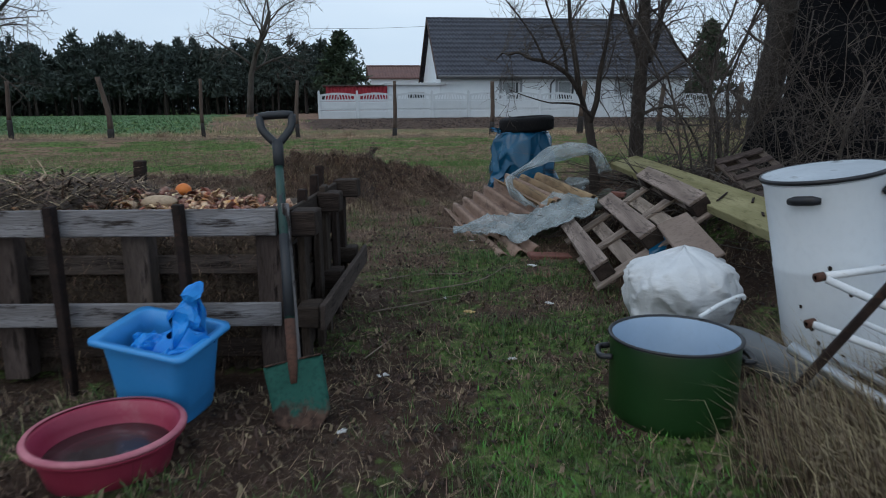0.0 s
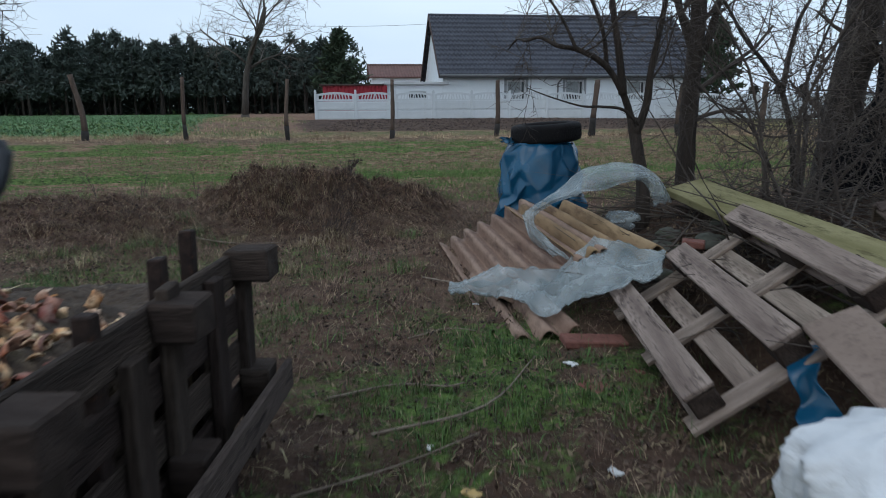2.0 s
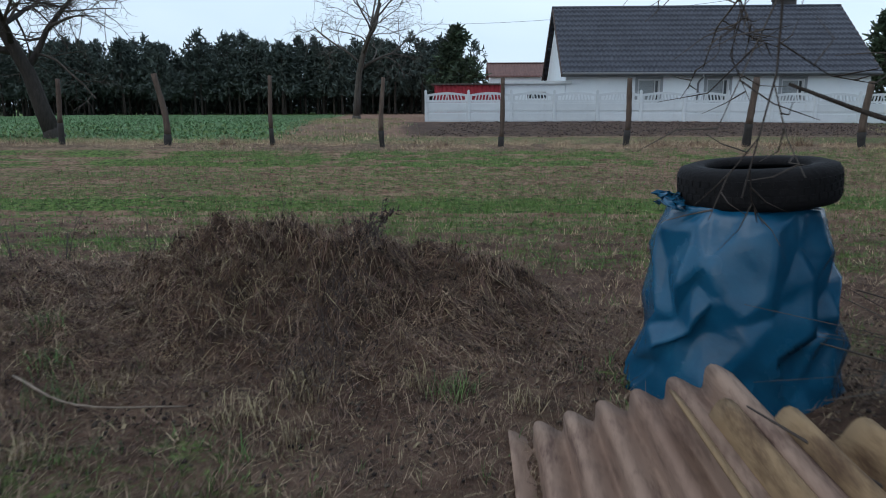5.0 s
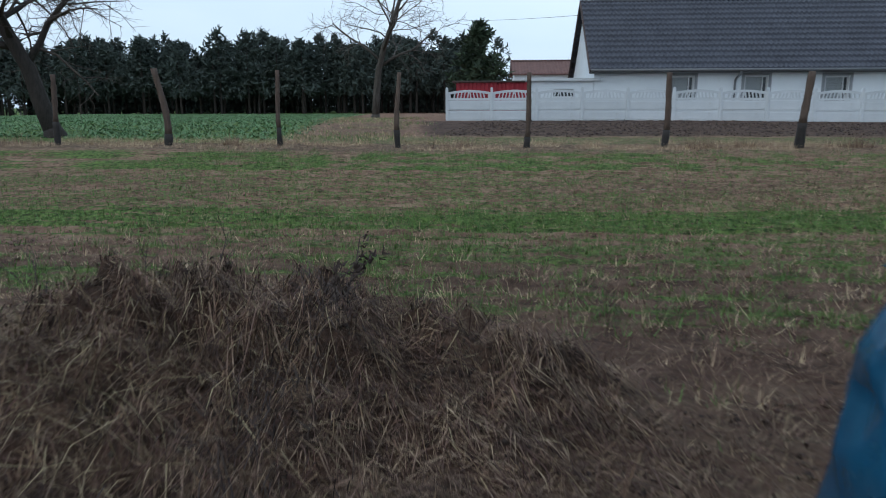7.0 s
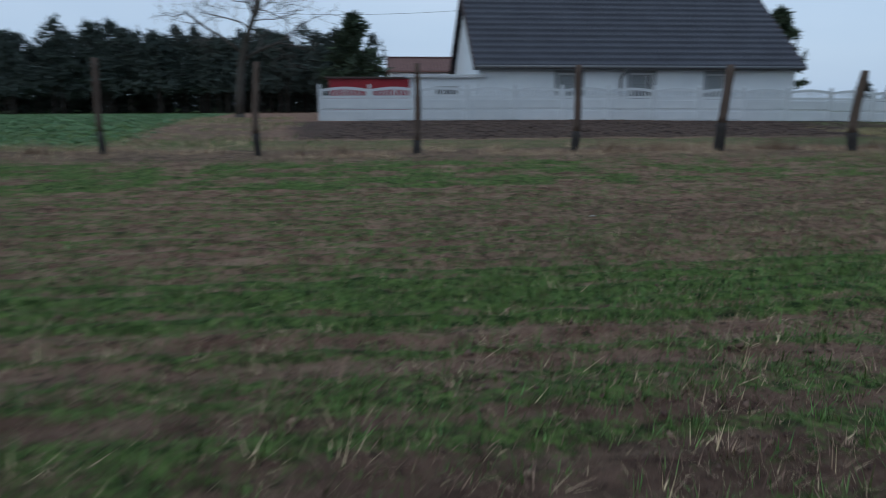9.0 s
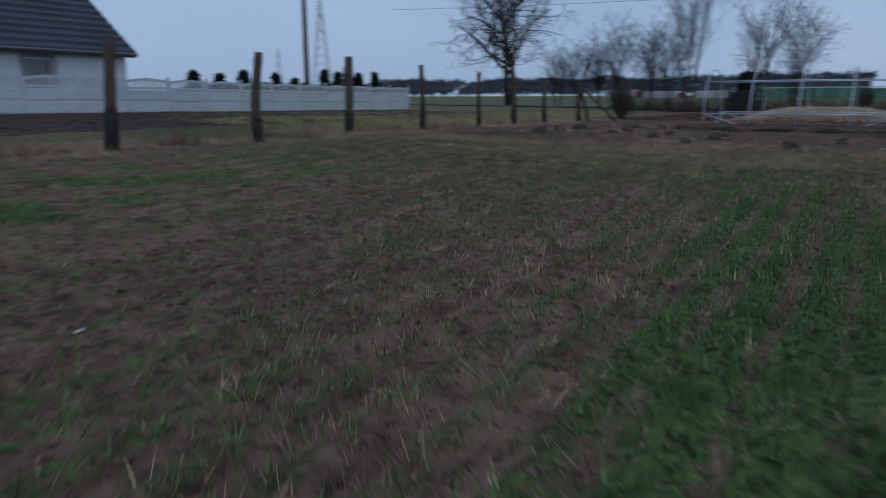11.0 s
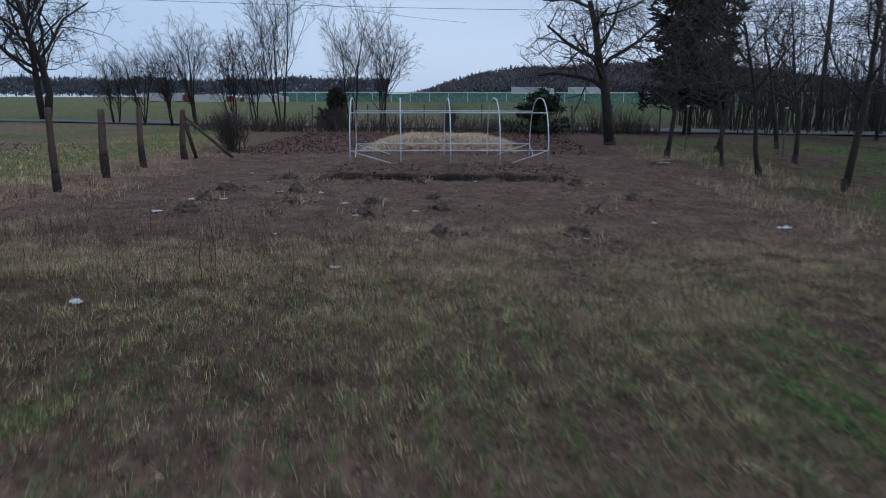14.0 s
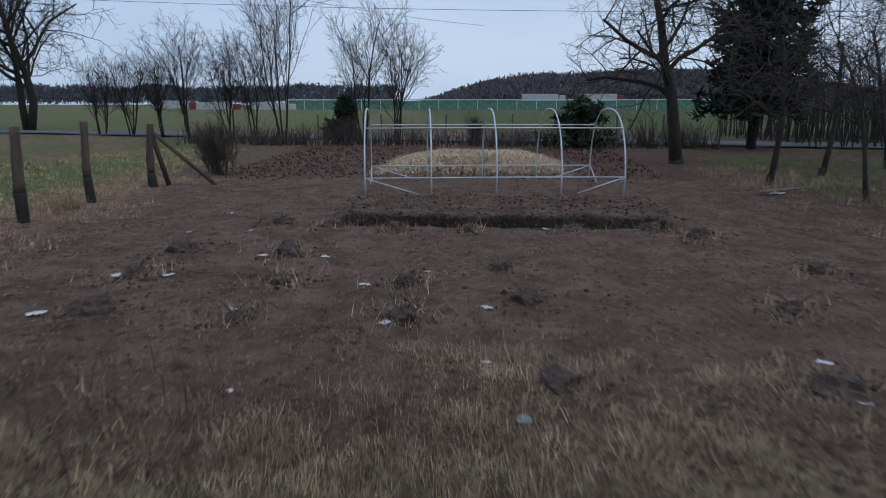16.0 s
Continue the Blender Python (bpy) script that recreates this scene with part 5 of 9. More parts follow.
orange_mat = surface("orange_peel", (0.55, 0.14, 0.02), (0.65, 0.20, 0.04), 9, 0.5, bump=0.2, fine=120, speck=0.15)
lump("orange", "bright orange fruit lying on peelings", "fruit", (-1.165, 3.30, 0.705), (0.036, 0.036, 0.032), orange_mat, 1, 0.05)
potato_mat = surface("pale_potato_skin", (0.38, 0.27, 0.17), (0.48, 0.36, 0.25), 12, 0.7, bump=0.2, fine=80)
lump("potato", "pale pinkish root vegetable on peelings", "vegetable", (-1.22, 3.15, 0.67), (0.075, 0.04, 0.032), potato_mat, 2, 0.1, turn=15)
lump("potato", "pale pinkish root vegetable on peelings", "vegetable", (-1.36, 3.15, 0.655), (0.05, 0.032, 0.026), potato_mat, 5, 0.1, turn=-25)
lump("onion", "brown onion on peelings", "vegetable", (-1.27, 3.35, 0.685), (0.035, 0.034, 0.032), board_brown, 8, 0.1)

# garden spade leaning on the bin
spade_green = surface("green_painted_steel", (0.012, 0.058, 0.044), (0.020, 0.082, 0.064), 7, 0.75, bump=0.2, fine=60, stain=(0.045, 0.040, 0.030), stain_at=(0.62, 0.72), spec=0.2)
spade_shaft = surface("dark_green_tube", (0.012, 0.040, 0.032), (0.018, 0.055, 0.045), 6, 0.4, bump=0.1, stain=(0.012, 0.016, 0.022), stain_at=(0.52, 0.56), stretch=(1, 1, 0.6), speck=0.15)
black_plastic = surface("black_plastic", (0.012, 0.013, 0.016), (0.022, 0.024, 0.028), 8, 0.45, bump=0.1, fine=80, speck=0.15)
tip, top = Vector((-0.455, 2.27, -0.035)), Vector((-0.606, 2.84, 1.05))
zax = (top - tip).normalized()
xax = (Vector((-0.41, 2.455, 0.2)) - Vector((-0.62, 2.41, 0.17)))
xax = (xax - zax * xax.dot(zax)).normalized()
yax = zax.cross(xax)
spade_m = Matrix(((xax.x, yax.x, zax.x, tip.x), (xax.y, yax.y, zax.y, tip.y), (xax.z, yax.z, zax.z, tip.z), (0, 0, 0, 1)))
spade = thing("spade", "garden spade with a green rusty blade and black D-handle", "spade", spade_m)


# the lower half of the blade has lost its paint
nt = spade_green.node_tree
low = nt.nodes.new("ShaderNodeSeparateXYZ")
where = nt.nodes.new("ShaderNodeTexCoord")
ragged = nt.nodes.new("ShaderNodeMath")
ragged.operation = "MULTIPLY_ADD"
nt.links.new(where.outputs["Object"], low.inputs[0])
nt.links.new(noise_fac(nt, 16.0, 4), ragged.inputs[0])
ragged.inputs[1].default_value = -0.19
nt.links.new(low.outputs["Z"], ragged.inputs[2])
bare = mix_rgb(nt, (0.085, 0.050, 0.036), (0.030, 0.018, 0.014), ramp(nt, noise_fac(nt, 30.0, 5), 0.4, 0.62))
paint = nt.nodes["Principled BSDF"].inputs["Base Color"]
nt.links.new(mix_rgb(nt, bare, paint.links[0].from_socket, ramp(nt, ragged.outputs[0], 0.0, 0.03)), paint)
blade_turn = Matrix.Translation((0, 0, 0.27)) @ Matrix.Rotation(radians(-7), 4, "Y") @ Matrix.Translation((0, 0, -0.27))


def blade_fn(u, v):
    w = 0.105 * (1.0 - 0.10 * (1 - v)) * (1 if v > 0.12 else (0.72 + 0.28 * (v / 0.12) ** 0.5))
    x = (u - 0.5) * 2 * w
    return blade_turn @ Vector((x, 0.012 * (2 * u - 1) ** 2 - 0.03 * (1 - v), 0.045 * abs(2 * u - 1) ** 2 * (1 - v) + 0.27 * v))


sheet("blade", blade_fn, 12, 14, spade_green, 0.003, spade, "green blade with rust patches")
L = (top - tip).length
for sx in (-1, 1):
    part("tread", box(0.075, 0.02, 0.006, 0.002), spade_green, spade, "", blade_turn @ pose(sx * 0.062, 0.006, 0.272))
mesh_ob("socket", Tubes().add([(0, -0.004, 0.19), (0, -0.004, 0.25), (0, 0, 0.31), (0, 0, 0.42)], [0.012, 0.017, 0.020, 0.019], 12).mesh("socket"), rust, spade, "rusty steel socket", smooth=True)
mesh_ob("shaft", Tubes().add([(0, 0, 0.40), (0, 0, 0.9), (0, 0, L - 0.20)], [0.0175, 0.0165, 0.016], 12).mesh("shaft"), spade_shaft, spade, "dark green tubular shaft", smooth=True)
mesh_ob("sleeve", Tubes().add([(0, 0, 0.43), (0, 0, 0.60), (0, 0, 0.74)], [0.0195, 0.0188, 0.0185], 12).mesh("sleeve"), black_plastic, spade, "dark plastic sleeve on the shaft", smooth=True)
hz = L - 0.22
mesh_ob("handle_stem", Tubes().add([(0, 0, hz), (0, 0, hz + 0.07), (0, 0, hz + 0.105)], [0.021, 0.021, 0.024], 12).mesh("handle_stem"), black_plastic, spade, smooth=True)
for sx in (-1, 1):
    mesh_ob("handle_arm", Tubes().add(smooth_line([(0, 0, hz + 0.09), (sx * 0.03, 0, hz + 0.125), (sx * 0.056, 0, hz + 0.165), (sx * 0.062, 0, hz + 0.215)], 4), [0.016] * 13, 8).mesh("handle_arm"), black_plastic, spade, smooth=True)
mesh_ob("handle_grip", Tubes().add([(-0.066, 0, hz + 0.215), (-0.03, 0, hz + 0.219), (0.03, 0, hz + 0.219), (0.066, 0, hz + 0.215)], [0.015, 0.016, 0.016, 0.015], 10).mesh("handle_grip"), black_plastic, spade, "black plastic grip", smooth=True)
stick_m = thing("wooden_stake", "thin weathered stake leaning on a compost bin", "stake", pose(-0.50, 2.52, 0))
wpart("stake_body", box(0.78, 0.028, 0.022, 0.003, None, 0.003), wood_grey, stick_m, "", along((-0.49, 2.50, -0.03), (-0.545, 2.655, 0.72)))


# vessels
def rounded_ring(w, d, r, z, n=6):
    pts = []
    for cx, cy, a0 in ((w / 2 - r, d / 2 - r, 0), (-w / 2 + r, d / 2 - r, 90), (-w / 2 + r, -d / 2 + r, 180), (w / 2 - r, -d / 2 + r, 270)):
        for k in range(n + 1):
            a = radians(a0 + 90 * k / n)
            pts.append((cx + r * math.cos(a), cy + r * math.sin(a), z))
    return pts


def loft(rings, close=True):
    bm = bmesh.new()
    rows = [[bm.verts.new(p) for p in ring] for ring in rings]
    for a, c in zip(rows, rows[1:]):
        for k in range(len(a)):
            j = (k + 1) % len(a)
            bm.faces.new((a[k], a[j], c[j], c[k]))
    if close:
        bm.faces.new(rows[-1])
        bm.faces.new(list(reversed(rows[0])))
    bmesh.ops.recalc_face_normals(bm, faces=bm.faces[:])
    return bm


tub_blue = surface("blue_plastic", (0.035, 0.235, 0.56), (0.045, 0.27, 0.62), 3, 0.38, bump=0.04, fine=60, spec=0.5, stain=(0.05, 0.20, 0.42), stain_at=(0.62, 0.85), speck=0.15)
tub_m = pose(-0.955, 2.430, 0.014, 8, 6, -15.5)
tub = thing("plastic_tub", "bright blue rectangular plastic tub with flared rim", "tub", tub_m @ Matrix.Diagonal((0.84, 0.78, 0.97, 1)))
part("tub_body", loft([rounded_ring(0.31, 0.255, 0.05, 0.0), rounded_ring(0.325, 0.27, 0.055, 0.02), rounded_ring(0.365, 0.305, 0.055, 0.20), rounded_ring(0.385, 0.325, 0.055, 0.285),
                       rounded_ring(0.385, 0.325, 0.055, 0.305), rounded_ring(0.45, 0.385, 0.04, 0.312), rounded_ring(0.452, 0.387, 0.04, 0.305), rounded_ring(0.456, 0.391, 0.042, 0.306), rounded_ring(0.452, 0.387, 0.042, 0.320), rounded_ring(0.375, 0.315, 0.05, 0.318),
                       rounded_ring(0.36, 0.30, 0.05, 0.26), rounded_ring(0.335, 0.28, 0.05, 0.05), rounded_ring(0.30, 0.24, 0.05, 0.025)]), tub_blue, tub, "", None, True)
part("tub_waste", loft([rounded_ring(0.33, 0.27, 0.05, 0.06), rounded_ring(0.348, 0.288, 0.05, 0.17), rounded_ring(0.22, 0.18, 0.05, 0.20)]), rot, tub, "dark plant waste")
bag_blue = surface("thin_blue_plastic_bag", (0.008, 0.15, 0.52), (0.030, 0.28, 0.72), 6, 0.28, bump=0.3, fine=22, spec=0.3, rough2=0.4, speck=0.15)


def crumple(x, y, z, s, k=1.0):
    p = Vector((x, y, z)) * s
    return Vector((noise.noise(p), noise.noise(p + Vector((9, 2, 4))), noise.noise(p + Vector((3, 8, 1))))) * k


def ridged(x, y, z):
    return 1 - abs(noise.noise((x, y, z))) * 2


def blue_bag(u, v):
    a = u * 2 * math.pi
    r = 0.168 * math.sin(min(1.0, 0.08 + v) * math.pi * 0.5)
    x, y, z = 0.03 + 0.92 * r * math.cos(a), 0.75 * r * math.sin(a), 0.215 + 0.03 * (1 - v) + 0.25 * max(0.0, r * math.cos(a))
    peak = math.exp(-(((x - 0.075) / 0.05) ** 2 + ((y - 0.05) / 0.055) ** 2))
    z += 0.235 * peak
    x += 0.05 * peak
    c = crumple(x, y, z, 17, 0.045)
    return (x + c.x, y + c.y, z + abs(c.z) + 0.035 * ridged(x * 14, y * 14, 2))


bagb = sheet("plastic_bag", blue_bag, 54, 26, bag_blue, 0.001, None, "", False)
bagb.matrix_basis = tub_m @ Matrix.Diagonal((0.88, 0.86, 1.0, 1))
tagged(bagb, "crumpled thin blue plastic bag stuffed in a tub", "plastic bag")

basin_red = surface("dark_red_plastic", (0.23, 0.018, 0.045), (0.30, 0.03, 0.065), 4, 0.42, bump=0.05, fine=60, spec=0.5, stain=(0.32, 0.10, 0.12), stain_at=(0.6, 0.8), speck=0.15)
basin = thing("basin", "round dark red plastic basin holding murky water", "basin", pose(-0.975, 2.02, -0.005))
part("basin_body", lathe([(0, 0.0), (0.165, 0.0), (0.175, 0.01), (0.20, 0.10), (0.208, 0.125), (0.221, 0.127), (0.226, 0.120), (0.229, 0.124), (0.225, 0.137), (0.212, 0.139), (0.202, 0.132), (0.19, 0.095), (0.168, 0.02), (0, 0.015)], 48), basin_red, basin, "", None, True)
# the rim's paler pink holds both wear and a painted highlight
part("basin_rim", lathe([(0.210, 0.136), (0.221, 0.134), (0.229, 0.130), (0.232, 0.136), (0.227, 0.143), (0.212, 0.144)], 48), surface("worn_highlit_pink", (0.32, 0.075, 0.110), (0.46, 0.17, 0.20), 9, 0.5, bump=0.1, fine=60, speck=0.2), basin, "worn rim with a painted pale highlight", None, True)
murky = surface("murky_water", (0.030, 0.020, 0.020), (0.052, 0.038, 0.038), 7, 0.06, bump=0.25, fine=12, spec=0.6, stain=(0.16, 0.13, 0.13), stain_at=(0.55, 0.75), rough2=0.35, speck=0.15)
part("water", lathe([(0, 0.072), (0.1, 0.0715), (0.181, 0.070), (0.181, 0.06), (0, 0.058)], 40), murky, basin, "grey-brown water with scum", None, True)

enamel_green = surface("dark_green_enamel", (0.006, 0.028, 0.005), (0.010, 0.042, 0.009), 3, 0.32, bump=0.03, fine=30, spec=0.5, stain=(0.012, 0.030, 0.008), stain_at=(0.6, 0.8), speck=0.15)
enamel_in = surface("pale_blue_enamel", (0.33, 0.43, 0.56), (0.40, 0.51, 0.64), 3, 0.25, bump=0.02, spec=0.5, speck=0.15)
enamel_black = surface("black_enamel_rim", (0.012, 0.012, 0.014), (0.02, 0.02, 0.024), 6, 0.35, bump=0.05, speck=0.15)
pot = thing("enamel_pot", "large dark green enamel pot, pale blue inside", "pot", pose(0.845, 2.37, -0.005))
part("pot_body", lathe([(0, 0.0), (0.195, 0.0), (0.211, 0.014), (0.215, 0.05), (0.218, 0.292), (0.216, 0.302), (0.212, 0.302)], 56), enamel_green, pot, "", None, True)
part("pot_lining", lathe([(0.212, 0.301), (0.210, 0.29), (0.207, 0.05), (0.20, 0.02), (0.18, 0.008), (0, 0.008)], 56), enamel_in, pot, "pale blue enamel lining", None, True)
part("rim", lathe([(0.216, 0.296), (0.224, 0.299), (0.226, 0.305), (0.220, 0.309), (0.212, 0.306), (0.213, 0.297)], 56), enamel_black, pot, "black rim", None, True)
for a in (-8, 172):
    c, s_ = math.cos(radians(a)), math.sin(radians(a))
    t_ = Vector((-s_, c, 0))
    o_ = Vector((c, s_, 0))
    mesh_ob("handle", Tubes().add(smooth_line([o_ * 0.214 + t_ * 0.06 + Vector((0, 0, 0.235)), o_ * 0.25 + t_ * 0.05 + Vector((0, 0, 0.232)), o_ * 0.258 + Vector((0, 0, 0.23)), o_ * 0.25 - t_ * 0.05 + Vector((0, 0, 0.232)), o_ * 0.214 - t_ * 0.06 + Vector((0, 0, 0.235))], 5), [0.011] * 21, 8).mesh("handle"), enamel_black, pot, "black loop handle", smooth=True)

# white woven sack
sack_mat = surface("white_woven_sack", (0.50, 0.515, 0.535), (0.62, 0.635, 0.65), 5, 0.45, bump=0.8, fine=16, stain=(0.30, 0.30, 0.29), stain_at=(0.60, 0.78), stretch=(1, 1, 2.2), speck=0.15)


def sack_fn(u, v):
    a = u * 2 * math.pi
    h = v
    r = 0.27 * (math.sin(math.pi * (0.12 + 0.80 * h)) ** 0.55) * (1.0 if h < 0.72 else max(0.0, 1 - ((h - 0.72) / 0.28) ** 2.2))
    r *= 1 + 0.10 * noise.noise((math.cos(a) * 1.5, math.sin(a) * 1.5, h * 2 + 4))
    ca, sa = math.cos(a), math.sin(a)
    fold = 0.034 * ridged(ca * 1.4, sa * 1.4, h * 1.6 + 1) + 0.026 * ridged(ca * 2.4 + h * 1.2, sa * 2.4 - h, h * 1.7 + 5) ** 3 + 0.013 * max(0.0, ridged(ca * 5 + h * 1.5, sa * 5 + h, h * 2.6)) ** 4
    rr = max(0.001, r + fold * min(1.0, (1 - h) * 6))
    return (rr * math.cos(a) * 0.88, rr * math.sin(a) * 0.84, 0.44 * h ** 0.9 - 0.01 + 0.03 * noise.noise((math.cos(a) * 2, math.sin(a) * 2, h * 3)))


sack = sheet("sack", sack_fn, 110, 76, sack_mat, 0.002)
sack.matrix_basis = pose(1.175, 3.27, -0.01, 0, 0, 20)
tagged(sack, "bulging white woven plastic sack lying on the ground", "sack")

# white enamel boiler drum with lid
enamel_white = surface("worn_white_enamel", (0.66, 0.70, 0.74), (0.74, 0.77, 0.80), 2.5, 0.32, bump=0.03, fine=30, spec=0.5, stain=(0.52, 0.53, 0.53), stain_at=(0.72, 0.85), speck=0.15)
drum = thing("boiler_drum", "tall leaning white enamel boiler drum with a black-rimmed lid", "drum", pose(1.70, 2.85, 0.0, 0, -9.5, 0) @ Matrix.Diagonal((0.79, 0.79, 1.057, 1)))
part("drum_body", lathe([(0, 0.02), (0.235, 0.02), (0.245, 0.03), (0.252, 0.10), (0.268, 0.42), (0.271, 0.43), (0.268, 0.44), (0.283, 0.745), (0.288, 0.755), (0.284, 0.765), (0.276, 0.76), (0.26, 0.4), (0.24, 0.06), (0, 0.05)], 56), enamel_white, drum, "", None, True)
part("foot_ring", lathe([(0.225, 0.0), (0.245, 0.0), (0.245, 0.03), (0.225, 0.03)], 40), enamel_black, drum, "black foot ring", None, True)
part("lid", lathe([(0.278, 0.758), (0.296, 0.764), (0.299, 0.776), (0.29, 0.782), (0.262, 0.776), (0.15, 0.785), (0, 0.79)], 56), surface("pale_enamel_lid", (0.36, 0.40, 0.44), (0.48, 0.52, 0.56), 4, 0.3, bump=0.05, stain=(0.14, 0.15, 0.16), stain_at=(0.58, 0.72), speck=0.3), drum, "pale enamel lid", None, True)
part("lid_rim", lathe([(0.291, 0.766), (0.300, 0.768), (0.303, 0.776), (0.298, 0.783), (0.288, 0.783), (0.290, 0.776)], 56), enamel_black, drum, "black lid rim", None, True)
for a in (-136, -48, 60):
    c, s_ = math.cos(radians(a)), math.sin(radians(a))
    o_, t_ = Vector((c, s_, 0)), Vector((-s_, c, 0))
    hb = part("handle", box(0.05, 0.028, 0.03, 0.006), enamel_black, drum, "black drum handle", pose(o_.x * 0.287, o_.y * 0.287, 0.712, 0, 0, a + 90))
    mesh_ob("grip", Tubes().add([(-0.075, 0, -0.004), (-0.04, -0.012, 0), (0.04, -0.012, 0), (0.075, 0, -0.004)], [0.012, 0.018, 0.018, 0.012], 8).mesh("grip"), enamel_black, hb, smooth=True)
for a, z, k in ((-140, 0.22, 1.0), (-112, 0.10, 1.3), (-100, 0.35, 0.8), (-128, 0.12, 1.5), (-118, 0.455, 0.7), (-150, 0.30, 0.6), (-104, 0.19, 1.2), (-134, 0.16, 0.7)):
    o_ = Vector((math.cos(radians(a)), math.sin(radians(a)), 0)) * (0.2515 + 0.046 * z)
    part("chip", lathe([(0, 0.003), (0.010 * k, 0.002), (0.014 * k, 0)], 8), iron_dark, drum, "chipped enamel patch", Matrix.Translation((o_.x, o_.y, z)) @ pose(0, 0, 0, 90, 0, a + 90))

# pipes beside the drum
white_pipe = surface("white_painted_pipe", (0.58, 0.60, 0.62), (0.68, 0.69, 0.70), 6, 0.4, bump=0.1, stain=(0.20, 0.11, 0.07), stain_at=(0.6, 0.7), speck=0.15)
zinc = surface("galvanised_steel", (0.42, 0.44, 0.46), (0.56, 0.58, 0.60), 12, 0.32, metal=0.8, bump=0.15, fine=40, stain=(0.25, 0.22, 0.2), stain_at=(0.62, 0.8), speck=0.15)
rack = thing("pipe_rack", "rusty white tubular frame lying beside a drum", "metal frame", pose(1.5, 2.35, 0))
for pts, r, mm, lb in (([(1.37, 2.45, 0.478), (1.66, 2.50, 0.50)], 0.014, white_pipe, "white pipe with rusty end"), ([(1.39, 2.44, 0.47), (1.62, 2.20, 0.37)], 0.014, white_pipe, ""), ([(1.355, 2.45, 0.308), (1.62, 2.24, 0.23)], 0.014, white_pipe, ""),
                       ([(1.52, 2.42, 0.32), (1.70, 2.25, 0.25)], 0.010, white_pipe, ""), ([(1.32, 2.50, 0.20), (1.42, 2.30, 0.14), (1.62, 1.98, 0.06)], 0.026, zinc, "shiny galvanised pipe"), ([(1.43, 2.42, 0.19), (1.70, 2.05, 0.08)], 0.018, zinc, "")):
    mesh_ob("pipe", Tubes().add(pts, [r] * len(pts), 12).mesh("pipe"), mm, rack, lb, rack.matrix_basis.inverted(), True)
for c in ((1.372, 2.452, 0.478), (1.357, 2.452, 0.308)):
    wpart("rust_collar", lathe([(0.008, -0.02), (0.0165, -0.02), (0.017, 0.012), (0.008, 0.012)], 12), rust, rack, "rusty pipe end", Matrix.Translation(c) @ pose(0, 0, 0, 0, 82, 10), True)
bar = thing("iron_bar", "dark rusty iron bar leaning over pipes", "iron bar", pose(1.4, 2.25, 0))
wpart("bar_body", box(0.75, 0.03, 0.028, 0.003), iron_dark, bar, "", along((1.19, 2.33, 0.02), (1.62, 2.10, 0.84)))
grey_pvc = surface("grey_plastic_pipe", (0.10, 0.11, 0.12), (0.14, 0.15, 0.16), 4, 0.5, bump=0.1, stain=(0.07, 0.06, 0.055), stain_at=(0.6, 0.8), speck=0.15)
elbow = pipe("plastic_pipe", [(1.16, 2.86, 0.10), (1.23, 2.74, 0.13), (1.32, 2.64, 0.10), (1.45, 2.54, 0.03)], 0.07, grey_pvc, None, "", 18, 6)
tagged(elbow, "wide grey plastic pipe elbow lying on the ground", "pipe")
rod = pipe("white_rod", [(0.985, 2.52, 0.314), (1.10, 2.62, 0.333), (1.21, 2.70, 0.343), (1.225, 2.71, 0.325)], 0.008, white_pipe, None, "", 8, 5)
tagged(rod, "thin bent white rod resting on a pot", "rod")

# junk heap: pallet, planks, crate, corrugated sheets, foil
n_up = Vector((-0.58, -0.02, 0.81)).normalized()
u_ax = Vector((0.02, 1.0, 0.04)).normalized()
v_ax = u_ax.cross(n_up).normalized()
o_p = Vector((0.895, 3.97, 0.155))
pal_m = Matrix(((u_ax.x, v_ax.x, n_up.x, o_p.x), (u_ax.y, v_ax.y, n_up.y, o_p.y), (u_ax.z, v_ax.z, n_up.z, o_p.z), (0, 0, 0, 1)))
pallet = thing("pallet", "upturned wooden pallet leaning on a junk heap", "pallet", pal_m)
for v in (0.05, 0.375, 0.70):
    part("runner", box(1.2, 0.115, 0.022, 0.004, None, 0.003), wood_pallet, pallet, "", pose(0.6, v, -0.011))
    # blocks take the dark wood: the pallet's underside shade is in their colour
    for x in (0.07, 0.6, 1.13):
        part("block", box(0.14, 0.105, 0.078, 0.006, None, 0.003), wood_dark, pallet, "", pose(x, v, -0.063))
for x in (0.02, 0.6, 1.15):
    part("cross_board", box(0.84, 0.10, 0.022, 0.004, None, 0.003), wood_pallet, pallet, "", pose(x, 0.375, -0.114, 0, 0, 90))
for v in (0.03, 0.21, 0.53, 0.72):
    part("deck_board", box(1.2, 0.095, 0.02, 0.004, None, 0.003), wood_pallet, pallet, "", pose(0.6, v, -0.136))
moss_plank = thing("plank", "long thick mossy yellowish plank across a junk heap", "plank", pose(1.65, 4.7, 0.4))
plank((1.69, 6.45, 0.57), (1.63, 3.14, 0.525), 0.05, 0.245, wood_moss, moss_plank, "plank_body", (-0.28, 0, 0.96))
for y_, x_, l_, r_ in ((3.72, 1.68, 0.10, 62), (3.98, 1.62, 0.17, 50), (3.42, 1.60, 0.07, 70), (4.25, 1.60, 0.12, 80)):
    wpart("split", box(l_, 0.012, 0.006, 0.001), iron_dark, moss_plank, "dark split in the wood", pose(x_, y_, 0.0258 + 0.533 + 0.0136 * (y_ - 3.14) + 0.29 * (x_ - 1.64), 0, -16, 0) @ pose(0, 0, 0, 0, 0, r_))
brown = thing("board", "brown chipboard panel leaning beside a pallet", "board", pose(1.4, 3.8, 0.2))
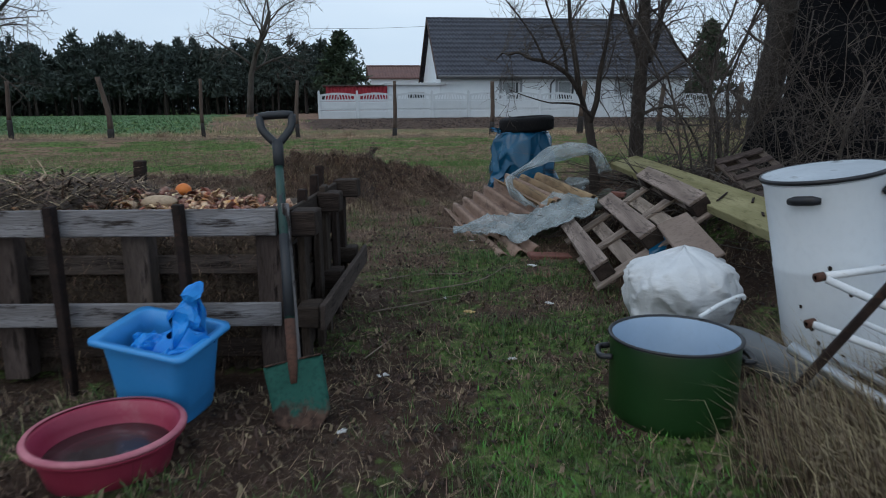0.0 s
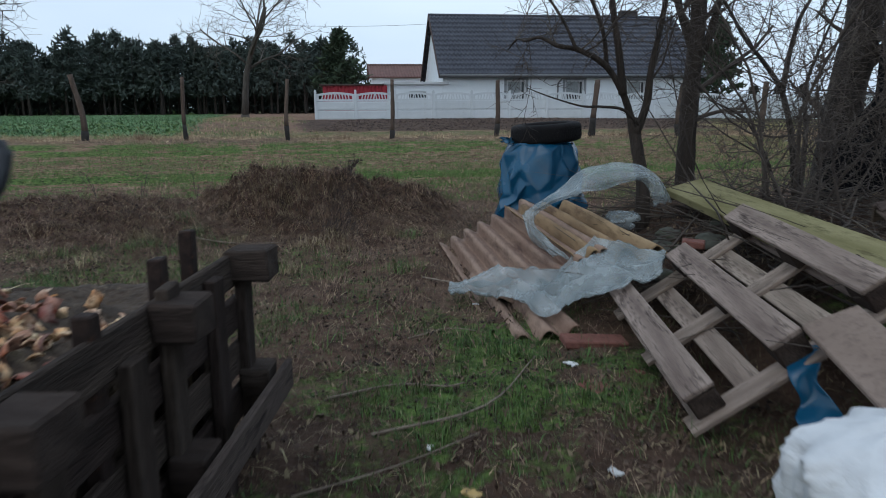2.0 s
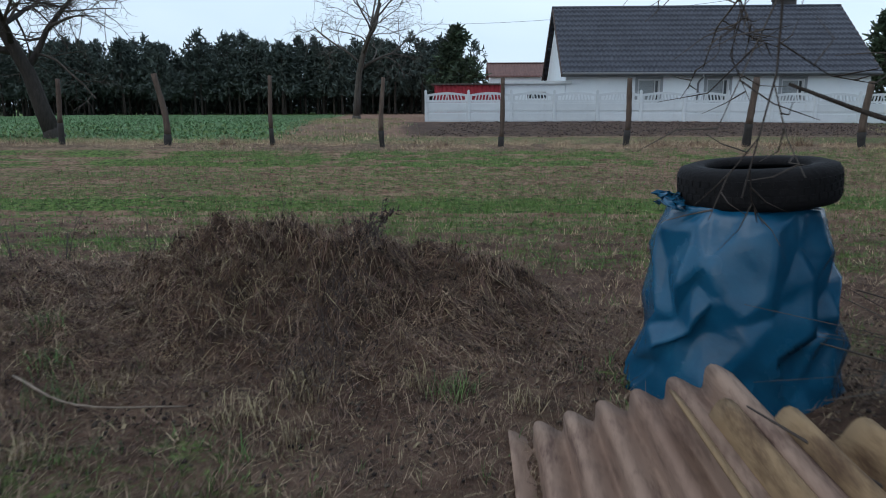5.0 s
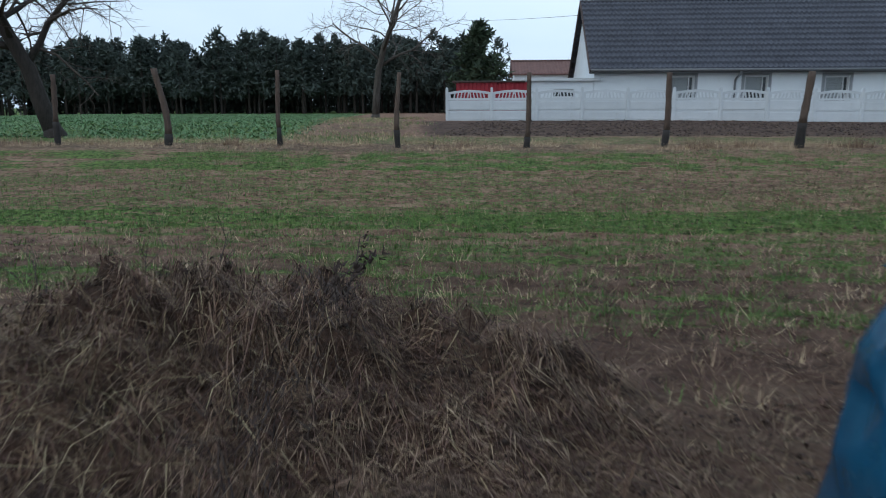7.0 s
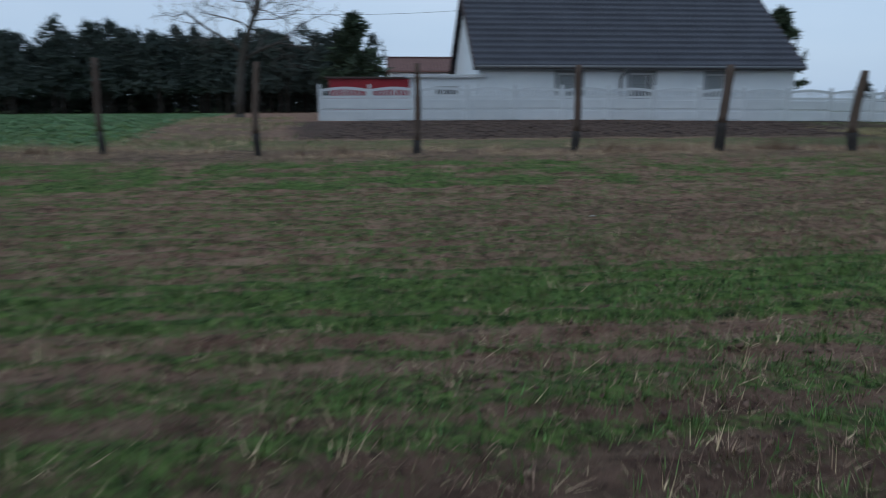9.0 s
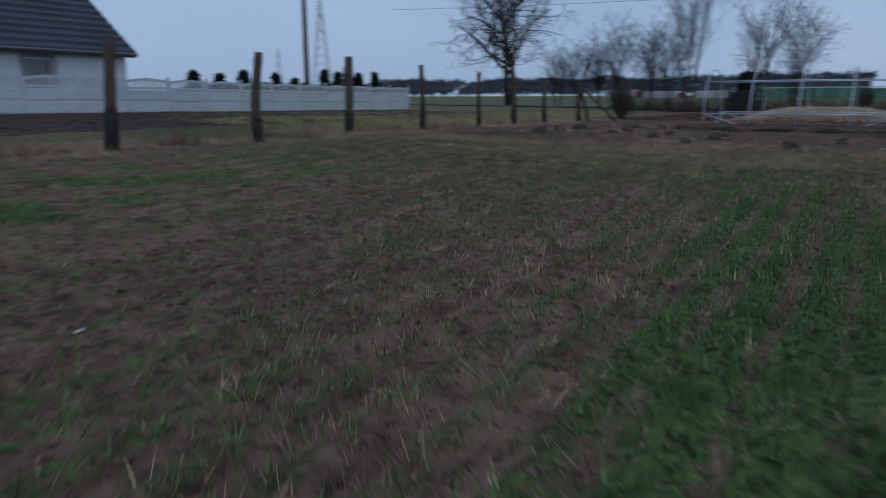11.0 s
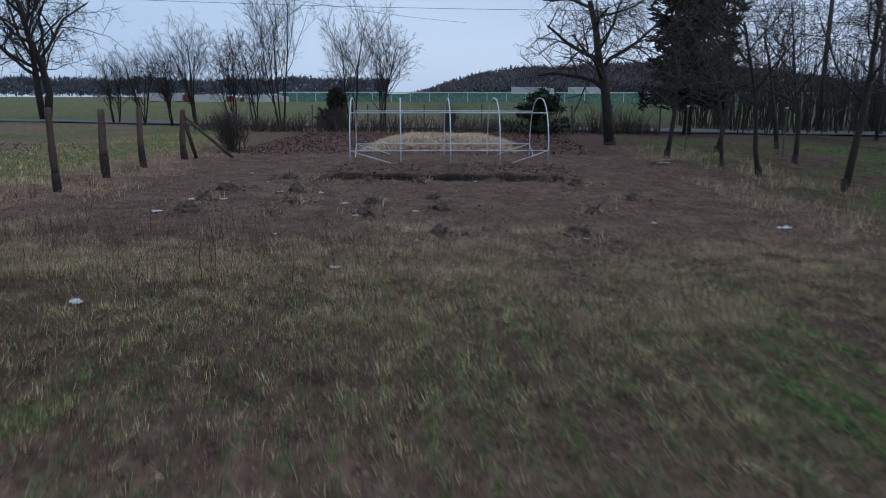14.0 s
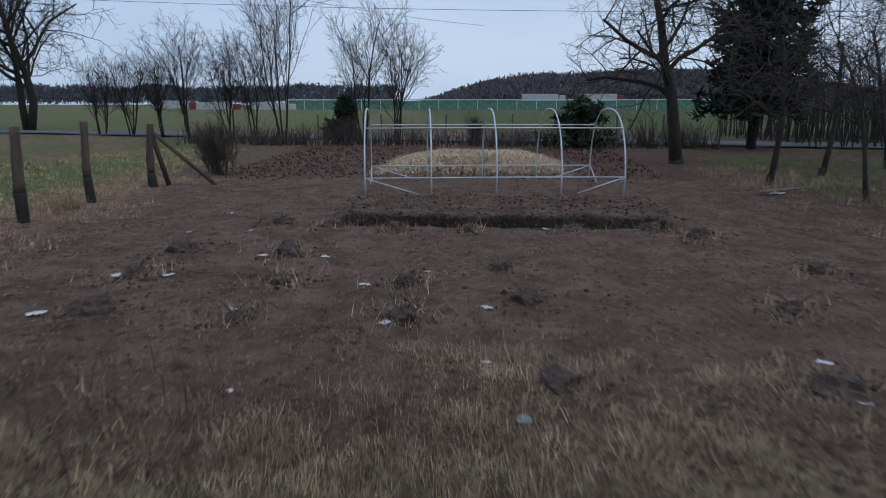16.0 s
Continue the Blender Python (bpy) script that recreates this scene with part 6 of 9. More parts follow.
plank((1.335, 3.95, 0.44), (1.30, 3.30, 0.345), 0.018, 0.18, board_brown, brown, "board_body", (-0.42, 0, 0.90))
blue_tarp = surface("blue_tarpaulin", (0.004, 0.050, 0.105), (0.010, 0.085, 0.165), 3, 0.20, bump=0.22, fine=20, spec=0.38, rough2=0.32, stain=(0.016, 0.105, 0.185), stain_at=(0.6, 0.8), speck=0.15)


def scrap_tarp(u, v):
    x, y, z = 1.22 + 0.08 * u, 3.98 - 0.30 * v, 0.28 - 0.26 * v + 0.05 * u
    c = crumple(x, y, z, 9, 0.07)
    return (x + c.x, y + c.y, max(0.01, z + c.z * 0.6))


ob = sheet("tarpaulin", scrap_tarp, 16, 22, blue_tarp, 0.002)
tagged(ob, "scrap of blue tarpaulin hanging under a pallet", "tarpaulin")

crate_o, cu, cv = Vector((1.755, 4.45, 0.72)), Vector((0.25, -0.02, 0.07)), Vector((0.11, -0.33, -0.17))
crate = thing("crate_panel", "small weathered slatted crate side on a heap", "crate", pose(1.9, 4.3, 0.4))
cn = cu.cross(cv).normalized()
cn = cn if cn.z > 0 else -cn
for k in range(5):
    t = k / 4
    plank(crate_o + cv * t, crate_o + cv * t + cu * 1.1, 0.012, 0.05, wood_brown, crate, "slat", cn)
for k in range(3):
    t = k / 2
    plank(crate_o + cu * (0.05 + t) - cn * 0.014, crate_o + cu * (0.05 + t) + cv * 1.05 - cn * 0.014, 0.014, 0.045, wood_brown, crate, "cross_slat", cn)
plank(crate_o - cn * 0.05 - cv * 0.05, crate_o + cu * 1.15 - cn * 0.05 - cv * 0.05, 0.09, 0.016, wood_brown, crate, "end_board", cn)

asb = surface("stained_corrugated_sheet", (0.175, 0.104, 0.074), (0.30, 0.206, 0.152), 3.2, 0.8, bump=0.4, fine=34, stretch=(1.0, 0.22, 1.0), stain=(0.080, 0.042, 0.032), stain_at=(0.54, 0.68))
asb2 = surface("yellowed_corrugated_sheet", (0.175, 0.105, 0.052), (0.290, 0.200, 0.110), 3.2, 0.8, bump=0.4, fine=34, stretch=(1.0, 0.22, 1.0), stain=(0.080, 0.044, 0.022), stain_at=(0.54, 0.68))


def corrugated(name, label, a, c, u_dir, length, pitch, amp, material, drop=0.0):
    a, c, u_dir = Vector(a), Vector(c), Vector(u_dir).normalized()
    w = c - a
    W = w.length
    nrm = w.cross(u_dir).normalized()
    nrm = nrm if nrm.z > 0 else -nrm

    def fn(u, v):
        s = u * W
        ph = 2 * math.pi * s / pitch
        return a + w * u + u_dir * (length * v) + nrm * (amp * math.cos(ph) + 0.006 * noise.noise((s * 3, v * 4, 1))) - Vector((0, 0, drop * math.sin(v * math.pi)))

    ob = sheet(name, fn, int(W / pitch * 14), 18, material, 0.007)
    return tagged(ob, label, "corrugated sheet", "roof sheets on the heap")


corrugated("corrugated_sheet", "pinkish corrugated roof sheet lying on a heap", (0.06, 7.30, 0.0), (0.72, 7.06, 0.40), (0.145, -0.985, -0.02), 1.72, 0.128, 0.034, asb)
corrugated("corrugated_sheet", "yellow-brown corrugated roof sheet on a heap", (0.54, 6.92, 0.34), (1.0, 6.60, 0.43), (0.155, -0.985, -0.03), 1.45, 0.165, 0.042, asb2)
corrugated("corrugated_sheet", "pinkish corrugated roof sheet end in the grass", (0.16, 6.3, -0.02), (0.55, 6.25, 0.06), (0.145, -0.985, 0.0), 1.30, 0.128, 0.024, asb)
brick_red = surface("old_red_brick", (0.125, 0.048, 0.036), (0.19, 0.082, 0.062), 9, 0.9, bump=0.5, fine=50)
for x, y, z, r, sx in ((0.80, 4.93, 0.02, 8, 0.30), (0.70, 4.42, 0.0, 40, 0.11), (1.35, 5.25, 0.42, 70, 0.13), (0.93, 4.6, -0.002, 20, 0.09)):
    ob = part("brick_shard", box(sx, 0.11, 0.035, 0.006, None, 0.006), brick_red, None, "", pose(x, y, z, 4, 3, r))
    tagged(ob, "broken flat piece of red brick or tile", "brick")

# tarp-wrapped barrel with a tyre on top
barrel = thing("wrapped_barrel", "barrel wrapped in blue tarpaulin, folds tied loosely", "barrel", pose(0.93, 7.93, gz(0.93, 7.93) - 0.03))


def tarp_mesh():
    """A wrapped sheet that falls into large uneven facets with softened creases."""
    rnd = random.Random(14)
    nu, nv = 23, 6
    vs, fs = [], []
    for k in range(nv + 1):
        h = k / nv
        for i in range(nu):
            a = 2 * math.pi * (i + 0.28 * k + rnd.uniform(-0.42, 0.42)) / nu
            hh = min(1.0, max(0.0, h + (rnd.uniform(-0.55, 0.55) / nv if 0 < k < nv else 0)))
            r = 0.432 - 0.118 * hh + rnd.uniform(-0.046, 0.040) * (1.15 - 0.6 * hh)
            if k == nv:
                r = 0.285 + rnd.uniform(-0.02, 0.012)
            vs.append((r * math.cos(a), r * math.sin(a), 0.015 + 0.80 * hh + (rnd.uniform(0.0, 0.06) if k == 0 else 0)))
    for k in range(nv):
        for i in range(nu):
            j = (i + 1) % nu
            a, c, d, e = k * nu + i, k * nu + j, (k + 1) * nu + j, (k + 1) * nu + i
            fs += ([(a, c, e), (c, d, e)] if rnd.random() < 0.5 else [(a, c, d), (a, d, e)])
    vs.append((0, 0, 0.835))
    fs += [(nv * nu + i, nv * nu + (i + 1) % nu, len(vs) - 1) for i in range(nu)]
    bm = bmesh.new()
    bv = [bm.verts.new(c) for c in vs]
    for f in fs:
        bm.faces.new([bv[q] for q in f])
    bmesh.ops.subdivide_edges(bm, edges=bm.edges[:], cuts=4, use_grid_fill=True)
    bmesh.ops.triangulate(bm, faces=[f for f in bm.faces if len(f.verts) > 4])
    for v in bm.verts:
        v.co += crumple(v.co.x, v.co.y, v.co.z, 8, 0.010) + crumple(v.co.z, v.co.x, v.co.y, 21, 0.004)
    return bm


tarp = part("tarpaulin", tarp_mesh(), blue_tarp, barrel, "glossy creased blue tarpaulin", None, True)
tarp.modifiers.new("thickness", "SOLIDIFY").thickness = 0.002
part("barrel_body", lathe([(0, 0), (0.25, 0), (0.25, 0.76), (0, 0.77)], 24), iron_dark, barrel)


def tuft_fn(u, v):
    c = crumple(u, v, 2, 5, 0.05)
    return (-0.25 - 0.10 * u + c.x, -0.16 + 0.10 * v + c.y, 0.80 + 0.05 * v + c.z * 0.6 + 0.02 * u)


sheet("tarpaulin_corner", tuft_fn, 8, 8, blue_tarp, 0.002, barrel)
tyre_rubber = surface("dusty_black_rubber", (0.006, 0.006, 0.007), (0.013, 0.012, 0.013), 7, 0.8, bump=0.4, fine=60, spec=0.2)
tyre = thing("tyre", "worn black car tyre lying flat on a barrel", "tyre", Matrix.Translation((0.97, 7.93, 0.880)) @ pose(0, 0, 0, 1, -4, 0))
part("tyre_carcass", lathe([(0.19, -0.05), (0.20, -0.075), (0.25, -0.082), (0.29, -0.07), (0.302, -0.05), (0.302, 0.05), (0.29, 0.07), (0.25, 0.082), (0.20, 0.075), (0.19, 0.05), (0.20, 0.045), (0.265, 0.03), (0.265, -0.03), (0.20, -0.045), (0.19, -0.05)], 48), tyre_rubber, tyre, "", None, True)
bm = bmesh.new()
for k in range(44):
    for row in (-0.028, 0.0, 0.028):
        a = 2 * math.pi * (k + (0.5 if row == 0 else 0)) / 44
        box(0.030, 0.008, 0.022, 0, pose(0.300 * math.cos(a), 0.300 * math.sin(a), row, 0, 0, math.degrees(a) + 90), 0, bm)
part("tread", bm, tyre_rubber, tyre, "worn tread blocks")

# greyish plastic foil
foil = bpy.data.materials.new("milky_plastic_foil")
foil.use_nodes = True
fb = foil.node_tree.nodes["Principled BSDF"]
fc = mix_rgb(foil.node_tree, (0.18, 0.22, 0.23), (0.43, 0.48, 0.49), ramp(foil.node_tree, noise_fac(foil.node_tree, 5.0, 5), 0.35, 0.65))
foil.node_tree.links.new(fc, fb.inputs["Base Color"])
fb.inputs["Roughness"].default_value = 0.28
fb.inputs["Alpha"].default_value = 0.42
fbump = foil.node_tree.nodes.new("ShaderNodeBump")
fbump.inputs["Strength"].default_value, fbump.inputs["Distance"].default_value = 0.55, 0.02
fvor = foil.node_tree.nodes.new("ShaderNodeTexVoronoi")
fvor.feature = "DISTANCE_TO_EDGE"
fvor.inputs["Scale"].default_value = 9.0
ftc = foil.node_tree.nodes.new("ShaderNodeTexCoord")
fwarp = mix_rgb(foil.node_tree, (0, 0, 0), (0.35, 0.35, 0.35), noise_fac(foil.node_tree, 5.0, 4))
fadd = foil.node_tree.nodes.new("ShaderNodeVectorMath")
foil.node_tree.links.new(ftc.outputs["Object"], fadd.inputs[0])
foil.node_tree.links.new(fwarp, fadd.inputs[1])
foil.node_tree.links.new(fadd.outputs[0], fvor.inputs["Vector"])
fmix = foil.node_tree.nodes.new("ShaderNodeMath")
foil.node_tree.links.new(fvor.outputs["Distance"], fmix.inputs[0])
foil.node_tree.links.new(noise_fac(foil.node_tree, 20.0, 5), fmix.inputs[1])
foil.node_tree.links.new(fmix.outputs[0], fbump.inputs["Height"])
foil.node_tree.links.new(fbump.outputs[0], fb.inputs["Normal"])
foil_top = smooth_line([(1.50, 6.08, 0.52), (1.41, 6.05, 0.64), (1.26, 6.05, 0.745), (0.975, 6.0, 0.725), (0.78, 5.95, 0.63), (0.615, 5.9, 0.51), (0.54, 5.8, 0.45), (0.57, 5.7, 0.38), (0.67, 5.6, 0.30)], 8)
foil_low = smooth_line([(1.36, 5.98, 0.50), (1.31, 5.95, 0.60), (1.21, 5.90, 0.65), (0.955, 5.85, 0.60), (0.815, 5.82, 0.57), (0.65, 5.8, 0.49), (0.61, 5.7, 0.44), (0.65, 5.6, 0.375), (0.75, 5.48, 0.29)], 8)


def foil_strip(u, v):
    k = u * (len(foil_top) - 1)
    i = min(int(k), len(foil_top) - 2)
    a, c = foil_top[i].lerp(foil_top[i + 1], k - i), foil_low[i].lerp(foil_low[i + 1], k - i)
    p = a.lerp(c, v)
    q = crumple(p.x, p.y, p.z, 7, 0.025)
    return p + q + Vector((0, -0.03 * math.sin(v * math.pi) - 0.016 * abs(math.sin(v * 8 + u * 9 + noise.noise((u * 9, v, 2)))), 0.022 * abs(math.sin(v * 6 - u * 5 + 1.5 * noise.noise((u * 7, v * 2, 6))))))


ob = sheet("plastic_foil", foil_strip, 96, 14, foil, 0.001)
tagged(ob, "torn strip of milky plastic foil arched over sheets", "plastic foil")
patch_top = smooth_line([(0.09, 5.76, 0.10), (0.36, 5.72, 0.17), (0.52, 5.60, 0.19), (0.72, 5.46, 0.25), (0.90, 5.48, 0.37), (1.07, 5.27, 0.40), (1.17, 5.13, 0.40)], 8)
patch_low = smooth_line([(0.13, 5.58, 0.08), (0.35, 5.46, 0.09), (0.47, 5.30, 0.10), (0.60, 5.12, 0.08), (0.72, 5.16, 0.15), (0.93, 5.03, 0.22), (1.12, 5.02, 0.33)], 8)


def foil_patch(u, v):
    k = u * (len(patch_top) - 1)
    i = min(int(k), len(patch_top) - 2)
    a, c = patch_top[i].lerp(patch_top[i + 1], k - i), patch_low[i].lerp(patch_low[i + 1], k - i)
    p = a.lerp(c, v)
    q = crumple(p.x, p.y, p.z, 6, 0.03)
    w = 0.05 * noise.noise((p.x * 3, p.y * 3, 7))
    s1 = v * 7 + u * 4 + 2.5 * noise.noise((u * 4, v * 2, 1))
    s2 = v * 5 - u * 11 + 2.0 * noise.noise((u * 5, v * 3, 9))
    p = p + Vector((0, 0, 0.030 * (abs(math.sin(s1)) - 0.6) + 0.022 * (abs(math.sin(s2)) - 0.6)))
    p = p + Vector((q.x + w, q.y - 0.5 * w, 0.6 * abs(q.z) + 0.030 * max(0.0, ridged(p.x * 5 + p.y * 3, p.y * 2 - p.x, 2)) ** 3 + 0.016 * max(0.0, ridged(p.x * 13, p.y * 9 + p.x * 5, 5)) ** 3 - 0.015))
    p.z = max(p.z, 0.025)
    return p


ob = sheet("plastic_foil", foil_patch, 110, 44, foil, 0.001)
tagged(ob, "crumpled milky plastic foil draped over corrugated sheets", "plastic foil")
ob = lump("plastic_wad", "small crumpled pale blue plastic wad", "plastic", (1.20, 6.05, 0.42), (0.10, 0.07, 0.05), foil, 14, 0.7)

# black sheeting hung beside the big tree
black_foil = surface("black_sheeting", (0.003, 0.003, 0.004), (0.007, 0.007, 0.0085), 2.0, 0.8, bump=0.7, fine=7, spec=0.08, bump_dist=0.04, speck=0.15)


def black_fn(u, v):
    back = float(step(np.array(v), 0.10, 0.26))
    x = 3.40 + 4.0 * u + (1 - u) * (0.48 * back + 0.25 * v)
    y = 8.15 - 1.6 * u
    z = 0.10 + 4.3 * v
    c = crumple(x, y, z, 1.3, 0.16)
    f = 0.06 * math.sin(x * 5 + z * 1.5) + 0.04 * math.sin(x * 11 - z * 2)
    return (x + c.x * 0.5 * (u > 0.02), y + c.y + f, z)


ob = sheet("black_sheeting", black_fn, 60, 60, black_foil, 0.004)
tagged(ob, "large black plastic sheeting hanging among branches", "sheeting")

# sticks and brush on the bank
brush = Tubes()
rnd = random.Random(77)
for k in range(1100):
    x, y = rnd.uniform(1.0, 3.6), rnd.uniform(3.6, 7.6)
    if bank(np.array([x]), np.array([y]))[0] < 0.12:
        continue
    z = gz(x, y) + rnd.uniform(0.0, 0.10)
    a, tilt, L = rnd.uniform(0, 6.28), rnd.gauss(0.05, 0.22), rnd.uniform(0.2, 0.9)
    d = Vector((math.cos(a) * math.cos(tilt), math.sin(a) * math.cos(tilt), math.sin(tilt)))
    p = Vector((x, y, z))
    mid = p + d * L * 0.5 + Vector((rnd.gauss(0, 0.04), rnd.gauss(0, 0.04), rnd.gauss(0, 0.03)))
    r = rnd.choice((0.002, 0.003, 0.004, 0.007))
    brush.add([p, mid, p + d * L], [r, r * 0.8, r * 0.4], 4, False)
ob = mesh_ob("brushwood", brush.mesh("brushwood"), twig_mat, smooth=True)
tagged(ob, "loose dead sticks and brush on an earth bank", "brushwood", kind="stuff")
stone_mat = surface("mossy_rubble_stone", (0.055, 0.058, 0.046), (0.10, 0.10, 0.085), 6, 0.9, bump=0.6, fine=30, stain=(0.06, 0.075, 0.035), stain_at=(0.5, 0.7))
for n, (x, y, s) in enumerate(((1.35, 5.75, 0.12), (1.55, 5.55, 0.10), (1.45, 5.95, 0.09), (1.75, 5.75, 0.11), (1.28, 5.45, 0.07))):
    lump("rubble_stone", "mossy grey chunk of rubble on an earth bank", "stone", (x, y, gz(x, y) + s * 0.25), (s, s * 0.8, s * 0.5), stone_mat, n * 3 + 1, 0.35, turn=n * 50)
pale_stick = surface("pale_dry_stick", (0.13, 0.10, 0.078), (0.24, 0.19, 0.15), 8, 0.85, bump=0.2, fine=60)
for n, (pts, r) in enumerate((([(-0.35, 4.30, 0.015), (-0.10, 4.42, 0.02), (0.10, 4.38, 0.03), (0.18, 4.44, 0.02)], 0.006), ([(-0.15, 4.00, 0.015), (0.25, 4.20, 0.03), (0.5, 4.75, 0.015)], 0.006), ([(-0.05, 6.2, 0.02), (0.2, 6.0, 0.03), (0.45, 6.1, 0.02)], 0.006), ([(-2.0, 7.3, 0.10), (-1.6, 7.15, 0.07), (-1.2, 7.25, 0.05)], 0.006), ([(-0.34, 3.62, 0.012), (-0.05, 3.78, 0.02), (0.22, 4.02, 0.012)], 0.004), ([(-0.30, 2.92, 0.012), (-0.24, 3.06, 0.018), (-0.20, 3.18, 0.012)], 0.004), ([(-0.08, 5.0, 0.015), (0.12, 5.12, 0.025), (0.30, 5.08, 0.015)], 0.004))):
    ob = pipe("stick", pts, r, pale_stick, None, "", 6, 5, r * 0.5)
    tagged(ob, "thin dry stick lying on the ground", "stick")

# ---- the tunnel frame and what lies beyond ----
alu = surface("galvanised_tube", (0.52, 0.56, 0.62), (0.64, 0.68, 0.74), 6, 0.35, metal=0.5, bump=0.05, fine=60, speck=0.15)
tunnel = thing("tunnel_frame", "bare galvanised hoop frame of a polytunnel", "greenhouse frame", pose(25.2, 18.95, 0, 0, 0, 7.0))
HY = (2.85, 1.42, 0.0, -1.42, -2.82)


def tube_part(name, pts, r, label=""):
    return mesh_ob(name, Tubes().add(pts, [r] * len(pts), 8).mesh(name), alu, tunnel, label, smooth=True)


def hoop_pts(y):
    out = [(-1.5, y, -0.1)]
    for k in range(25):
        a = math.pi * k / 24
        x = -1.5 * math.cos(a)
        c = abs(math.cos(a))
        z = 0.35 + 1.48 * max(0.0, 1 - c ** 2.7) ** (1 / 1.9)
        out.append((x, y, z))
    out.append((1.5, y, -0.1))
    return out


for y in HY:
    tube_part("hoop", hoop_pts(y), 0.017)
for x, z in ((-1.5, 0.37), (1.5, 0.37), (-1.22, 1.42), (1.22, 1.42)):
    tube_part("rail", [(x, HY[0], z), (x, 0, z + 0.01), (x, HY[-1], z)], 0.015)
for y0, y1 in ((HY[0], HY[0] - 1.15), (HY[-1], HY[-1] + 1.05)):
    tube_part("brace", [(-1.5, y0, 0.37), (-1.52, y1, 0.02)], 0.013)
    tube_part("brace", [(1.5, y0, 0.37), (1.52, y1, 0.02)], 0.013)
    tube_part("end_brace", [(-1.5, y0, 0.37), (-0.75, y0, 0.0)], 0.012)
    tube_part("end_brace", [(1.5, y0, 0.37), (0.75, y0, 0.0)], 0.012)

# road behind the plot
asphalt = surface("worn_asphalt", (0.085, 0.09, 0.10), (0.12, 0.125, 0.135), 0.8, 0.85, bump=0.2, fine=20)


def road_fn(u, v):
    y = -60 + 200 * u
    x = 42.5 + 0.24 * (y - 12) + 4.0 * v
    return (x, y, gz(x, y) + 0.05)


road = sheet("road", road_fn, 120, 4, asphalt, 0.04)
tagged(road, "narrow grey asphalt road across the fields", "road", kind="structure")
verge_post = surface("greenish_fence_stake", (0.07, 0.08, 0.065), (0.11, 0.115, 0.095), 4, 0.8, bump=0.3)
for n, y in enumerate((9.0, 11.4, 13.4, 14.0, 18.0, 21.0, 24.0, 27.0)):
    x = 40.2 + 0.05 * (y - 12)
    ob = thing("fence_stake", "thin greenish stake of a wire fence", "fence post", pose(x, y, gz(x, y)), "far wire fence")
    part("stake_shaft", box(0.07, 0.07, 1.5, 0.01), verge_post, ob, "", pose(0, 0, 0.7))
    part("stake_cap", box(0.085, 0.085, 0.03, 0.006), verge_post, ob, "", pose(0, 0, 1.46))
for n, (x, y) in enumerate(((29.5, 10.6), (27.0, 8.2))):
    ob = thing("fence_stake", "thin greenish stake with a pale cap", "fence post", pose(x, y, gz(x, y)), "orchard stakes")
    part("stake_shaft", box(0.05, 0.05, 1.6, 0.008), verge_post, ob, "", pose(0, 0, 0.75))
    part("stake_cap", box(0.08, 0.08, 0.04, 0.008), frame_white, ob, "pale cap", pose(0, 0, 1.56))

# motorway screen, lorries
screen_green = surface("green_noise_screen", (0.045, 0.15, 0.085), (0.07, 0.20, 0.115), 0.05, 0.5, bump=0.05, stain=(0.16, 0.22, 0.22), stain_at=(0.5, 0.58), speck=0.15)
screen_rail = surface("pale_screen_rail", (0.42, 0.50, 0.50), (0.52, 0.60, 0.60), 0.2, 0.5, bump=0.05, speck=0.15)
screen = thing("noise_screen", "long green motorway noise screen with a pale top rail", "noise barrier", pose(262, 0, 0, 0, 0, 90), kind="structure")
for k in range(34):
    x = -140 + 7.0 * k
    part("screen_panel", box(6.9, 0.2, 3.0, 0.02), screen_green, screen, "", pose(x, 0, 1.5))
    part("screen_post", box(0.25, 0.3, 3.4, 0.02), screen_rail, screen, "", pose(x + 3.5, 0, 1.7))
part("top_rail", box(238, 0.3, 0.4, 0.02), screen_rail, screen, "pale top rail", pose(-25, 0, 3.4))
lorry_white = surface("white_lorry_body", (0.38, 0.38, 0.39), (0.46, 0.46, 0.47), 0.4, 0.5, bump=0.05, speck=0.15)
lorry_red = surface("red_lorry_body", (0.16, 0.022, 0.03), (0.21, 0.035, 0.045), 0.4, 0.5, bump=0.05, speck=0.15)
bank_m = surface("grass_embankment", (0.04, 0.075, 0.025), (0.06, 0.095, 0.035), 0.1, 0.9, bump=0.2)
ob = part("embankment", box(12, 260, 2.2, 0.5), bank_m, None, "", pose(270, -20, 0.5))
tagged(ob, "grassy motorway embankment", "embankment", kind="structure")
for n, (y, body, z0) in enumerate(((134, lorry_white, -0.8), (118, lorry_white, -1.4), (98, lorry_white, -1.4), (-19, lorry_white, 1.6), (2, lorry_white, 1.6))):
    lo = thing("lorry", "far articulated lorry on a motorway", "lorry", pose(255 if n < 3 else 269, y, z0, 0, 0, 90), "lorries on the motorway")
    part("trailer", box(13, 2.5, 2.8, 0.08), body, lo, "", pose(0, 0, 2.5))
    part("cab", box(2.2, 2.4, 2.8, 0.25), lorry_red if n in (0, 1, 3) else lorry_white, lo, "", pose(-8.0, 0, 2.0))
    for wx in (-8.2, -5.0, 3.5, 4.8):
        part("wheel", lathe([(0, -1.2), (0.5, -1.2), (0.5, 1.2), (0, 1.2)], 14), tyre_rubber, lo, "", pose(wx, 0, 0.5, 90))


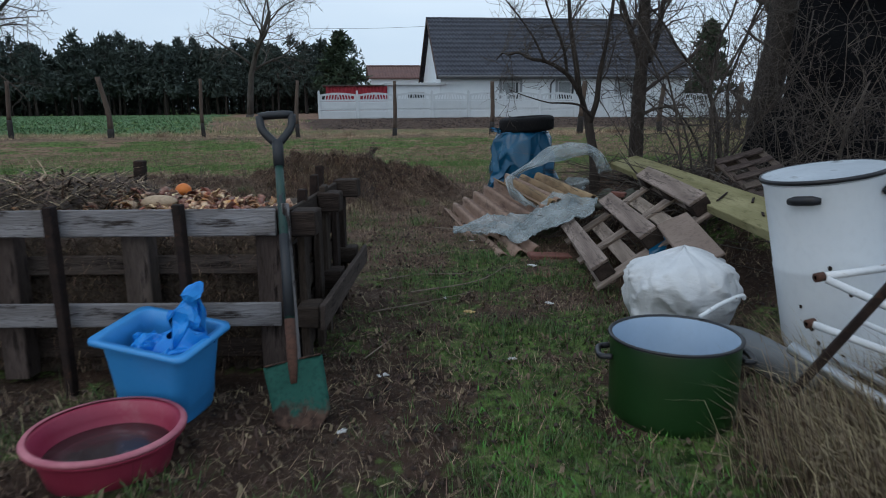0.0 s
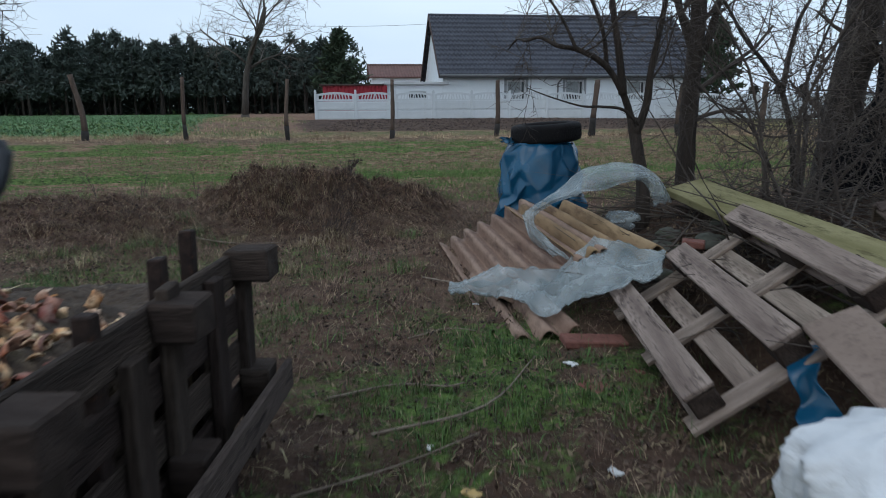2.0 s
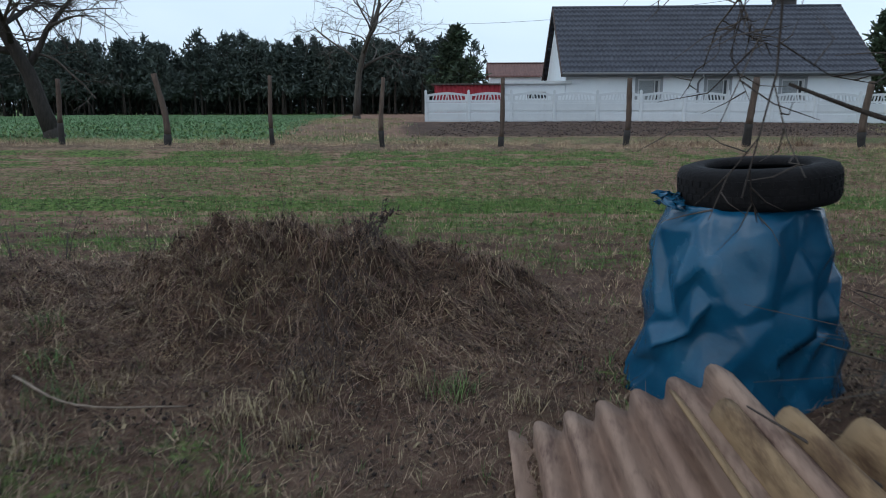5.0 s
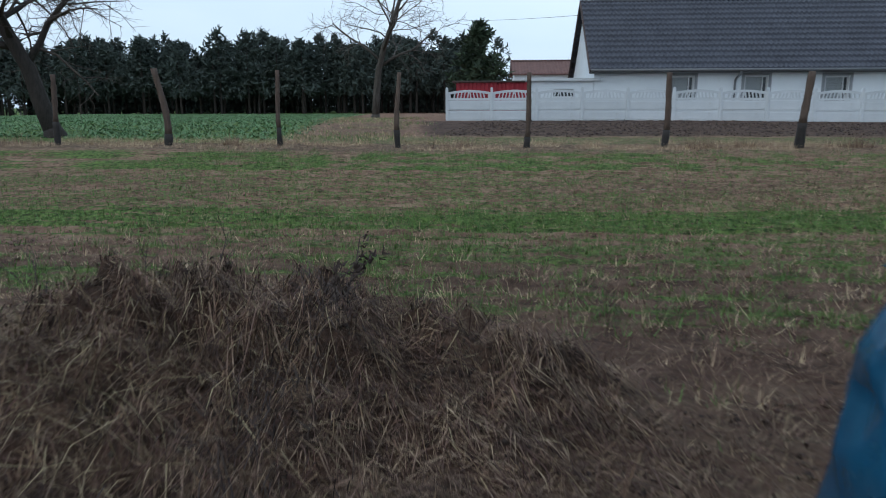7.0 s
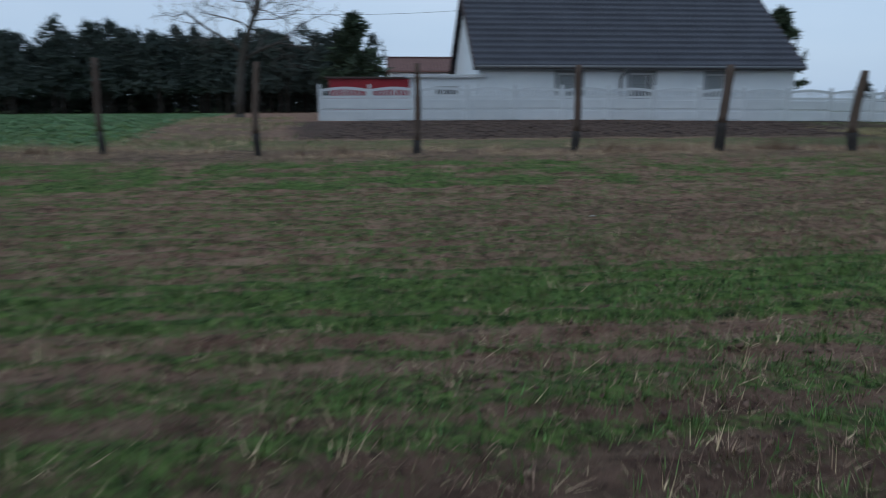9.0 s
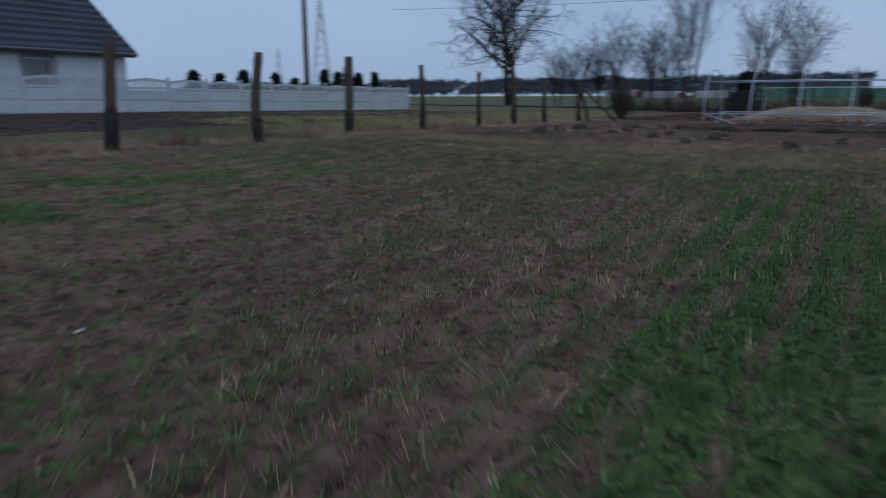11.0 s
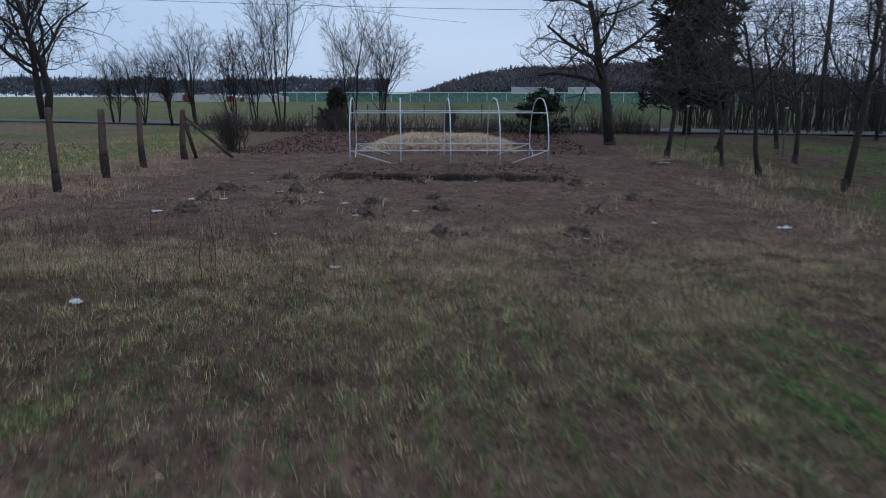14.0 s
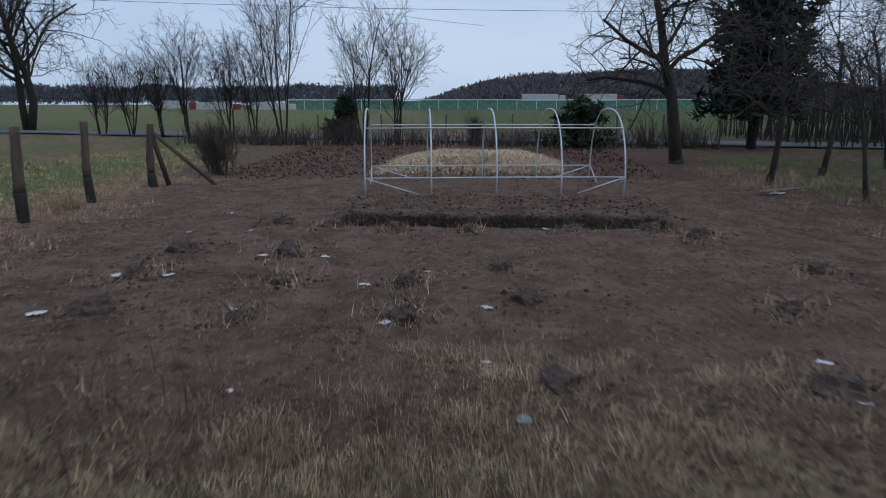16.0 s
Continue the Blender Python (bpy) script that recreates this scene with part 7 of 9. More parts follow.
# wooded hill and low woods on the skyline, haze mixed into their colours
def ridge_wood(name, label, x0, y0, y1, height, depth, seed, count, material, crown):
    g = np.random.default_rng(seed)
    n = count
    t = g.uniform(0, 1, n)
    y = y0 + (y1 - y0) * t
    q = g.uniform(0, 1, n)
    x = x0 + depth * q
    top = height(t) * (0.25 + 0.75 * q)
    cs = np.stack([x, y, top + g.normal(size=n) * 0.7], 1)
    v, f = tufts(g, cs, crown, 4, 1.6)
    ob = mesh_ob(name, array_mesh(name, v, f), material)
    return tagged(ob, label, "wood", kind="stuff")


hill_mat = surface("hazed_hill_wood", (0.085, 0.080, 0.086), (0.125, 0.115, 0.118), 0.02, 0.95, bump=0, vary=0.35, island=True)
hill_under = surface("hazed_hill_ground", (0.075, 0.07, 0.075), (0.10, 0.095, 0.098), 0.03, 0.95, bump=0)


def hill_h(t):
    return 34 * np.clip(np.sin(np.pi * np.clip(t, 0, 1)) ** 0.55, 0, 1) * (0.9 + 0.2 * vnoise(t * 9, t * 0 + 1, 4))


def hill_fn(u, v):
    y = -330 + 480 * (1 - u) * 0.85
    return (560 + 140 * v, y, -2 + float(hill_h(np.array([u]))[0]) * (v ** 0.6) * 0.93)


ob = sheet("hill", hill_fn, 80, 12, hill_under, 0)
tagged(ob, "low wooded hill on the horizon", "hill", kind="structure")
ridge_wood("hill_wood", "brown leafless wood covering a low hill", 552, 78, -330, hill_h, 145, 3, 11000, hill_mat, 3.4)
# the blue cast of the far woods is painted haze
far_mat = surface("hazed_far_wood", (0.09, 0.098, 0.115), (0.125, 0.133, 0.15), 0.02, 0.95, bump=0, vary=0.25, island=True)
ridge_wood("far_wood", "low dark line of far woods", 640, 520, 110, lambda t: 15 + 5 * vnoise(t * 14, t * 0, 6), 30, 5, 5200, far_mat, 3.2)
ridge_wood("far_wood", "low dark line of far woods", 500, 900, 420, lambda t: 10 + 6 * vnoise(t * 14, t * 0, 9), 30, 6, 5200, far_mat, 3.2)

# thicket behind the orchard
thick = Tubes()
rnd = random.Random(5)
for k in range(900):
    x, y = rnd.uniform(40, 56), rnd.uniform(-26, 5)
    h = rnd.uniform(2.0, 5.4)
    a = rnd.uniform(0, 6.28)
    lx, ly = rnd.gauss(0, 0.25) * h * 0.5, rnd.gauss(0, 0.25) * h * 0.5
    thick.add([(x, y, 0), (x + lx * 0.4, y + ly * 0.4, h * 0.5), (x + lx, y + ly, h)], [0.035, 0.024, 0.008], 4, False)
    for b in range(7):
        t = rnd.uniform(0.25, 0.95)
        a = rnd.uniform(0, 6.28)
        L = rnd.uniform(0.5, 1.4)
        px, py, pz = x + lx * t, y + ly * t, h * t
        thick.add([(px, py, pz), (px + math.cos(a) * L * 0.7, py + math.sin(a) * L * 0.7, pz + L * 0.6)], [0.014, 0.005], 3, False)
ob = mesh_ob("thicket", thick.mesh("thicket"), bark_dark)
tagged(ob, "dark leafless thicket behind an orchard", "thicket", kind="stuff")

# poles, wires, pylons
pole_mat = surface("dark_tarred_pole", (0.035, 0.03, 0.028), (0.06, 0.052, 0.048), 2, 0.8, bump=0.2)
insul = surface("brown_porcelain", (0.06, 0.03, 0.02), (0.09, 0.045, 0.03), 5, 0.3, bump=0)


def utility_pole(x, y, h, label):
    ob = thing("utility_pole", label, "utility pole", pose(x, y, gz(x, y)))
    mesh_ob("pole_shaft", Tubes().add([(0, 0, -0.3), (0, 0, h)], [0.16, 0.11], 10).mesh("pole_shaft"), pole_mat, ob, smooth=True)
    part("crossarm", box(1.6, 0.1, 0.1, 0.01), pole_mat, ob, "", pose(0, 0, h - 0.5, 0, 0, 60))
    for dx in (-0.7, 0, 0.7):
        part("insulator", lathe([(0, 0.2), (0.03, 0.19), (0.05, 0.1), (0.03, 0.05), (0.02, 0)], 8), insul, ob, "", pose(dx * 0.5, dx * 0.866, h - 0.45))
    return ob


utility_pole(26.8, 46.0, 10.0, "dark wooden utility pole behind a concrete wall")
utility_pole(49.5, -6.5, 9.5, "dark wooden utility pole behind bare trees")
utility_pole(46.0, -1.5, 9.0, "dark wooden utility pole behind bare trees")


def wire(a, c, sag, r=0.02):
    a, c = Vector(a), Vector(c)
    pts = [a.lerp(c, k / 30) - Vector((0, 0, 4 * sag * (k / 30) * (1 - k / 30))) for k in range(31)]
    ob = mesh_ob("power_line", Tubes().add(pts, [r] * 31, 4, False).mesh("power_line"), black_plastic)
    return tagged(ob, "thin overhead power line", "cable", "power lines")


wire((70, 80, 12.2), (70, -30, 9.4), 1.0, 0.022)
wire((26.8, 46.0, 9.6), (-20, 75, 9.5), 1.6, 0.016)
wire((26.8, 46.0, 9.5), (80, 20, 9.5), 0.8, 0.016)
steel_grey = surface("pylon_steel", (0.26, 0.28, 0.30), (0.32, 0.34, 0.36), 0.3, 0.6, metal=0.3, bump=0)


def pylon(x, y, h, turn):
    ob = thing("pylon", "tall lattice steel electricity pylon on the horizon", "pylon", pose(x, y, 0, 0, 0, turn))
    t = Tubes()
    w = lambda z: 3.2 * (1 - z / h) + 0.5
    for sx in (-1, 1):
        for sy in (-1, 1):
            t.add([(sx * w(0), sy * w(0), 0), (sx * w(h * 0.6) * 0.7, sy * w(h * 0.6) * 0.7, h * 0.6), (0, 0, h)], [0.16, 0.12, 0.08], 4, False)
    for k in range(12):
        z0, z1 = h * k / 13, h * (k + 1) / 13
        for s in (-1, 1):
            t.add([(s * w(z0) * 0.85, -s * w(z0) * 0.85, z0), (-s * w(z1) * 0.85, -s * w(z1) * 0.85, z1)], [0.07, 0.07], 3, False)
            t.add([(-s * w(z0) * 0.85, s * w(z0) * 0.85, z0), (-s * w(z1) * 0.85, -s * w(z1) * 0.85, z1)], [0.07, 0.07], 3, False)
    mesh_ob("lattice", t.mesh("lattice"), steel_grey, ob)
    for z, L in ((h * 0.66, 7.5), (h * 0.80, 6), (h * 0.92, 4.5)):
        arm = Tubes().add([(-L, 0, z + 0.2), (0, 0, z + 1.0), (L, 0, z + 0.2)], [0.07, 0.12, 0.07], 4, False).add([(-L, 0, z + 0.2), (0, 0, z), (L, 0, z + 0.2)], [0.07, 0.12, 0.07], 4, False)
        mesh_ob("crossarm", arm.mesh("crossarm"), steel_grey, ob)
    return ob


pylon(163, 201, 34, 40)
pylon(330, 440, 36, 40)
pylon(215, -70, 40, 80)

# clipped thujas behind the concrete wall
for n, (sx, h) in enumerate(((27.2, 2.0), (29.5, 1.9), (31.0, 1.7), (33.6, 2.2), (34.8, 2.1), (35.8, 2.5), (36.8, 2.1), (38.6, 2.2), (24.0, 1.9), (25.6, 1.8))):
    a = Vector((sx * math.cos(WALL_TURN) - 6.0 + 0.6, 39.5 + (sx - 5.8) * math.sin(WALL_TURN) + 2.0, 0))
    pine("thuja", "small dark columnar thuja behind a concrete wall", a.x, a.y, h, 0.38, 400 + n, spruce_mat, z=0.1, base=0.05, tuft=0.2, per=22, levels=8, trunk_r=0.05, taper=0.5, category="thuja")

# ---- grass, straw and litter ----
grass_mat = surface("grass_blades", (0.030, 0.072, 0.012), (0.112, 0.170, 0.048), 5.0, 0.55, bump=0, vary=0.5, island=True)
dry_mat = surface("dry_grass_blades", (0.15, 0.108, 0.064), (0.36, 0.28, 0.18), 5.0, 0.8, bump=0, vary=0.55, island=True)
straw_mat = surface("dead_straw", (0.040, 0.025, 0.017), (0.165, 0.113, 0.078), 6.0, 0.85, bump=0, vary=0.7, island=True)
heap_mat = surface("heap_straw", (0.030, 0.017, 0.012), (0.215, 0.128, 0.089), 7.0, 0.85, bump=0, vary=0.7, island=True)
strand_mat = surface("tan_straw_strands", (0.095, 0.056, 0.040), (0.36, 0.248, 0.178), 4.0, 0.8, bump=0, vary=0.55, island=True)
field_straw = surface("field_stubble", (0.135, 0.081, 0.055), (0.34, 0.230, 0.158), 5.0, 0.85, bump=0, vary=0.65, island=True)
field_dry = surface("pale_field_grass", (0.25, 0.165, 0.104), (0.60, 0.440, 0.295), 3.0, 0.8, bump=0, vary=0.55, island=True)
field_green = surface("field_grass", (0.046, 0.105, 0.018), (0.160, 0.240, 0.062), 3.0, 0.55, bump=0, vary=0.5, island=True)
olive_mat = surface("dull_olive_grass", (0.206, 0.181, 0.069), (0.575, 0.481, 0.237), 3.0, 0.65, bump=0, vary=0.5, island=True)
clod_soil = surface("crumbly_soil", (0.11, 0.068, 0.049), (0.20, 0.130, 0.096), 2.0, 0.95, bump=0.6, fine=60, vary=0.5, island=True)
clod_stump = surface("dug_earth", (0.055, 0.038, 0.030), (0.10, 0.070, 0.056), 2.0, 0.95, bump=0.5, fine=60, vary=0.5, island=True)
clod_mulch = surface("mulch_crumbs", (0.030, 0.021, 0.017), (0.080, 0.057, 0.044), 2.0, 0.95, bump=0.5, fine=90, vary=0.6, island=True)
weed_mat = surface("dark_withered_weeds", (0.032, 0.022, 0.018), (0.070, 0.050, 0.042), 3, 0.85, bump=0, vary=0.5, island=True)


def blades(name, x, y, h, w, lean, rng, material, label, category, bend=0.5, az=None, base_z=None, fine=True, hug=False, lift=0.022):
    """Many blades as one mesh. lean: radians from upright at the tip."""
    n = len(x)
    z = ground_z(x, y) if base_z is None else base_z
    a = rng.uniform(0, 2 * np.pi, n) if az is None else az
    d = np.stack([np.cos(a), np.sin(a), np.zeros(n)], 1)
    s = np.stack([-np.sin(a + rng.normal(size=n) * 0.6), np.cos(a), np.zeros(n)], 1) * (w * 0.5)[:, None]
    p = np.stack([x, y, z - 0.004], 1)
    up = np.array([0, 0, 1.0])
    l1 = lean * (1 - bend)
    m = p + d * (np.sin(l1) * h * 0.55)[:, None] + up * (np.cos(l1) * h * 0.55)[:, None]
    t = m + d * (np.sin(lean) * h * 0.45)[:, None] + up * (np.cos(lean) * h * 0.45)[:, None]
    if hug:
        lift = rng.uniform(0.002, lift, n)
        m[:, 2] = ground_z(m[:, 0], m[:, 1]) + lift
        t[:, 2] = ground_z(t[:, 0], t[:, 1]) + lift * rng.uniform(0.0, 1.6, n)
    i = np.arange(n)
    if fine:
        v = np.stack([p - s, p + s, m + s * 0.8, m - s * 0.8, t], 1).reshape(-1, 3)
        b = i * 5
        f = np.concatenate([np.stack([b, b + 1, b + 2], 1), np.stack([b, b + 2, b + 3], 1), np.stack([b + 3, b + 2, b + 4], 1)])
    else:
        v = np.stack([p - s, p + s, t], 1).reshape(-1, 3)
        b = i * 3
        f = np.stack([b, b + 1, b + 2], 1)
    ob = mesh_ob(name, array_mesh(name, v, f), material)
    return tagged(ob, label, category, kind="stuff")


def clumps(name, cx, cy, per, radius, lo, hi, w0, w1, rng, material, label, category, splay=1.1, fine=False, bend=0.5):
    """Tufts: blades that spring from shared roots and splay outwards."""
    n = len(cx)
    size = np.repeat(rng.uniform(0.6, 1.35, n), per)
    ox, oy = rng.normal(size=n * per) * radius * size, rng.normal(size=n * per) * radius * size
    far = np.hypot(ox, oy) / (radius * size)
    az = np.arctan2(oy, ox) + rng.normal(size=n * per) * 0.5
    lean = np.clip(0.15 + splay * 0.55 * far + rng.normal(size=n * per) * 0.2, 0.05, 1.6)
    return blades(name, np.repeat(cx, per) + ox, np.repeat(cy, per) + oy, rng.uniform(lo, hi, n * per) * size, rng.uniform(w0, w1, n * per), lean, rng, material, label, category, bend, az=az, fine=fine)


def clods(name, x, y, s, rng, material, label):
    """Small broken lumps of earth as one mesh, eight faces each."""
    n = len(x)
    o = np.array([(1, 0, 0), (0, 1, 0), (-1, 0, 0), (0, -1, 0), (0, 0, 0.75), (0, 0, -0.5)], float)
    a = rng.uniform(0, 6.283, n)
    v = o[None] * rng.uniform(0.55, 1.25, (n, 6, 1)) + rng.normal(size=(n, 6, 3)) * 0.18
    v = v * (s[:, None, None] * 0.5)
    v = np.stack([v[..., 0] * np.cos(a)[:, None] - v[..., 1] * np.sin(a)[:, None], v[..., 0] * np.sin(a)[:, None] + v[..., 1] * np.cos(a)[:, None], v[..., 2]], -1)
    v += np.stack([x, y, ground_z(x, y) + s * 0.08], 1)[:, None]
    f = np.array([(0, 1, 4), (1, 2, 4), (2, 3, 4), (3, 0, 4), (1, 0, 5), (2, 1, 5), (3, 2, 5), (0, 3, 5)])
    f = (np.arange(n)[:, None, None] * 6 + f[None]).reshape(-1, 3)
    return tagged(mesh_ob(name, array_mesh(name, v.reshape(-1, 3), f), material), label, "soil", kind="stuff")


def pick(rng, x0, x1, y0, y1, per_m2, weight):
    n = int((x1 - x0) * (y1 - y0) * per_m2)
    x, y = rng.uniform(x0, x1, n), rng.uniform(y0, y1, n)
    keep = rng.uniform(size=n) < weight(x, y)
    return x[keep], y[keep]


def free(x, y):
    """Off the heap of compost and the vessels."""
    inside = (x > -2.4) & (x < -0.55) & (y > 2.66) & (y < 3.95)
    for cx, cy, r in ((-0.935, 2.41, 0.15), (-0.975, 2.02, 0.20), (0.845, 2.37, 0.20), (1.68, 2.85, 0.19), (0.92, 8.05, 0.3)):
        inside |= (x - cx) ** 2 + (y - cy) ** 2 < r * r
    return ~inside


rg = np.random.default_rng(12)
mound = lambda x, y: np.clip(heaps(x, y) / 0.08, 0, 1)
clump = lambda x, y, s: step(fbm(x * s, y * s, 61), 0.38, 0.66)

# yard
x, y = pick(rg, -3.4, 3.4, 0.1, 9.0, 5200, lambda x, y: zones(x, y)[0] * clump(x, y, 4.0) * free(x, y) * (1 - mound(x, y)) * (bank(x, y) < 0.1))
n = len(x)
blades("grass", x, y, rg.uniform(0.02, 0.075, n) * (0.6 + clump(x, y, 2.2)), rg.uniform(0.002, 0.0045, n), rg.uniform(0.2, 1.3, n), rg, grass_mat, "short patchy green winter grass", "grass")
x, y = pick(rg, -3.2, 1.6, 0.6, 8.4, 210, lambda x, y: zones(x, y)[0] * free(x, y) * (1 - mound(x, y)) * (bank(x, y) < 0.1))
clumps("grass_tufts", x, y, 11, 0.022, 0.025, 0.075, 0.0022, 0.0045, rg, grass_mat, "small green grass tufts in trampled ground", "grass")
x, y = pick(rg, -3.2, 1.8, 0.6, 9.0, 120, lambda x, y: free(x, y) * (bank(x, y) < 0.1) * (0.18 + 0.82 * step(y, 4.0, 6.0)))
clumps("dry_tufts", x, y, 12, 0.035, 0.04, 0.11, 0.002, 0.004, rg, strand_mat, "flattened tufts of dead brown grass", "dry grass", 2.0)
x, y = pick(rg, -3.4, 2.6, 0.4, 9.2, 3000, lambda x, y: (0.85 - 0.45 * zones(x, y)[0]) * free(x, y))
n = len(x)
blades("straw", x, y, rg.uniform(0.02, 0.13, n), rg.uniform(0.0015, 0.0045, n), rg.uniform(1.2, 1.57, n), rg, straw_mat, "matted brown dead straw on the ground", "straw", 0.2, hug=True, fine=False)
x, y = pick(rg, -3.6, 3.6, 0.1, 9.2, 260, lambda x, y: 0.9 * free(x, y))
n = len(x)
blades("straw", x, y, rg.uniform(0.03, 0.13, n), rg.uniform(0.0015, 0.0035, n), rg.uniform(1.2, 1.57, n), rg, dry_mat, "pale dry stalks lying on the ground", "straw", 0.2, hug=True)
x, y = pick(rg, -3.2, 2.2, 0.4, 9.2, 1700, lambda x, y: (0.9 - 0.4 * zones(x, y)[0]) * free(x, y) * clump(x, y, 1.6))
n = len(x)
blades("straw", x, y, rg.uniform(0.02, 0.08, n), rg.uniform(0.002, 0.005, n), rg.uniform(1.0, 1.57, n), rg, field_straw, "reddish-brown straw strewn over trampled ground", "straw", 0.2, hug=True, lift=0.03, fine=False)
x, y = pick(rg, -4.5, 1.4, 4.2, 9.0, 1100, lambda x, y: free(x, y) * (1 - mound(x, y)) * (bank(x, y) < 0.1) * clump(x, y, 1.3) * step(y, 4.2, 5.6))
n = len(x)
blades("straw", x, y, rg.uniform(0.03, 0.11, n), rg.uniform(0.002, 0.0045, n), rg.uniform(1.1, 1.57, n), rg, strand_mat, "tan straw scattered before a clippings heap", "straw", 0.2, hug=True, lift=0.035, fine=False)
# fallen leaves and chips
x, y = pick(rg, -3.2, 2.0, 0.6, 9.0, 620, lambda x, y: free(x, y) * (0.25 + 0.75 * clump(x, y, 1.1)))
n = len(x)
blades("dead_leaves", x, y, rg.uniform(0.012, 0.040, n), rg.uniform(0.006, 0.018, n), rg.uniform(1.2, 1.6, n), rg, straw_mat, "brown dead leaves and chips on the ground", "leaves", 0.1, hug=True)
# drooping dry grass at the yard's edge
for cx, cy, count, hh, spread_ in ((1.42, 2.05, 900, 0.42, 0.16), (1.15, 1.85, 500, 0.32, 0.12), (1.75, 2.2, 500, 0.45, 0.15), (1.45, 2.75, 260, 0.30, 0.10), (-1.1, 2.5, 120, 0.12, 0.2), (1.35, 1.65, 400, 0.36, 0.14)):
    x, y = cx + rg.normal(size=count) * spread_, cy + rg.normal(size=count) * spread_
    ok = free(x, y)
    x, y = x[ok], y[ok]
    n = len(x)
    blades("dry_tuft", x, y, rg.uniform(0.5, 1.0, n) * hh, rg.uniform(0.002, 0.004, n), rg.uniform(0.7, 1.6, n), rg, dry_mat, "arching tuft of long dry grass", "dry grass", 0.7, az=rg.normal(size=n) * 0.8 + np.pi * 0.95)

# tufts at the foot of the clippings heap and a lush patch by the pot
tr = np.random.default_rng(31)
for k in range(26):
    cx, cy = tr.uniform(-2.9, 0.1), tr.uniform(6.3, 7.7)
    n = 90
    x, y = cx + tr.normal(size=n) * 0.05, cy + tr.normal(size=n) * 0.05
    green_tuft = k % 3 == 0
    blades("grass_tuft" if green_tuft else "dry_tuft", x, y, tr.uniform(0.05, 0.15, n), tr.uniform(0.002, 0.004, n), tr.uniform(0.9, 1.7, n), tr, grass_mat if green_tuft else dry_mat, "small green grass tuft by a heap" if green_tuft else "small pale dry grass tuft by a heap", "grass" if green_tuft else "dry grass", 0.7)
x, y = pick(tr, 0.15, 1.0, 1.0, 3.0, 5000, lambda x, y: step(fbm(x * 4.1, y * 4.1, 43), 0.44, 0.60) * free(x, y) * (0.12 + 0.88 * band(x, 0.20, 0.80, 0.12) * band(y, 1.3, 2.3, 0.2)))
n = len(x)
lush_mat = surface("lush_weed_leaves", (0.040, 0.120, 0.010), (0.105, 0.235, 0.032), 5, 0.55, bump=0, vary=0.45, island=True)
blades("lush_grass", x, y, tr.uniform(0.016, 0.045, n), tr.uniform(0.006, 0.014, n), tr.uniform(0.7, 1.5, n), tr, lush_mat, "lush bright green weeds in trampled grass", "grass", fine=False)
# dead plant stalks lying over the compost
for count, lo, hi, w0, w1, mat_, lab in ((520, 0.10, 0.34, 0.003, 0.008, field_dry, "pale dead plant stalks lying on compost"), (1500, 0.06, 0.22, 0.003, 0.009, straw_mat, "brown dead plant stalks lying on compost"), (900, 0.04, 0.14, 0.006, 0.016, weed_mat, "dark withered leaves on compost")):
    n = count
    x, y = rg.uniform(-2.33, -1.25, n), rg.uniform(2.92, 3.88, n)
    zc = np.array([compost_top((a + 2.33) / 1.73, (c - 2.83) / 1.08)[2] for a, c in zip(x, y)])
    blades("plant_stalks", x, y, rg.uniform(lo, hi, n), rg.uniform(w0, w1, n), rg.uniform(1.25, 1.75, n), rg, mat_, lab, "stalks", 0.15, base_z=zc + rg.uniform(0, 0.10, n) * step(-x, 1.25, 1.6))
n = 3800
x, y = rg.uniform(-2.33, -0.62, n), np.full(n, 2.835) + rg.uniform(-0.03, 0.02, n)
blades("bin_straw", x, y, rg.uniform(0.03, 0.14, n), rg.uniform(0.002, 0.005, n), rg.uniform(1.2, 2.6, n), rg, heap_mat, "dark straw poking out between bin boards", "straw", 0.5, az=rg.normal(size=n) * 0.9 - 1.57, base_z=rg.uniform(0.02, 0.58, n))

# clippings heaps: matted straw lying in felted layers
def felt(name, per, lo, hi, w0, w1, lift, material, label, over, seed):
    x, y = pick(rg, -7.0, 0.6, 6.9, 10.4, per, lambda x, y: np.clip(heaps(x, y) / over, 0, 1))
    n = len(x)
    az = np.where(rg.uniform(size=n) < 0.7, rg.choice((0.0, np.pi), n) + rg.normal(size=n) * 0.45 + 1.6 * (fbm(x * 2.5, y * 2.5, seed, 2) - 0.5), rg.uniform(0, 6.283, n))
    ob = blades(name, x, y, rg.uniform(lo, hi, n), rg.uniform(w0, w1, n), rg.uniform(1.4, 1.57, n), rg, material, label, "straw heap", 0.1, az=az, hug=True, lift=lift, fine=False, base_z=ground_z(x, y) + rg.uniform(0, lift, n))
    return ob


felt("heap_straw", 5600, 0.025, 0.10, 0.002, 0.005, 0.05, heap_mat, "matted dark brown grass clippings in a heap", 0.09, 90)
felt("heap_straw", 700, 0.04, 0.14, 0.002, 0.004, 0.07, straw_mat, "loose brown straw over a clippings heap", 0.12, 95)
felt("heap_straw", 70, 0.08, 0.22, 0.002, 0.004, 0.08, dry_mat, "pale straw strands over a clippings heap", 0.12, 97)
x, y = pick(rg, -7.0, 0.6, 6.9, 10.2, 2600, lambda x, y: np.clip(heaps(x, y) / 0.10, 0, 1) * step(fbm(x * 5, y * 5, 99, 2), 0.35, 0.6))
n = len(x)
blades("heap_straw", x, y, rg.uniform(0.05, 0.15, n), rg.uniform(0.002, 0.005, n), rg.uniform(1.3, 2.5, n), rg, heap_mat, "tangled dead grass sticking out of a heap", "straw heap", 0.15)
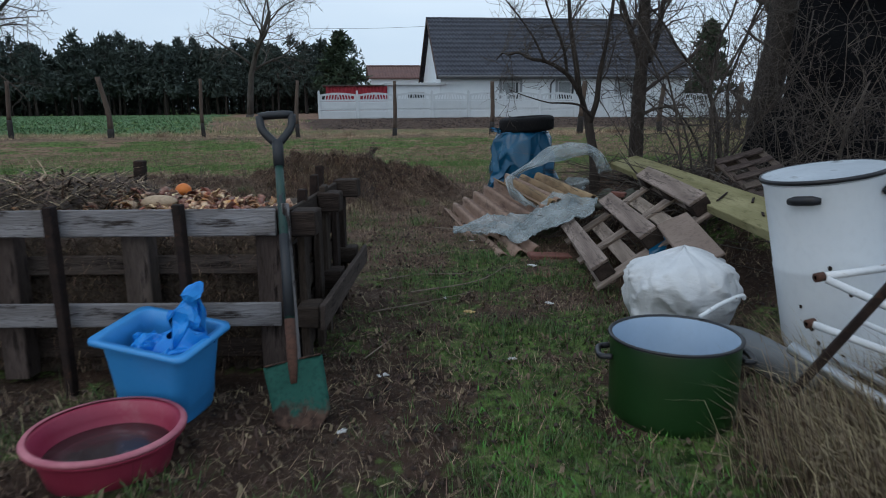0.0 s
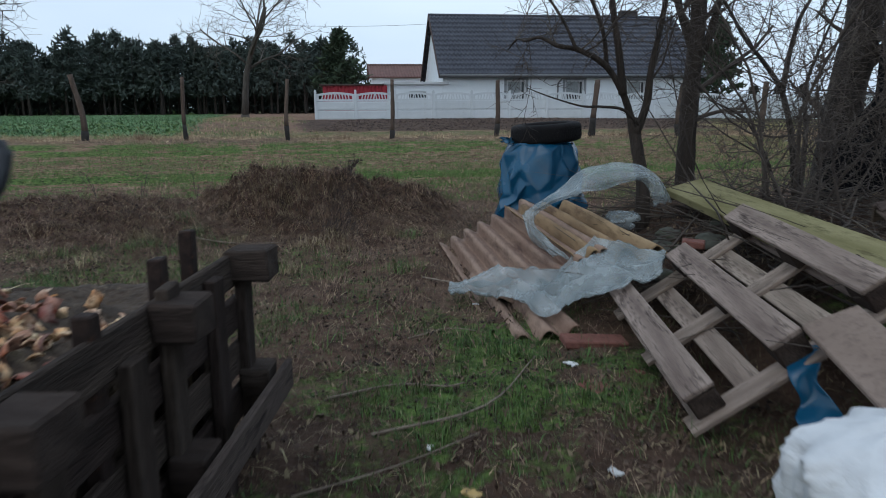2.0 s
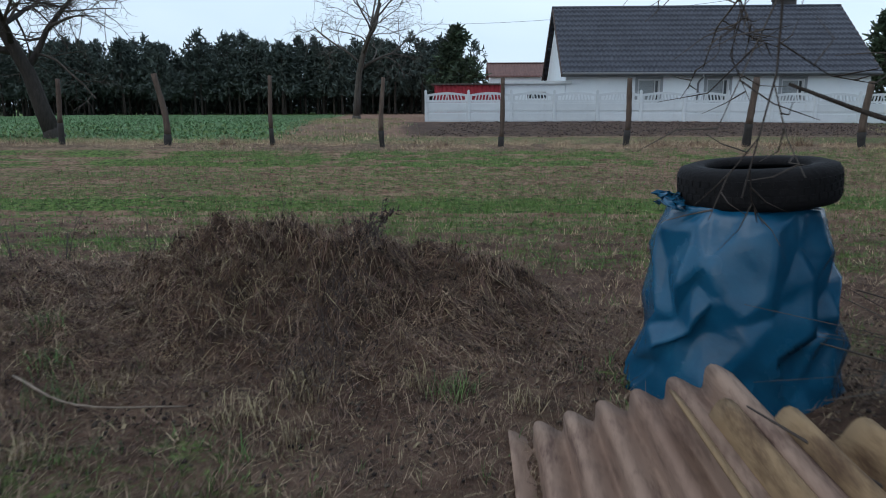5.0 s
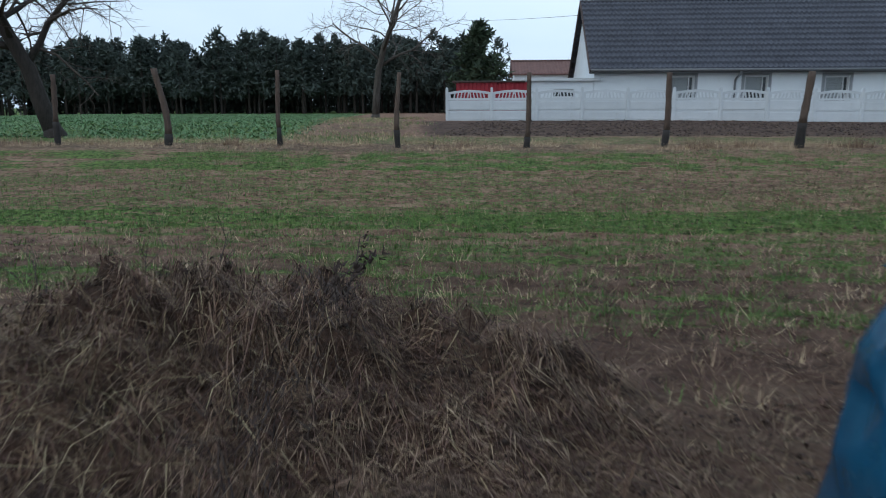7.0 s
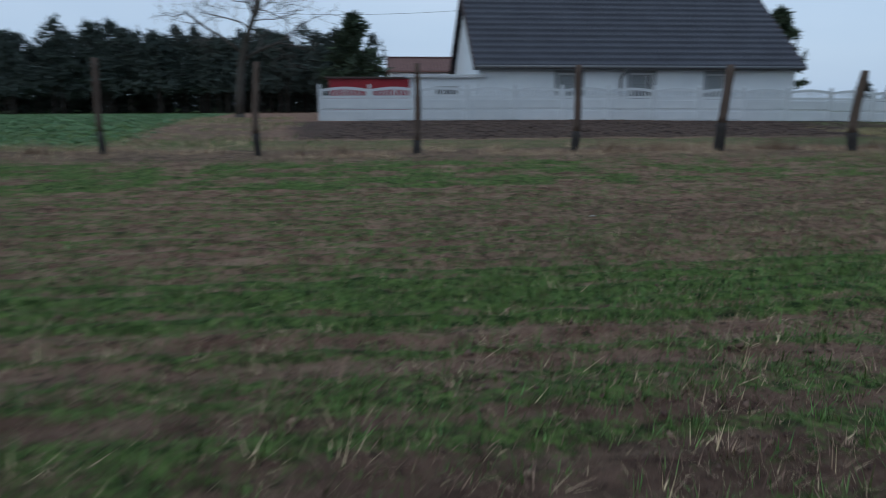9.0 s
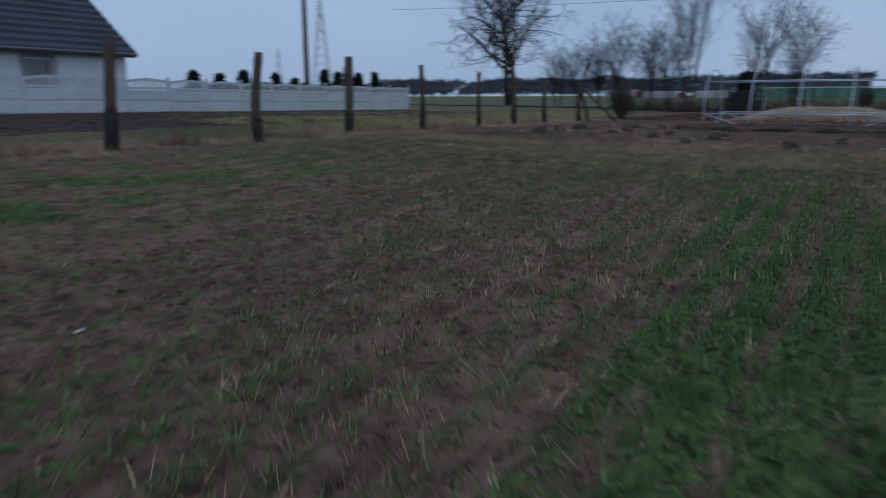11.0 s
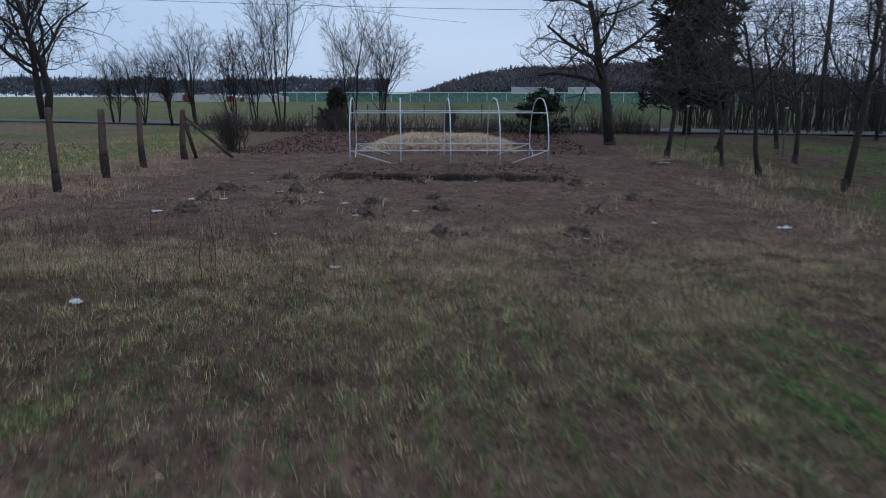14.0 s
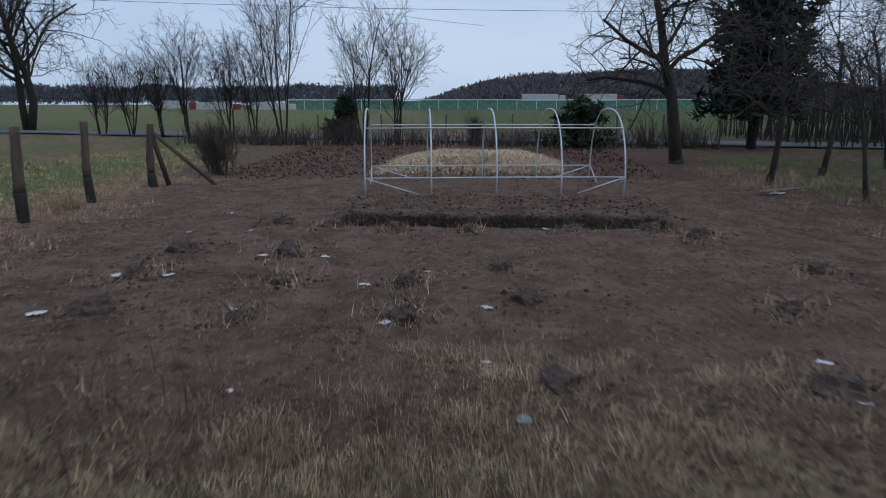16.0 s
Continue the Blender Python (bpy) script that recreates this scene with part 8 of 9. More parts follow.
x, y = pick(rg, -7.0, 0.6, 6.9, 8.6, 160, lambda x, y: np.clip(heaps(x, y) / 0.12, 0, 1) * step(fbm(x * 1.3, y * 1.3, 101, 2), 0.45, 0.6))
n = len(x)
blades("heap_straw", x, y, rg.uniform(0.12, 0.30, n), rg.uniform(0.002, 0.004, n), rg.uniform(1.2, 2.6, n), rg, dry_mat, "long pale grass hanging off a heap", "straw heap", 0.3, az=rg.normal(size=n) * 0.7 - 1.6)
x, y = rg.normal(size=420) * 0.28 - 1.45, rg.normal(size=420) * 0.18 + 8.2
n = len(x)
blades("heap_straw", x, y, rg.uniform(0.12, 0.34, n), rg.uniform(0.002, 0.004, n), rg.uniform(0.5, 2.3, n), rg, dry_mat, "pale stalks hanging from a clippings heap", "straw heap", 0.35, az=rg.normal(size=n) * 0.7 - 1.6)
x, y = pick(rg, -6.5, 0.5, 7.1, 9.4, 1900, lambda x, y: np.clip(heaps(x, y) / 0.10, 0, 1) * step(fbm(x * 2.2, y * 3.0, 103, 3), 0.38, 0.62))
n = len(x)
blades("heap_straw", x, y, rg.uniform(0.05, 0.20, n), rg.uniform(0.0025, 0.005, n), rg.uniform(1.3, 1.57, n), rg, strand_mat, "tan straw strands draped down a clippings heap", "straw heap", 0.2, az=rg.uniform(0, 6.283, n) * 0.6 + 9.0 * fbm(x * 1.8, y * 1.8, 105, 2), hug=True, lift=0.05)
x, y = pick(rg, -6.5, 0.6, 6.9, 9.6, 34, lambda x, y: np.clip(heaps(x, y) / 0.07, 0, 1))
clumps("heap_straw", x, y, 16, 0.05, 0.06, 0.17, 0.0025, 0.005, rg, heap_mat, "tufts of dead grass on a clippings heap", "straw heap", 2.8, True, 0.2)
# withered dark weed bundle leaning over the heap
t = rg.uniform(0, 1, 1000)
x, y = -0.80 - 0.10 * t + rg.normal(size=1000) * (0.05 + 0.09 * (1 - t)), 7.40 + 1.45 * t + rg.normal(size=1000) * 0.07
n = len(x)
blades("withered_weed", x, y, rg.uniform(0.04, 0.14, n), rg.uniform(0.002, 0.005, n), rg.uniform(0.8, 2.6, n), rg, weed_mat, "bundle of dark withered weeds on a heap", "weeds", 0.6, base_z=ground_z(x, y) + rg.uniform(0, 0.10, n))
rnd = random.Random(9)
wv, wr = [], np.random.default_rng(77)
weed = thing("weed_stalks", "dark withered weed stalks leaning up from a heap", "weeds")
for k in range(5):
    p = Vector((-0.90 + rnd.gauss(0, 0.05), 8.55 + rnd.gauss(0, 0.15), 0))
    p.z = gz(p.x, p.y)
    d = Vector((rnd.gauss(0.06, 0.07), rnd.gauss(0.25, 0.12), rnd.uniform(0.08, 0.26)))
    mesh_ob("stalk", Tubes().add([p, p + d * 0.5, p + d + Vector((rnd.gauss(0, 0.03), 0, 0.0))], [0.004, 0.003, 0.002], 4, False).mesh("stalk"), weed_mat, weed)
    for q in np.linspace(0.15, 1, 14):
        wv.append(p + d * q)
v, f = tufts(wr, np.array([tuple(c) for c in wv]), 0.026, 3, 1.0)
mesh_ob("withered_leaves", array_mesh("withered_leaves", v, f), weed_mat, weed)
# thin dry weed stems behind the heap
for k, (wx, wy) in enumerate(((-2.6, 9.2), (-3.1, 9.0), (-1.75, 9.3), (-2.2, 9.4), (-3.6, 9.1))):
    tree("dry_weed", "thin dry branching weed stem", wx, wy, 0.55, 0.004, dict(SLIM, levels=2, count=(5, 3), angle=(25, 60), twig=0.0015), 500 + k, twig_mat, twig_mat, (rnd.gauss(0, 0.3), 0.1), 1, "weed", "dry weeds")

# the mown strips
x, y = pick(rg, -9.0, 15.0, 8.6, 24.2, 760, lambda x, y: zones(x, y)[0] * (0.35 + 0.65 * clump(x, y, 3.0)) * (y < fence_y(x) + 1) * (1 - mound(x, y)))
n = len(x)
blades("grass", x, y, rg.uniform(0.03, 0.10, n), rg.uniform(0.004, 0.009, n), rg.uniform(0.1, 1.1, n), rg, field_green, "short green grass rows in a mown field", "grass", fine=False)
x, y = pick(rg, -9.0, 15.0, 8.6, 24.5, 380, lambda x, y: (0.8 - 0.5 * zones(x, y)[0]) * (1 - mound(x, y)) * (y < fence_y(x) + 1))
n = len(x)
blades("straw", x, y, rg.uniform(0.03, 0.09, n), rg.uniform(0.002, 0.006, n), rg.uniform(0.9, 1.57, n), rg, field_straw, "dead brown stubble on a mown field", "straw", fine=False)
x, y = pick(rg, -9.0, 15.0, 8.6, 24.5, 90, lambda x, y: (0.7 - 0.3 * zones(x, y)[0]) * (1 - mound(x, y)) * (y < fence_y(x) + 1))
n = len(x)
blades("straw", x, y, rg.uniform(0.03, 0.08, n), rg.uniform(0.002, 0.005, n), rg.uniform(0.7, 1.57, n), rg, field_dry, "pale dead stubble on a mown field", "straw", fine=False)
# tufts in the drilled rows, and dead tufts between
under = lambda x, y: np.abs(y - (9.5 + 0.80 * np.clip(x + 1.2, 0, 11))) < 4.2
x, y = pick(rg, -4.5, 11.5, 9.0, 21.0, 125, lambda x, y: np.clip(1.25 * zones(x, y)[0], 0, 1) * under(x, y) * (1 - 0.6 * step(x, 6, 8)))
clumps("grass_tufts", x, y, 9, 0.022, 0.035, 0.095, 0.003, 0.006, rg, field_green, "young green grass tufts in drilled rows", "grass", 0.9)
x, y = pick(rg, -4.5, 11.5, 9.0, 21.0, 24, lambda x, y: under(x, y) * (1 - 0.6 * zones(x, y)[0]))
clumps("dry_tufts", x, y, 11, 0.04, 0.04, 0.12, 0.003, 0.006, rg, field_dry, "pale dead grass tufts between the rows", "dry grass", 2.0)
x, y = pick(rg, -9.0, 12.0, 11.0, 24.0, 16, lambda x, y: zones(x, y)[0] * ~under(x, y))
clumps("grass_tufts", x, y, 8, 0.05, 0.05, 0.12, 0.006, 0.012, rg, field_green, "green grass tufts farther out in the field", "grass", 1.0)
# denser right under the flight
x, y = pick(rg, -3.5, 9.5, 9.0, 19.5, 1300, lambda x, y: zones(x, y)[0] * clump(x, y, 5.0) * (np.abs(y - (9.5 + 0.85 * np.clip(x + 1.2, 0, 11))) < 3.6))
n = len(x)
blades("grass", x, y, rg.uniform(0.03, 0.085, n), rg.uniform(0.0025, 0.005, n), rg.uniform(0.1, 1.2, n), rg, field_green, "fresh green grass tufts in drilled rows", "grass", fine=False)
x, y = pick(rg, -3.5, 9.5, 9.0, 20.5, 900, lambda x, y: (0.85 - 0.4 * zones(x, y)[0]) * (np.abs(y - (10.0 + 0.85 * np.clip(x + 1.2, 0, 11))) < 3.8))
n = len(x)
blades("straw", x, y, rg.uniform(0.02, 0.09, n), rg.uniform(0.002, 0.005, n), rg.uniform(1.0, 1.57, n), rg, field_straw, "matted dead stubble between grass rows", "straw", fine=False)

# crumbs and clods of earth
x, y = pick(rg, -3.4, 3.4, 0.3, 9.2, 560, lambda x, y: free(x, y) * (1 - 0.6 * zones(x, y)[0]) * clump(x, y, 2.0))
clods("soil_crumbs", x, y, rg.uniform(0.008, 0.03, len(x)), rg, clod_mulch, "dark crumbs of earth and mulch")
x, y = pick(rg, -5, 13.0, 9.0, 22.5, 95, lambda x, y: (1 - 0.7 * zones(x, y)[0]) * clump(x, y, 1.4) * (1 - step(np.abs(y - (10.5 + 0.85 * np.clip(x + 1.2, 0, 11))), 2.5, 6) * 0.8))
clods("soil_clods", x, y, rg.uniform(0.010, 0.045, len(x)) * (0.6 + 0.7 * clump(x, y, 3.0)), rg, clod_soil, "reddish-brown clods between grass rows")
x, y = pick(rg, 12.4, 26, 11.5, 25.5, 110, lambda x, y: zones(x, y)[2] * (0.3 + 0.7 * clump(x, y, 1.2)))
clods("soil_clods", x, y, rg.uniform(0.012, 0.05, len(x)), rg, clod_soil, "brown crumbly clods on a bare plot")
x, y = pick(rg, 20.5, 23.4, 15.6, 21.8, 45, lambda x, y: 0.8 + 0 * x)
clods("soil_clods", x, y, rg.uniform(0.03, 0.10, len(x)), rg, clod_stump, "dark moist clods on a dug bed")
x, y = pick(rg, -5, 30, 26, 44, 18, lambda x, y: band(y - 0.135 * x, 28.6, 39.0, 0.4) * step(x + 0.28 * (y - 24), -4.8, -3.6))
clods("soil_clods", x, y, rg.uniform(0.04, 0.12, len(x)), rg, clod_stump, "coarse clods of a ploughed strip")

# dead weed clumps along the fence line
fx = np.array([-14.8, -9.3, -3.2, 2.3, 3.4, 6.0, 6.6, 8.6, 9.3, 11.5, 12.4, 14.6, 15.4, 18.0, 20.6])
fx = np.repeat(fx, 5) + rg.normal(size=75) * 0.35
fy = 24.1 + 0.135 * fx + rg.normal(size=75) * 0.28
clumps("dead_weeds", fx, fy, 46, 0.10, 0.14, 0.42, 0.006, 0.012, rg, strand_mat, "brown dead weed clumps along a fence line", "weeds", 1.0)
# dry grass along the fence and the rough band before the bare plot
x, y = pick(rg, -17, 30, 21.0, 31.0, 420, lambda x, y: band(y - 0.135 * x, 22.6, 25.9, 0.7) * step(fbm(x * 0.8, y * 0.8, 66), 0.42, 0.60) * (x < 26.5))
n = len(x)
blades("dry_grass", x, y, rg.uniform(0.05, 0.20, n), rg.uniform(0.004, 0.010, n), rg.uniform(0.4, 1.5, n), rg, field_dry, "pale dry grass tufts along the fence line", "dry grass", fine=False)
x, y = pick(rg, 9.2, 13.9, 12.0, 24.5, 38, lambda x, y: np.clip(zones(x, y)[1] * 1.4, 0, 1) * (0.15 + 0.85 * step(fbm(x * 1.3, y * 1.3, 64), 0.40, 0.56)))
clumps("dry_tufts", x, y, 64, 0.10, 0.05, 0.15, 0.002, 0.0045, rg, field_dry, "standing tufts of pale dry grass", "dry grass", 1.1)
x, y = pick(rg, 5.6, 12.4, 12.5, 24.0, 36, lambda x, y: step(x, 6.0, 8.2) * (1 - step(x, 11.2, 12.4)) * (0.35 + 0.65 * clump(x, y, 0.9)))
clumps("olive_tufts", x, y, 44, 0.10, 0.03, 0.09, 0.0025, 0.005, rg, olive_mat, "dull yellowish-green grass tufts", "grass", 1.1)
x, y = pick(rg, 9.4, 13.8, 12.0, 24.5, 800, lambda x, y: np.clip(zones(x, y)[1] * 1.25, 0, 1) * (0.12 + 0.88 * step(fbm(x * 1.5, y * 1.5, 64), 0.40, 0.60)))
n = len(x)
blades("dry_grass", x, y, rg.uniform(0.04, 0.13, n), rg.uniform(0.002, 0.005, n), rg.uniform(0.6, 1.5, n), rg, field_dry, "rough band of dry pale grass", "dry grass", 0.6, fine=False)
x, y = pick(rg, 5.0, 14.0, 12.0, 24.0, 450, lambda x, y: step(x, 5.5, 8.0) * (1 - step(x, 11.0, 12.5)) * (0.08 + 0.8 * step(fbm(x * 1.2, y * 1.2, 65), 0.42, 0.62)))
n = len(x)
blades("grass", x, y, rg.uniform(0.03, 0.09, n), rg.uniform(0.0025, 0.005, n), rg.uniform(0.3, 1.3, n), rg, field_green, "dull green grass mixed in a dry band", "grass", 0.6, fine=False)
x, y = pick(rg, 4.5, 14.2, 12.0, 24.0, 560, lambda x, y: step(x, 4.5, 8.0) * (1 - step(x, 12.5, 14.0)) * 0.7)
n = len(x)
blades("straw", x, y, rg.uniform(0.04, 0.14, n), rg.uniform(0.002, 0.005, n), rg.uniform(0.8, 1.57, n), rg, field_straw, "brown dead grass in a rough band", "straw", fine=False)
x, y = pick(rg, 9.8, 13.6, 16.0, 24.0, 34, lambda x, y: clump(x, y, 0.8) * (0.25 + 0.75 * step(y, 19.5, 21)))
n = len(x)
blades("withered_weed", x, y, rg.uniform(0.16, 0.50, n), rg.uniform(0.003, 0.007, n), rg.uniform(0.1, 1.2, n), rg, weed_mat, "dark withered weed stems in dry grass", "weeds", 0.4)

x, y = pick(rg, 9.8, 13.0, 18.5, 24.5, 420, lambda x, y: step(fbm(x * 1.1, y * 1.1, 68), 0.42, 0.58))
n = len(x)
blades("withered_weed", x, y, rg.uniform(0.05, 0.20, n), rg.uniform(0.002, 0.005, n), rg.uniform(0.4, 1.5, n), rg, straw_mat, "brown withered weeds in a dry band", "weeds", 0.5, fine=False)
# bare plot: crumbs, stubble, orchard grass, rape plants in the left field
x, y = pick(rg, 12.6, 27, 11.5, 26.0, 170, lambda x, y: 0.7 * (1 - zones(x, y)[1] * 0.5))
n = len(x)
blades("straw", x, y, rg.uniform(0.02, 0.10, n), rg.uniform(0.003, 0.010, n), rg.uniform(1.1, 1.57, n), rg, field_straw, "dead stalks scattered over bare soil", "straw", hug=True)
x, y = pick(rg, 13, 34, 4.0, 13.2, 240, lambda x, y: (1 - step(y, 11.2, 12.6)) * clump(x, y, 0.7))
n = len(x)
blades("grass", x, y, rg.uniform(0.06, 0.20, n), rg.uniform(0.005, 0.010, n), rg.uniform(0.2, 1.2, n), rg, field_green, "rough green grass under bare fruit trees", "grass", fine=False)
x, y = pick(rg, 13, 30, 10.2, 13.2, 260, lambda x, y: clump(x, y, 0.9))
n = len(x)
blades("dry_grass", x, y, rg.uniform(0.10, 0.34, n), rg.uniform(0.004, 0.009, n), rg.uniform(0.2, 1.3, n), rg, field_dry, "pale dry grass at an orchard edge", "dry grass", fine=False)
x, y = pick(rg, 26, 40, 14, 27, 60, lambda x, y: zones(x, y)[3])
n = len(x)
leaf_mat = surface("fallen_leaves", (0.10, 0.055, 0.042), (0.19, 0.11, 0.085), 2, 0.85, bump=0, vary=0.4, island=True)
blades("fallen_leaves", x, y, rg.uniform(0.05, 0.12, n), rg.uniform(0.05, 0.11, n), rg.uniform(0.9, 1.5, n), rg, leaf_mat, "reddish fallen leaves over bare soil", "leaves", fine=False)
hay_mat = surface("pale_hay", (0.56, 0.42, 0.28), (0.74, 0.59, 0.43), 1.5, 0.85, bump=0, vary=0.35, island=True)
x, y = pick(rg, 27.5, 34.5, 15.6, 23.0, 1300, lambda x, y: np.clip(band(x, 28.4, 33.4, 1.0) * band(y + 0.8 * (fbm(x * 0.9, y * 0.9, 72) - 0.5), 17.2, 21.8, 0.8) * 1.2, 0, 1))
n = len(x)
blades("hay", x, y, rg.uniform(0.06, 0.25, n), rg.uniform(0.01, 0.025, n), rg.uniform(0.9, 1.6, n), rg, hay_mat, "spread heap of pale hay", "hay", fine=False)
rape_mat = surface("rape_leaves", (0.090, 0.175, 0.074), (0.155, 0.250, 0.115), 0.5, 0.6, bump=0, vary=0.4, island=True)
x, y = pick(rg, -45, -6, 24.5, 64, 24, lambda x, y: (1 - step(x + 0.28 * (y - 24), -9.5, -7.8)) * step(y - 0.135 * x, 25.0, 26.0))
n = len(x)
x, y = np.repeat(x, 3) + rg.normal(size=3 * n) * 0.05, np.repeat(y, 3) + rg.normal(size=3 * n) * 0.05
n = len(x)
blades("rape_plants", x, y, rg.uniform(0.06, 0.15, n), rg.uniform(0.04, 0.09, n), rg.uniform(0.9, 1.5, n), rg, rape_mat, "low green winter crop in a field", "crop", fine=False)

# dull winter grass beyond the fence corner
x, y = pick(rg, 11, 38, 24.5, 34, 26, lambda x, y: step(y - 0.135 * x, 23.9, 24.8) * (0.35 + 0.65 * clump(x, y, 0.6)))
clumps("olive_tufts", x, y, 7, 0.09, 0.06, 0.18, 0.008, 0.018, rg, olive_mat, "dull winter grass beyond a stake fence", "grass", 1.0)
# rough grass on the farm track beside the crop
for per, mat_, lab, cat in ((90, field_dry, "dry grass on a farm track", "dry grass"), (70, field_green, "green grass on a farm track", "grass")):
    x, y = pick(rg, -20, -2, 25, 48, per, lambda x, y: band(x + 0.28 * (y - 24), -8.8, -3.8, 0.7) * band(y - 0.135 * x, 25, 47, 0.8) * clump(x, y, 0.8))
    n = len(x)
    blades("track_grass", x, y, rg.uniform(0.04, 0.16, n), rg.uniform(0.010, 0.022, n), rg.uniform(0.2, 1.3, n), rg, mat_, lab, cat, fine=False)

# pieces of litter: paper, shells and stones
pale_bit = surface("pale_litter", (0.50, 0.50, 0.50), (0.66, 0.66, 0.65), 8, 0.6, bump=0.2, fine=60, stain=(0.35, 0.30, 0.24), stain_at=(0.55, 0.7), vary=0.15)


def scrap(x, y, s, label, category, seed, tall=0.25, material=None):
    def fn(u, v):
        a, c = (u - 0.5) * s, (v - 0.5) * s * 0.6
        q = crumple(a * 3 / s + seed, c * 3 / s, seed, 1.0, s * 0.28)
        return (a + q.x, c + q.y, s * tall * (0.25 + abs(q.z) / s * 2))

    ob = sheet("litter", fn, 6, 5, material or pale_bit, 0.004, None, "", False)
    ob.matrix_basis = pose(x, y, gz(x, y) + 0.004, 0, 0, seed * 47)
    return tagged(ob, label, category, "litter on the ground")


for n, (x, y, s) in enumerate(((9.5, 21.35, 0.18), (11.17, 19.41, 0.14), (24.2, 12.6, 0.3), (14.68, 21.26, 0.15), (13.82, 16.33, 0.13), (13.23, 18.40, 0.11), (15.91, 22.44, 0.16), (0.69, 16.28, 0.05), (17.07, 20.96, 0.17), (16.98, 21.73, 0.15), (14.42, 19.79, 0.16), (15.82, 23.0, 0.17), (13.1, 16.39, 0.11), (14.1, 13.4, 0.26), (14.4, 15.2, 0.12), (15.0, 18.9, 0.15), (15.75, 20.2, 0.13), (18.6, 23.4, 0.10), (19.0, 22.6, 0.10), (19.6, 18.0, 0.16), (16.5, 19.6, 0.08), (14.3, 22.9, 0.18), (20.6, 23.5, 0.12), (12.9, 20.6, 0.07), (13.6, 18.9, 0.08))):
    scrap(x, y, s * 0.75, "crumpled pale scrap of litter on bare soil", "litter", n + 1, 0.4)
for n, (x, y, s) in enumerate(((0.64, 4.63, 0.06), (0.34, 2.9, 0.035), (-0.21, 2.75, 0.04), (0.05, 3.95, 0.03), (0.62, 3.75, 0.05), (0.27, 5.6, 0.03), (-0.3, 2.25, 0.03), (-1.45, 2.1, 0.04))):
    scrap(x, y, s, "small white scrap lying in trampled grass", "litter", n + 60, 0.4)
yellow_leaf = surface("yellow_leaf", (0.42, 0.28, 0.10), (0.50, 0.36, 0.15), 8, 0.6, bump=0.2)
scrap(0.185, 3.66, 0.06, "curled yellow leaf on the ground", "leaf", 91, 0.25, yellow_leaf)

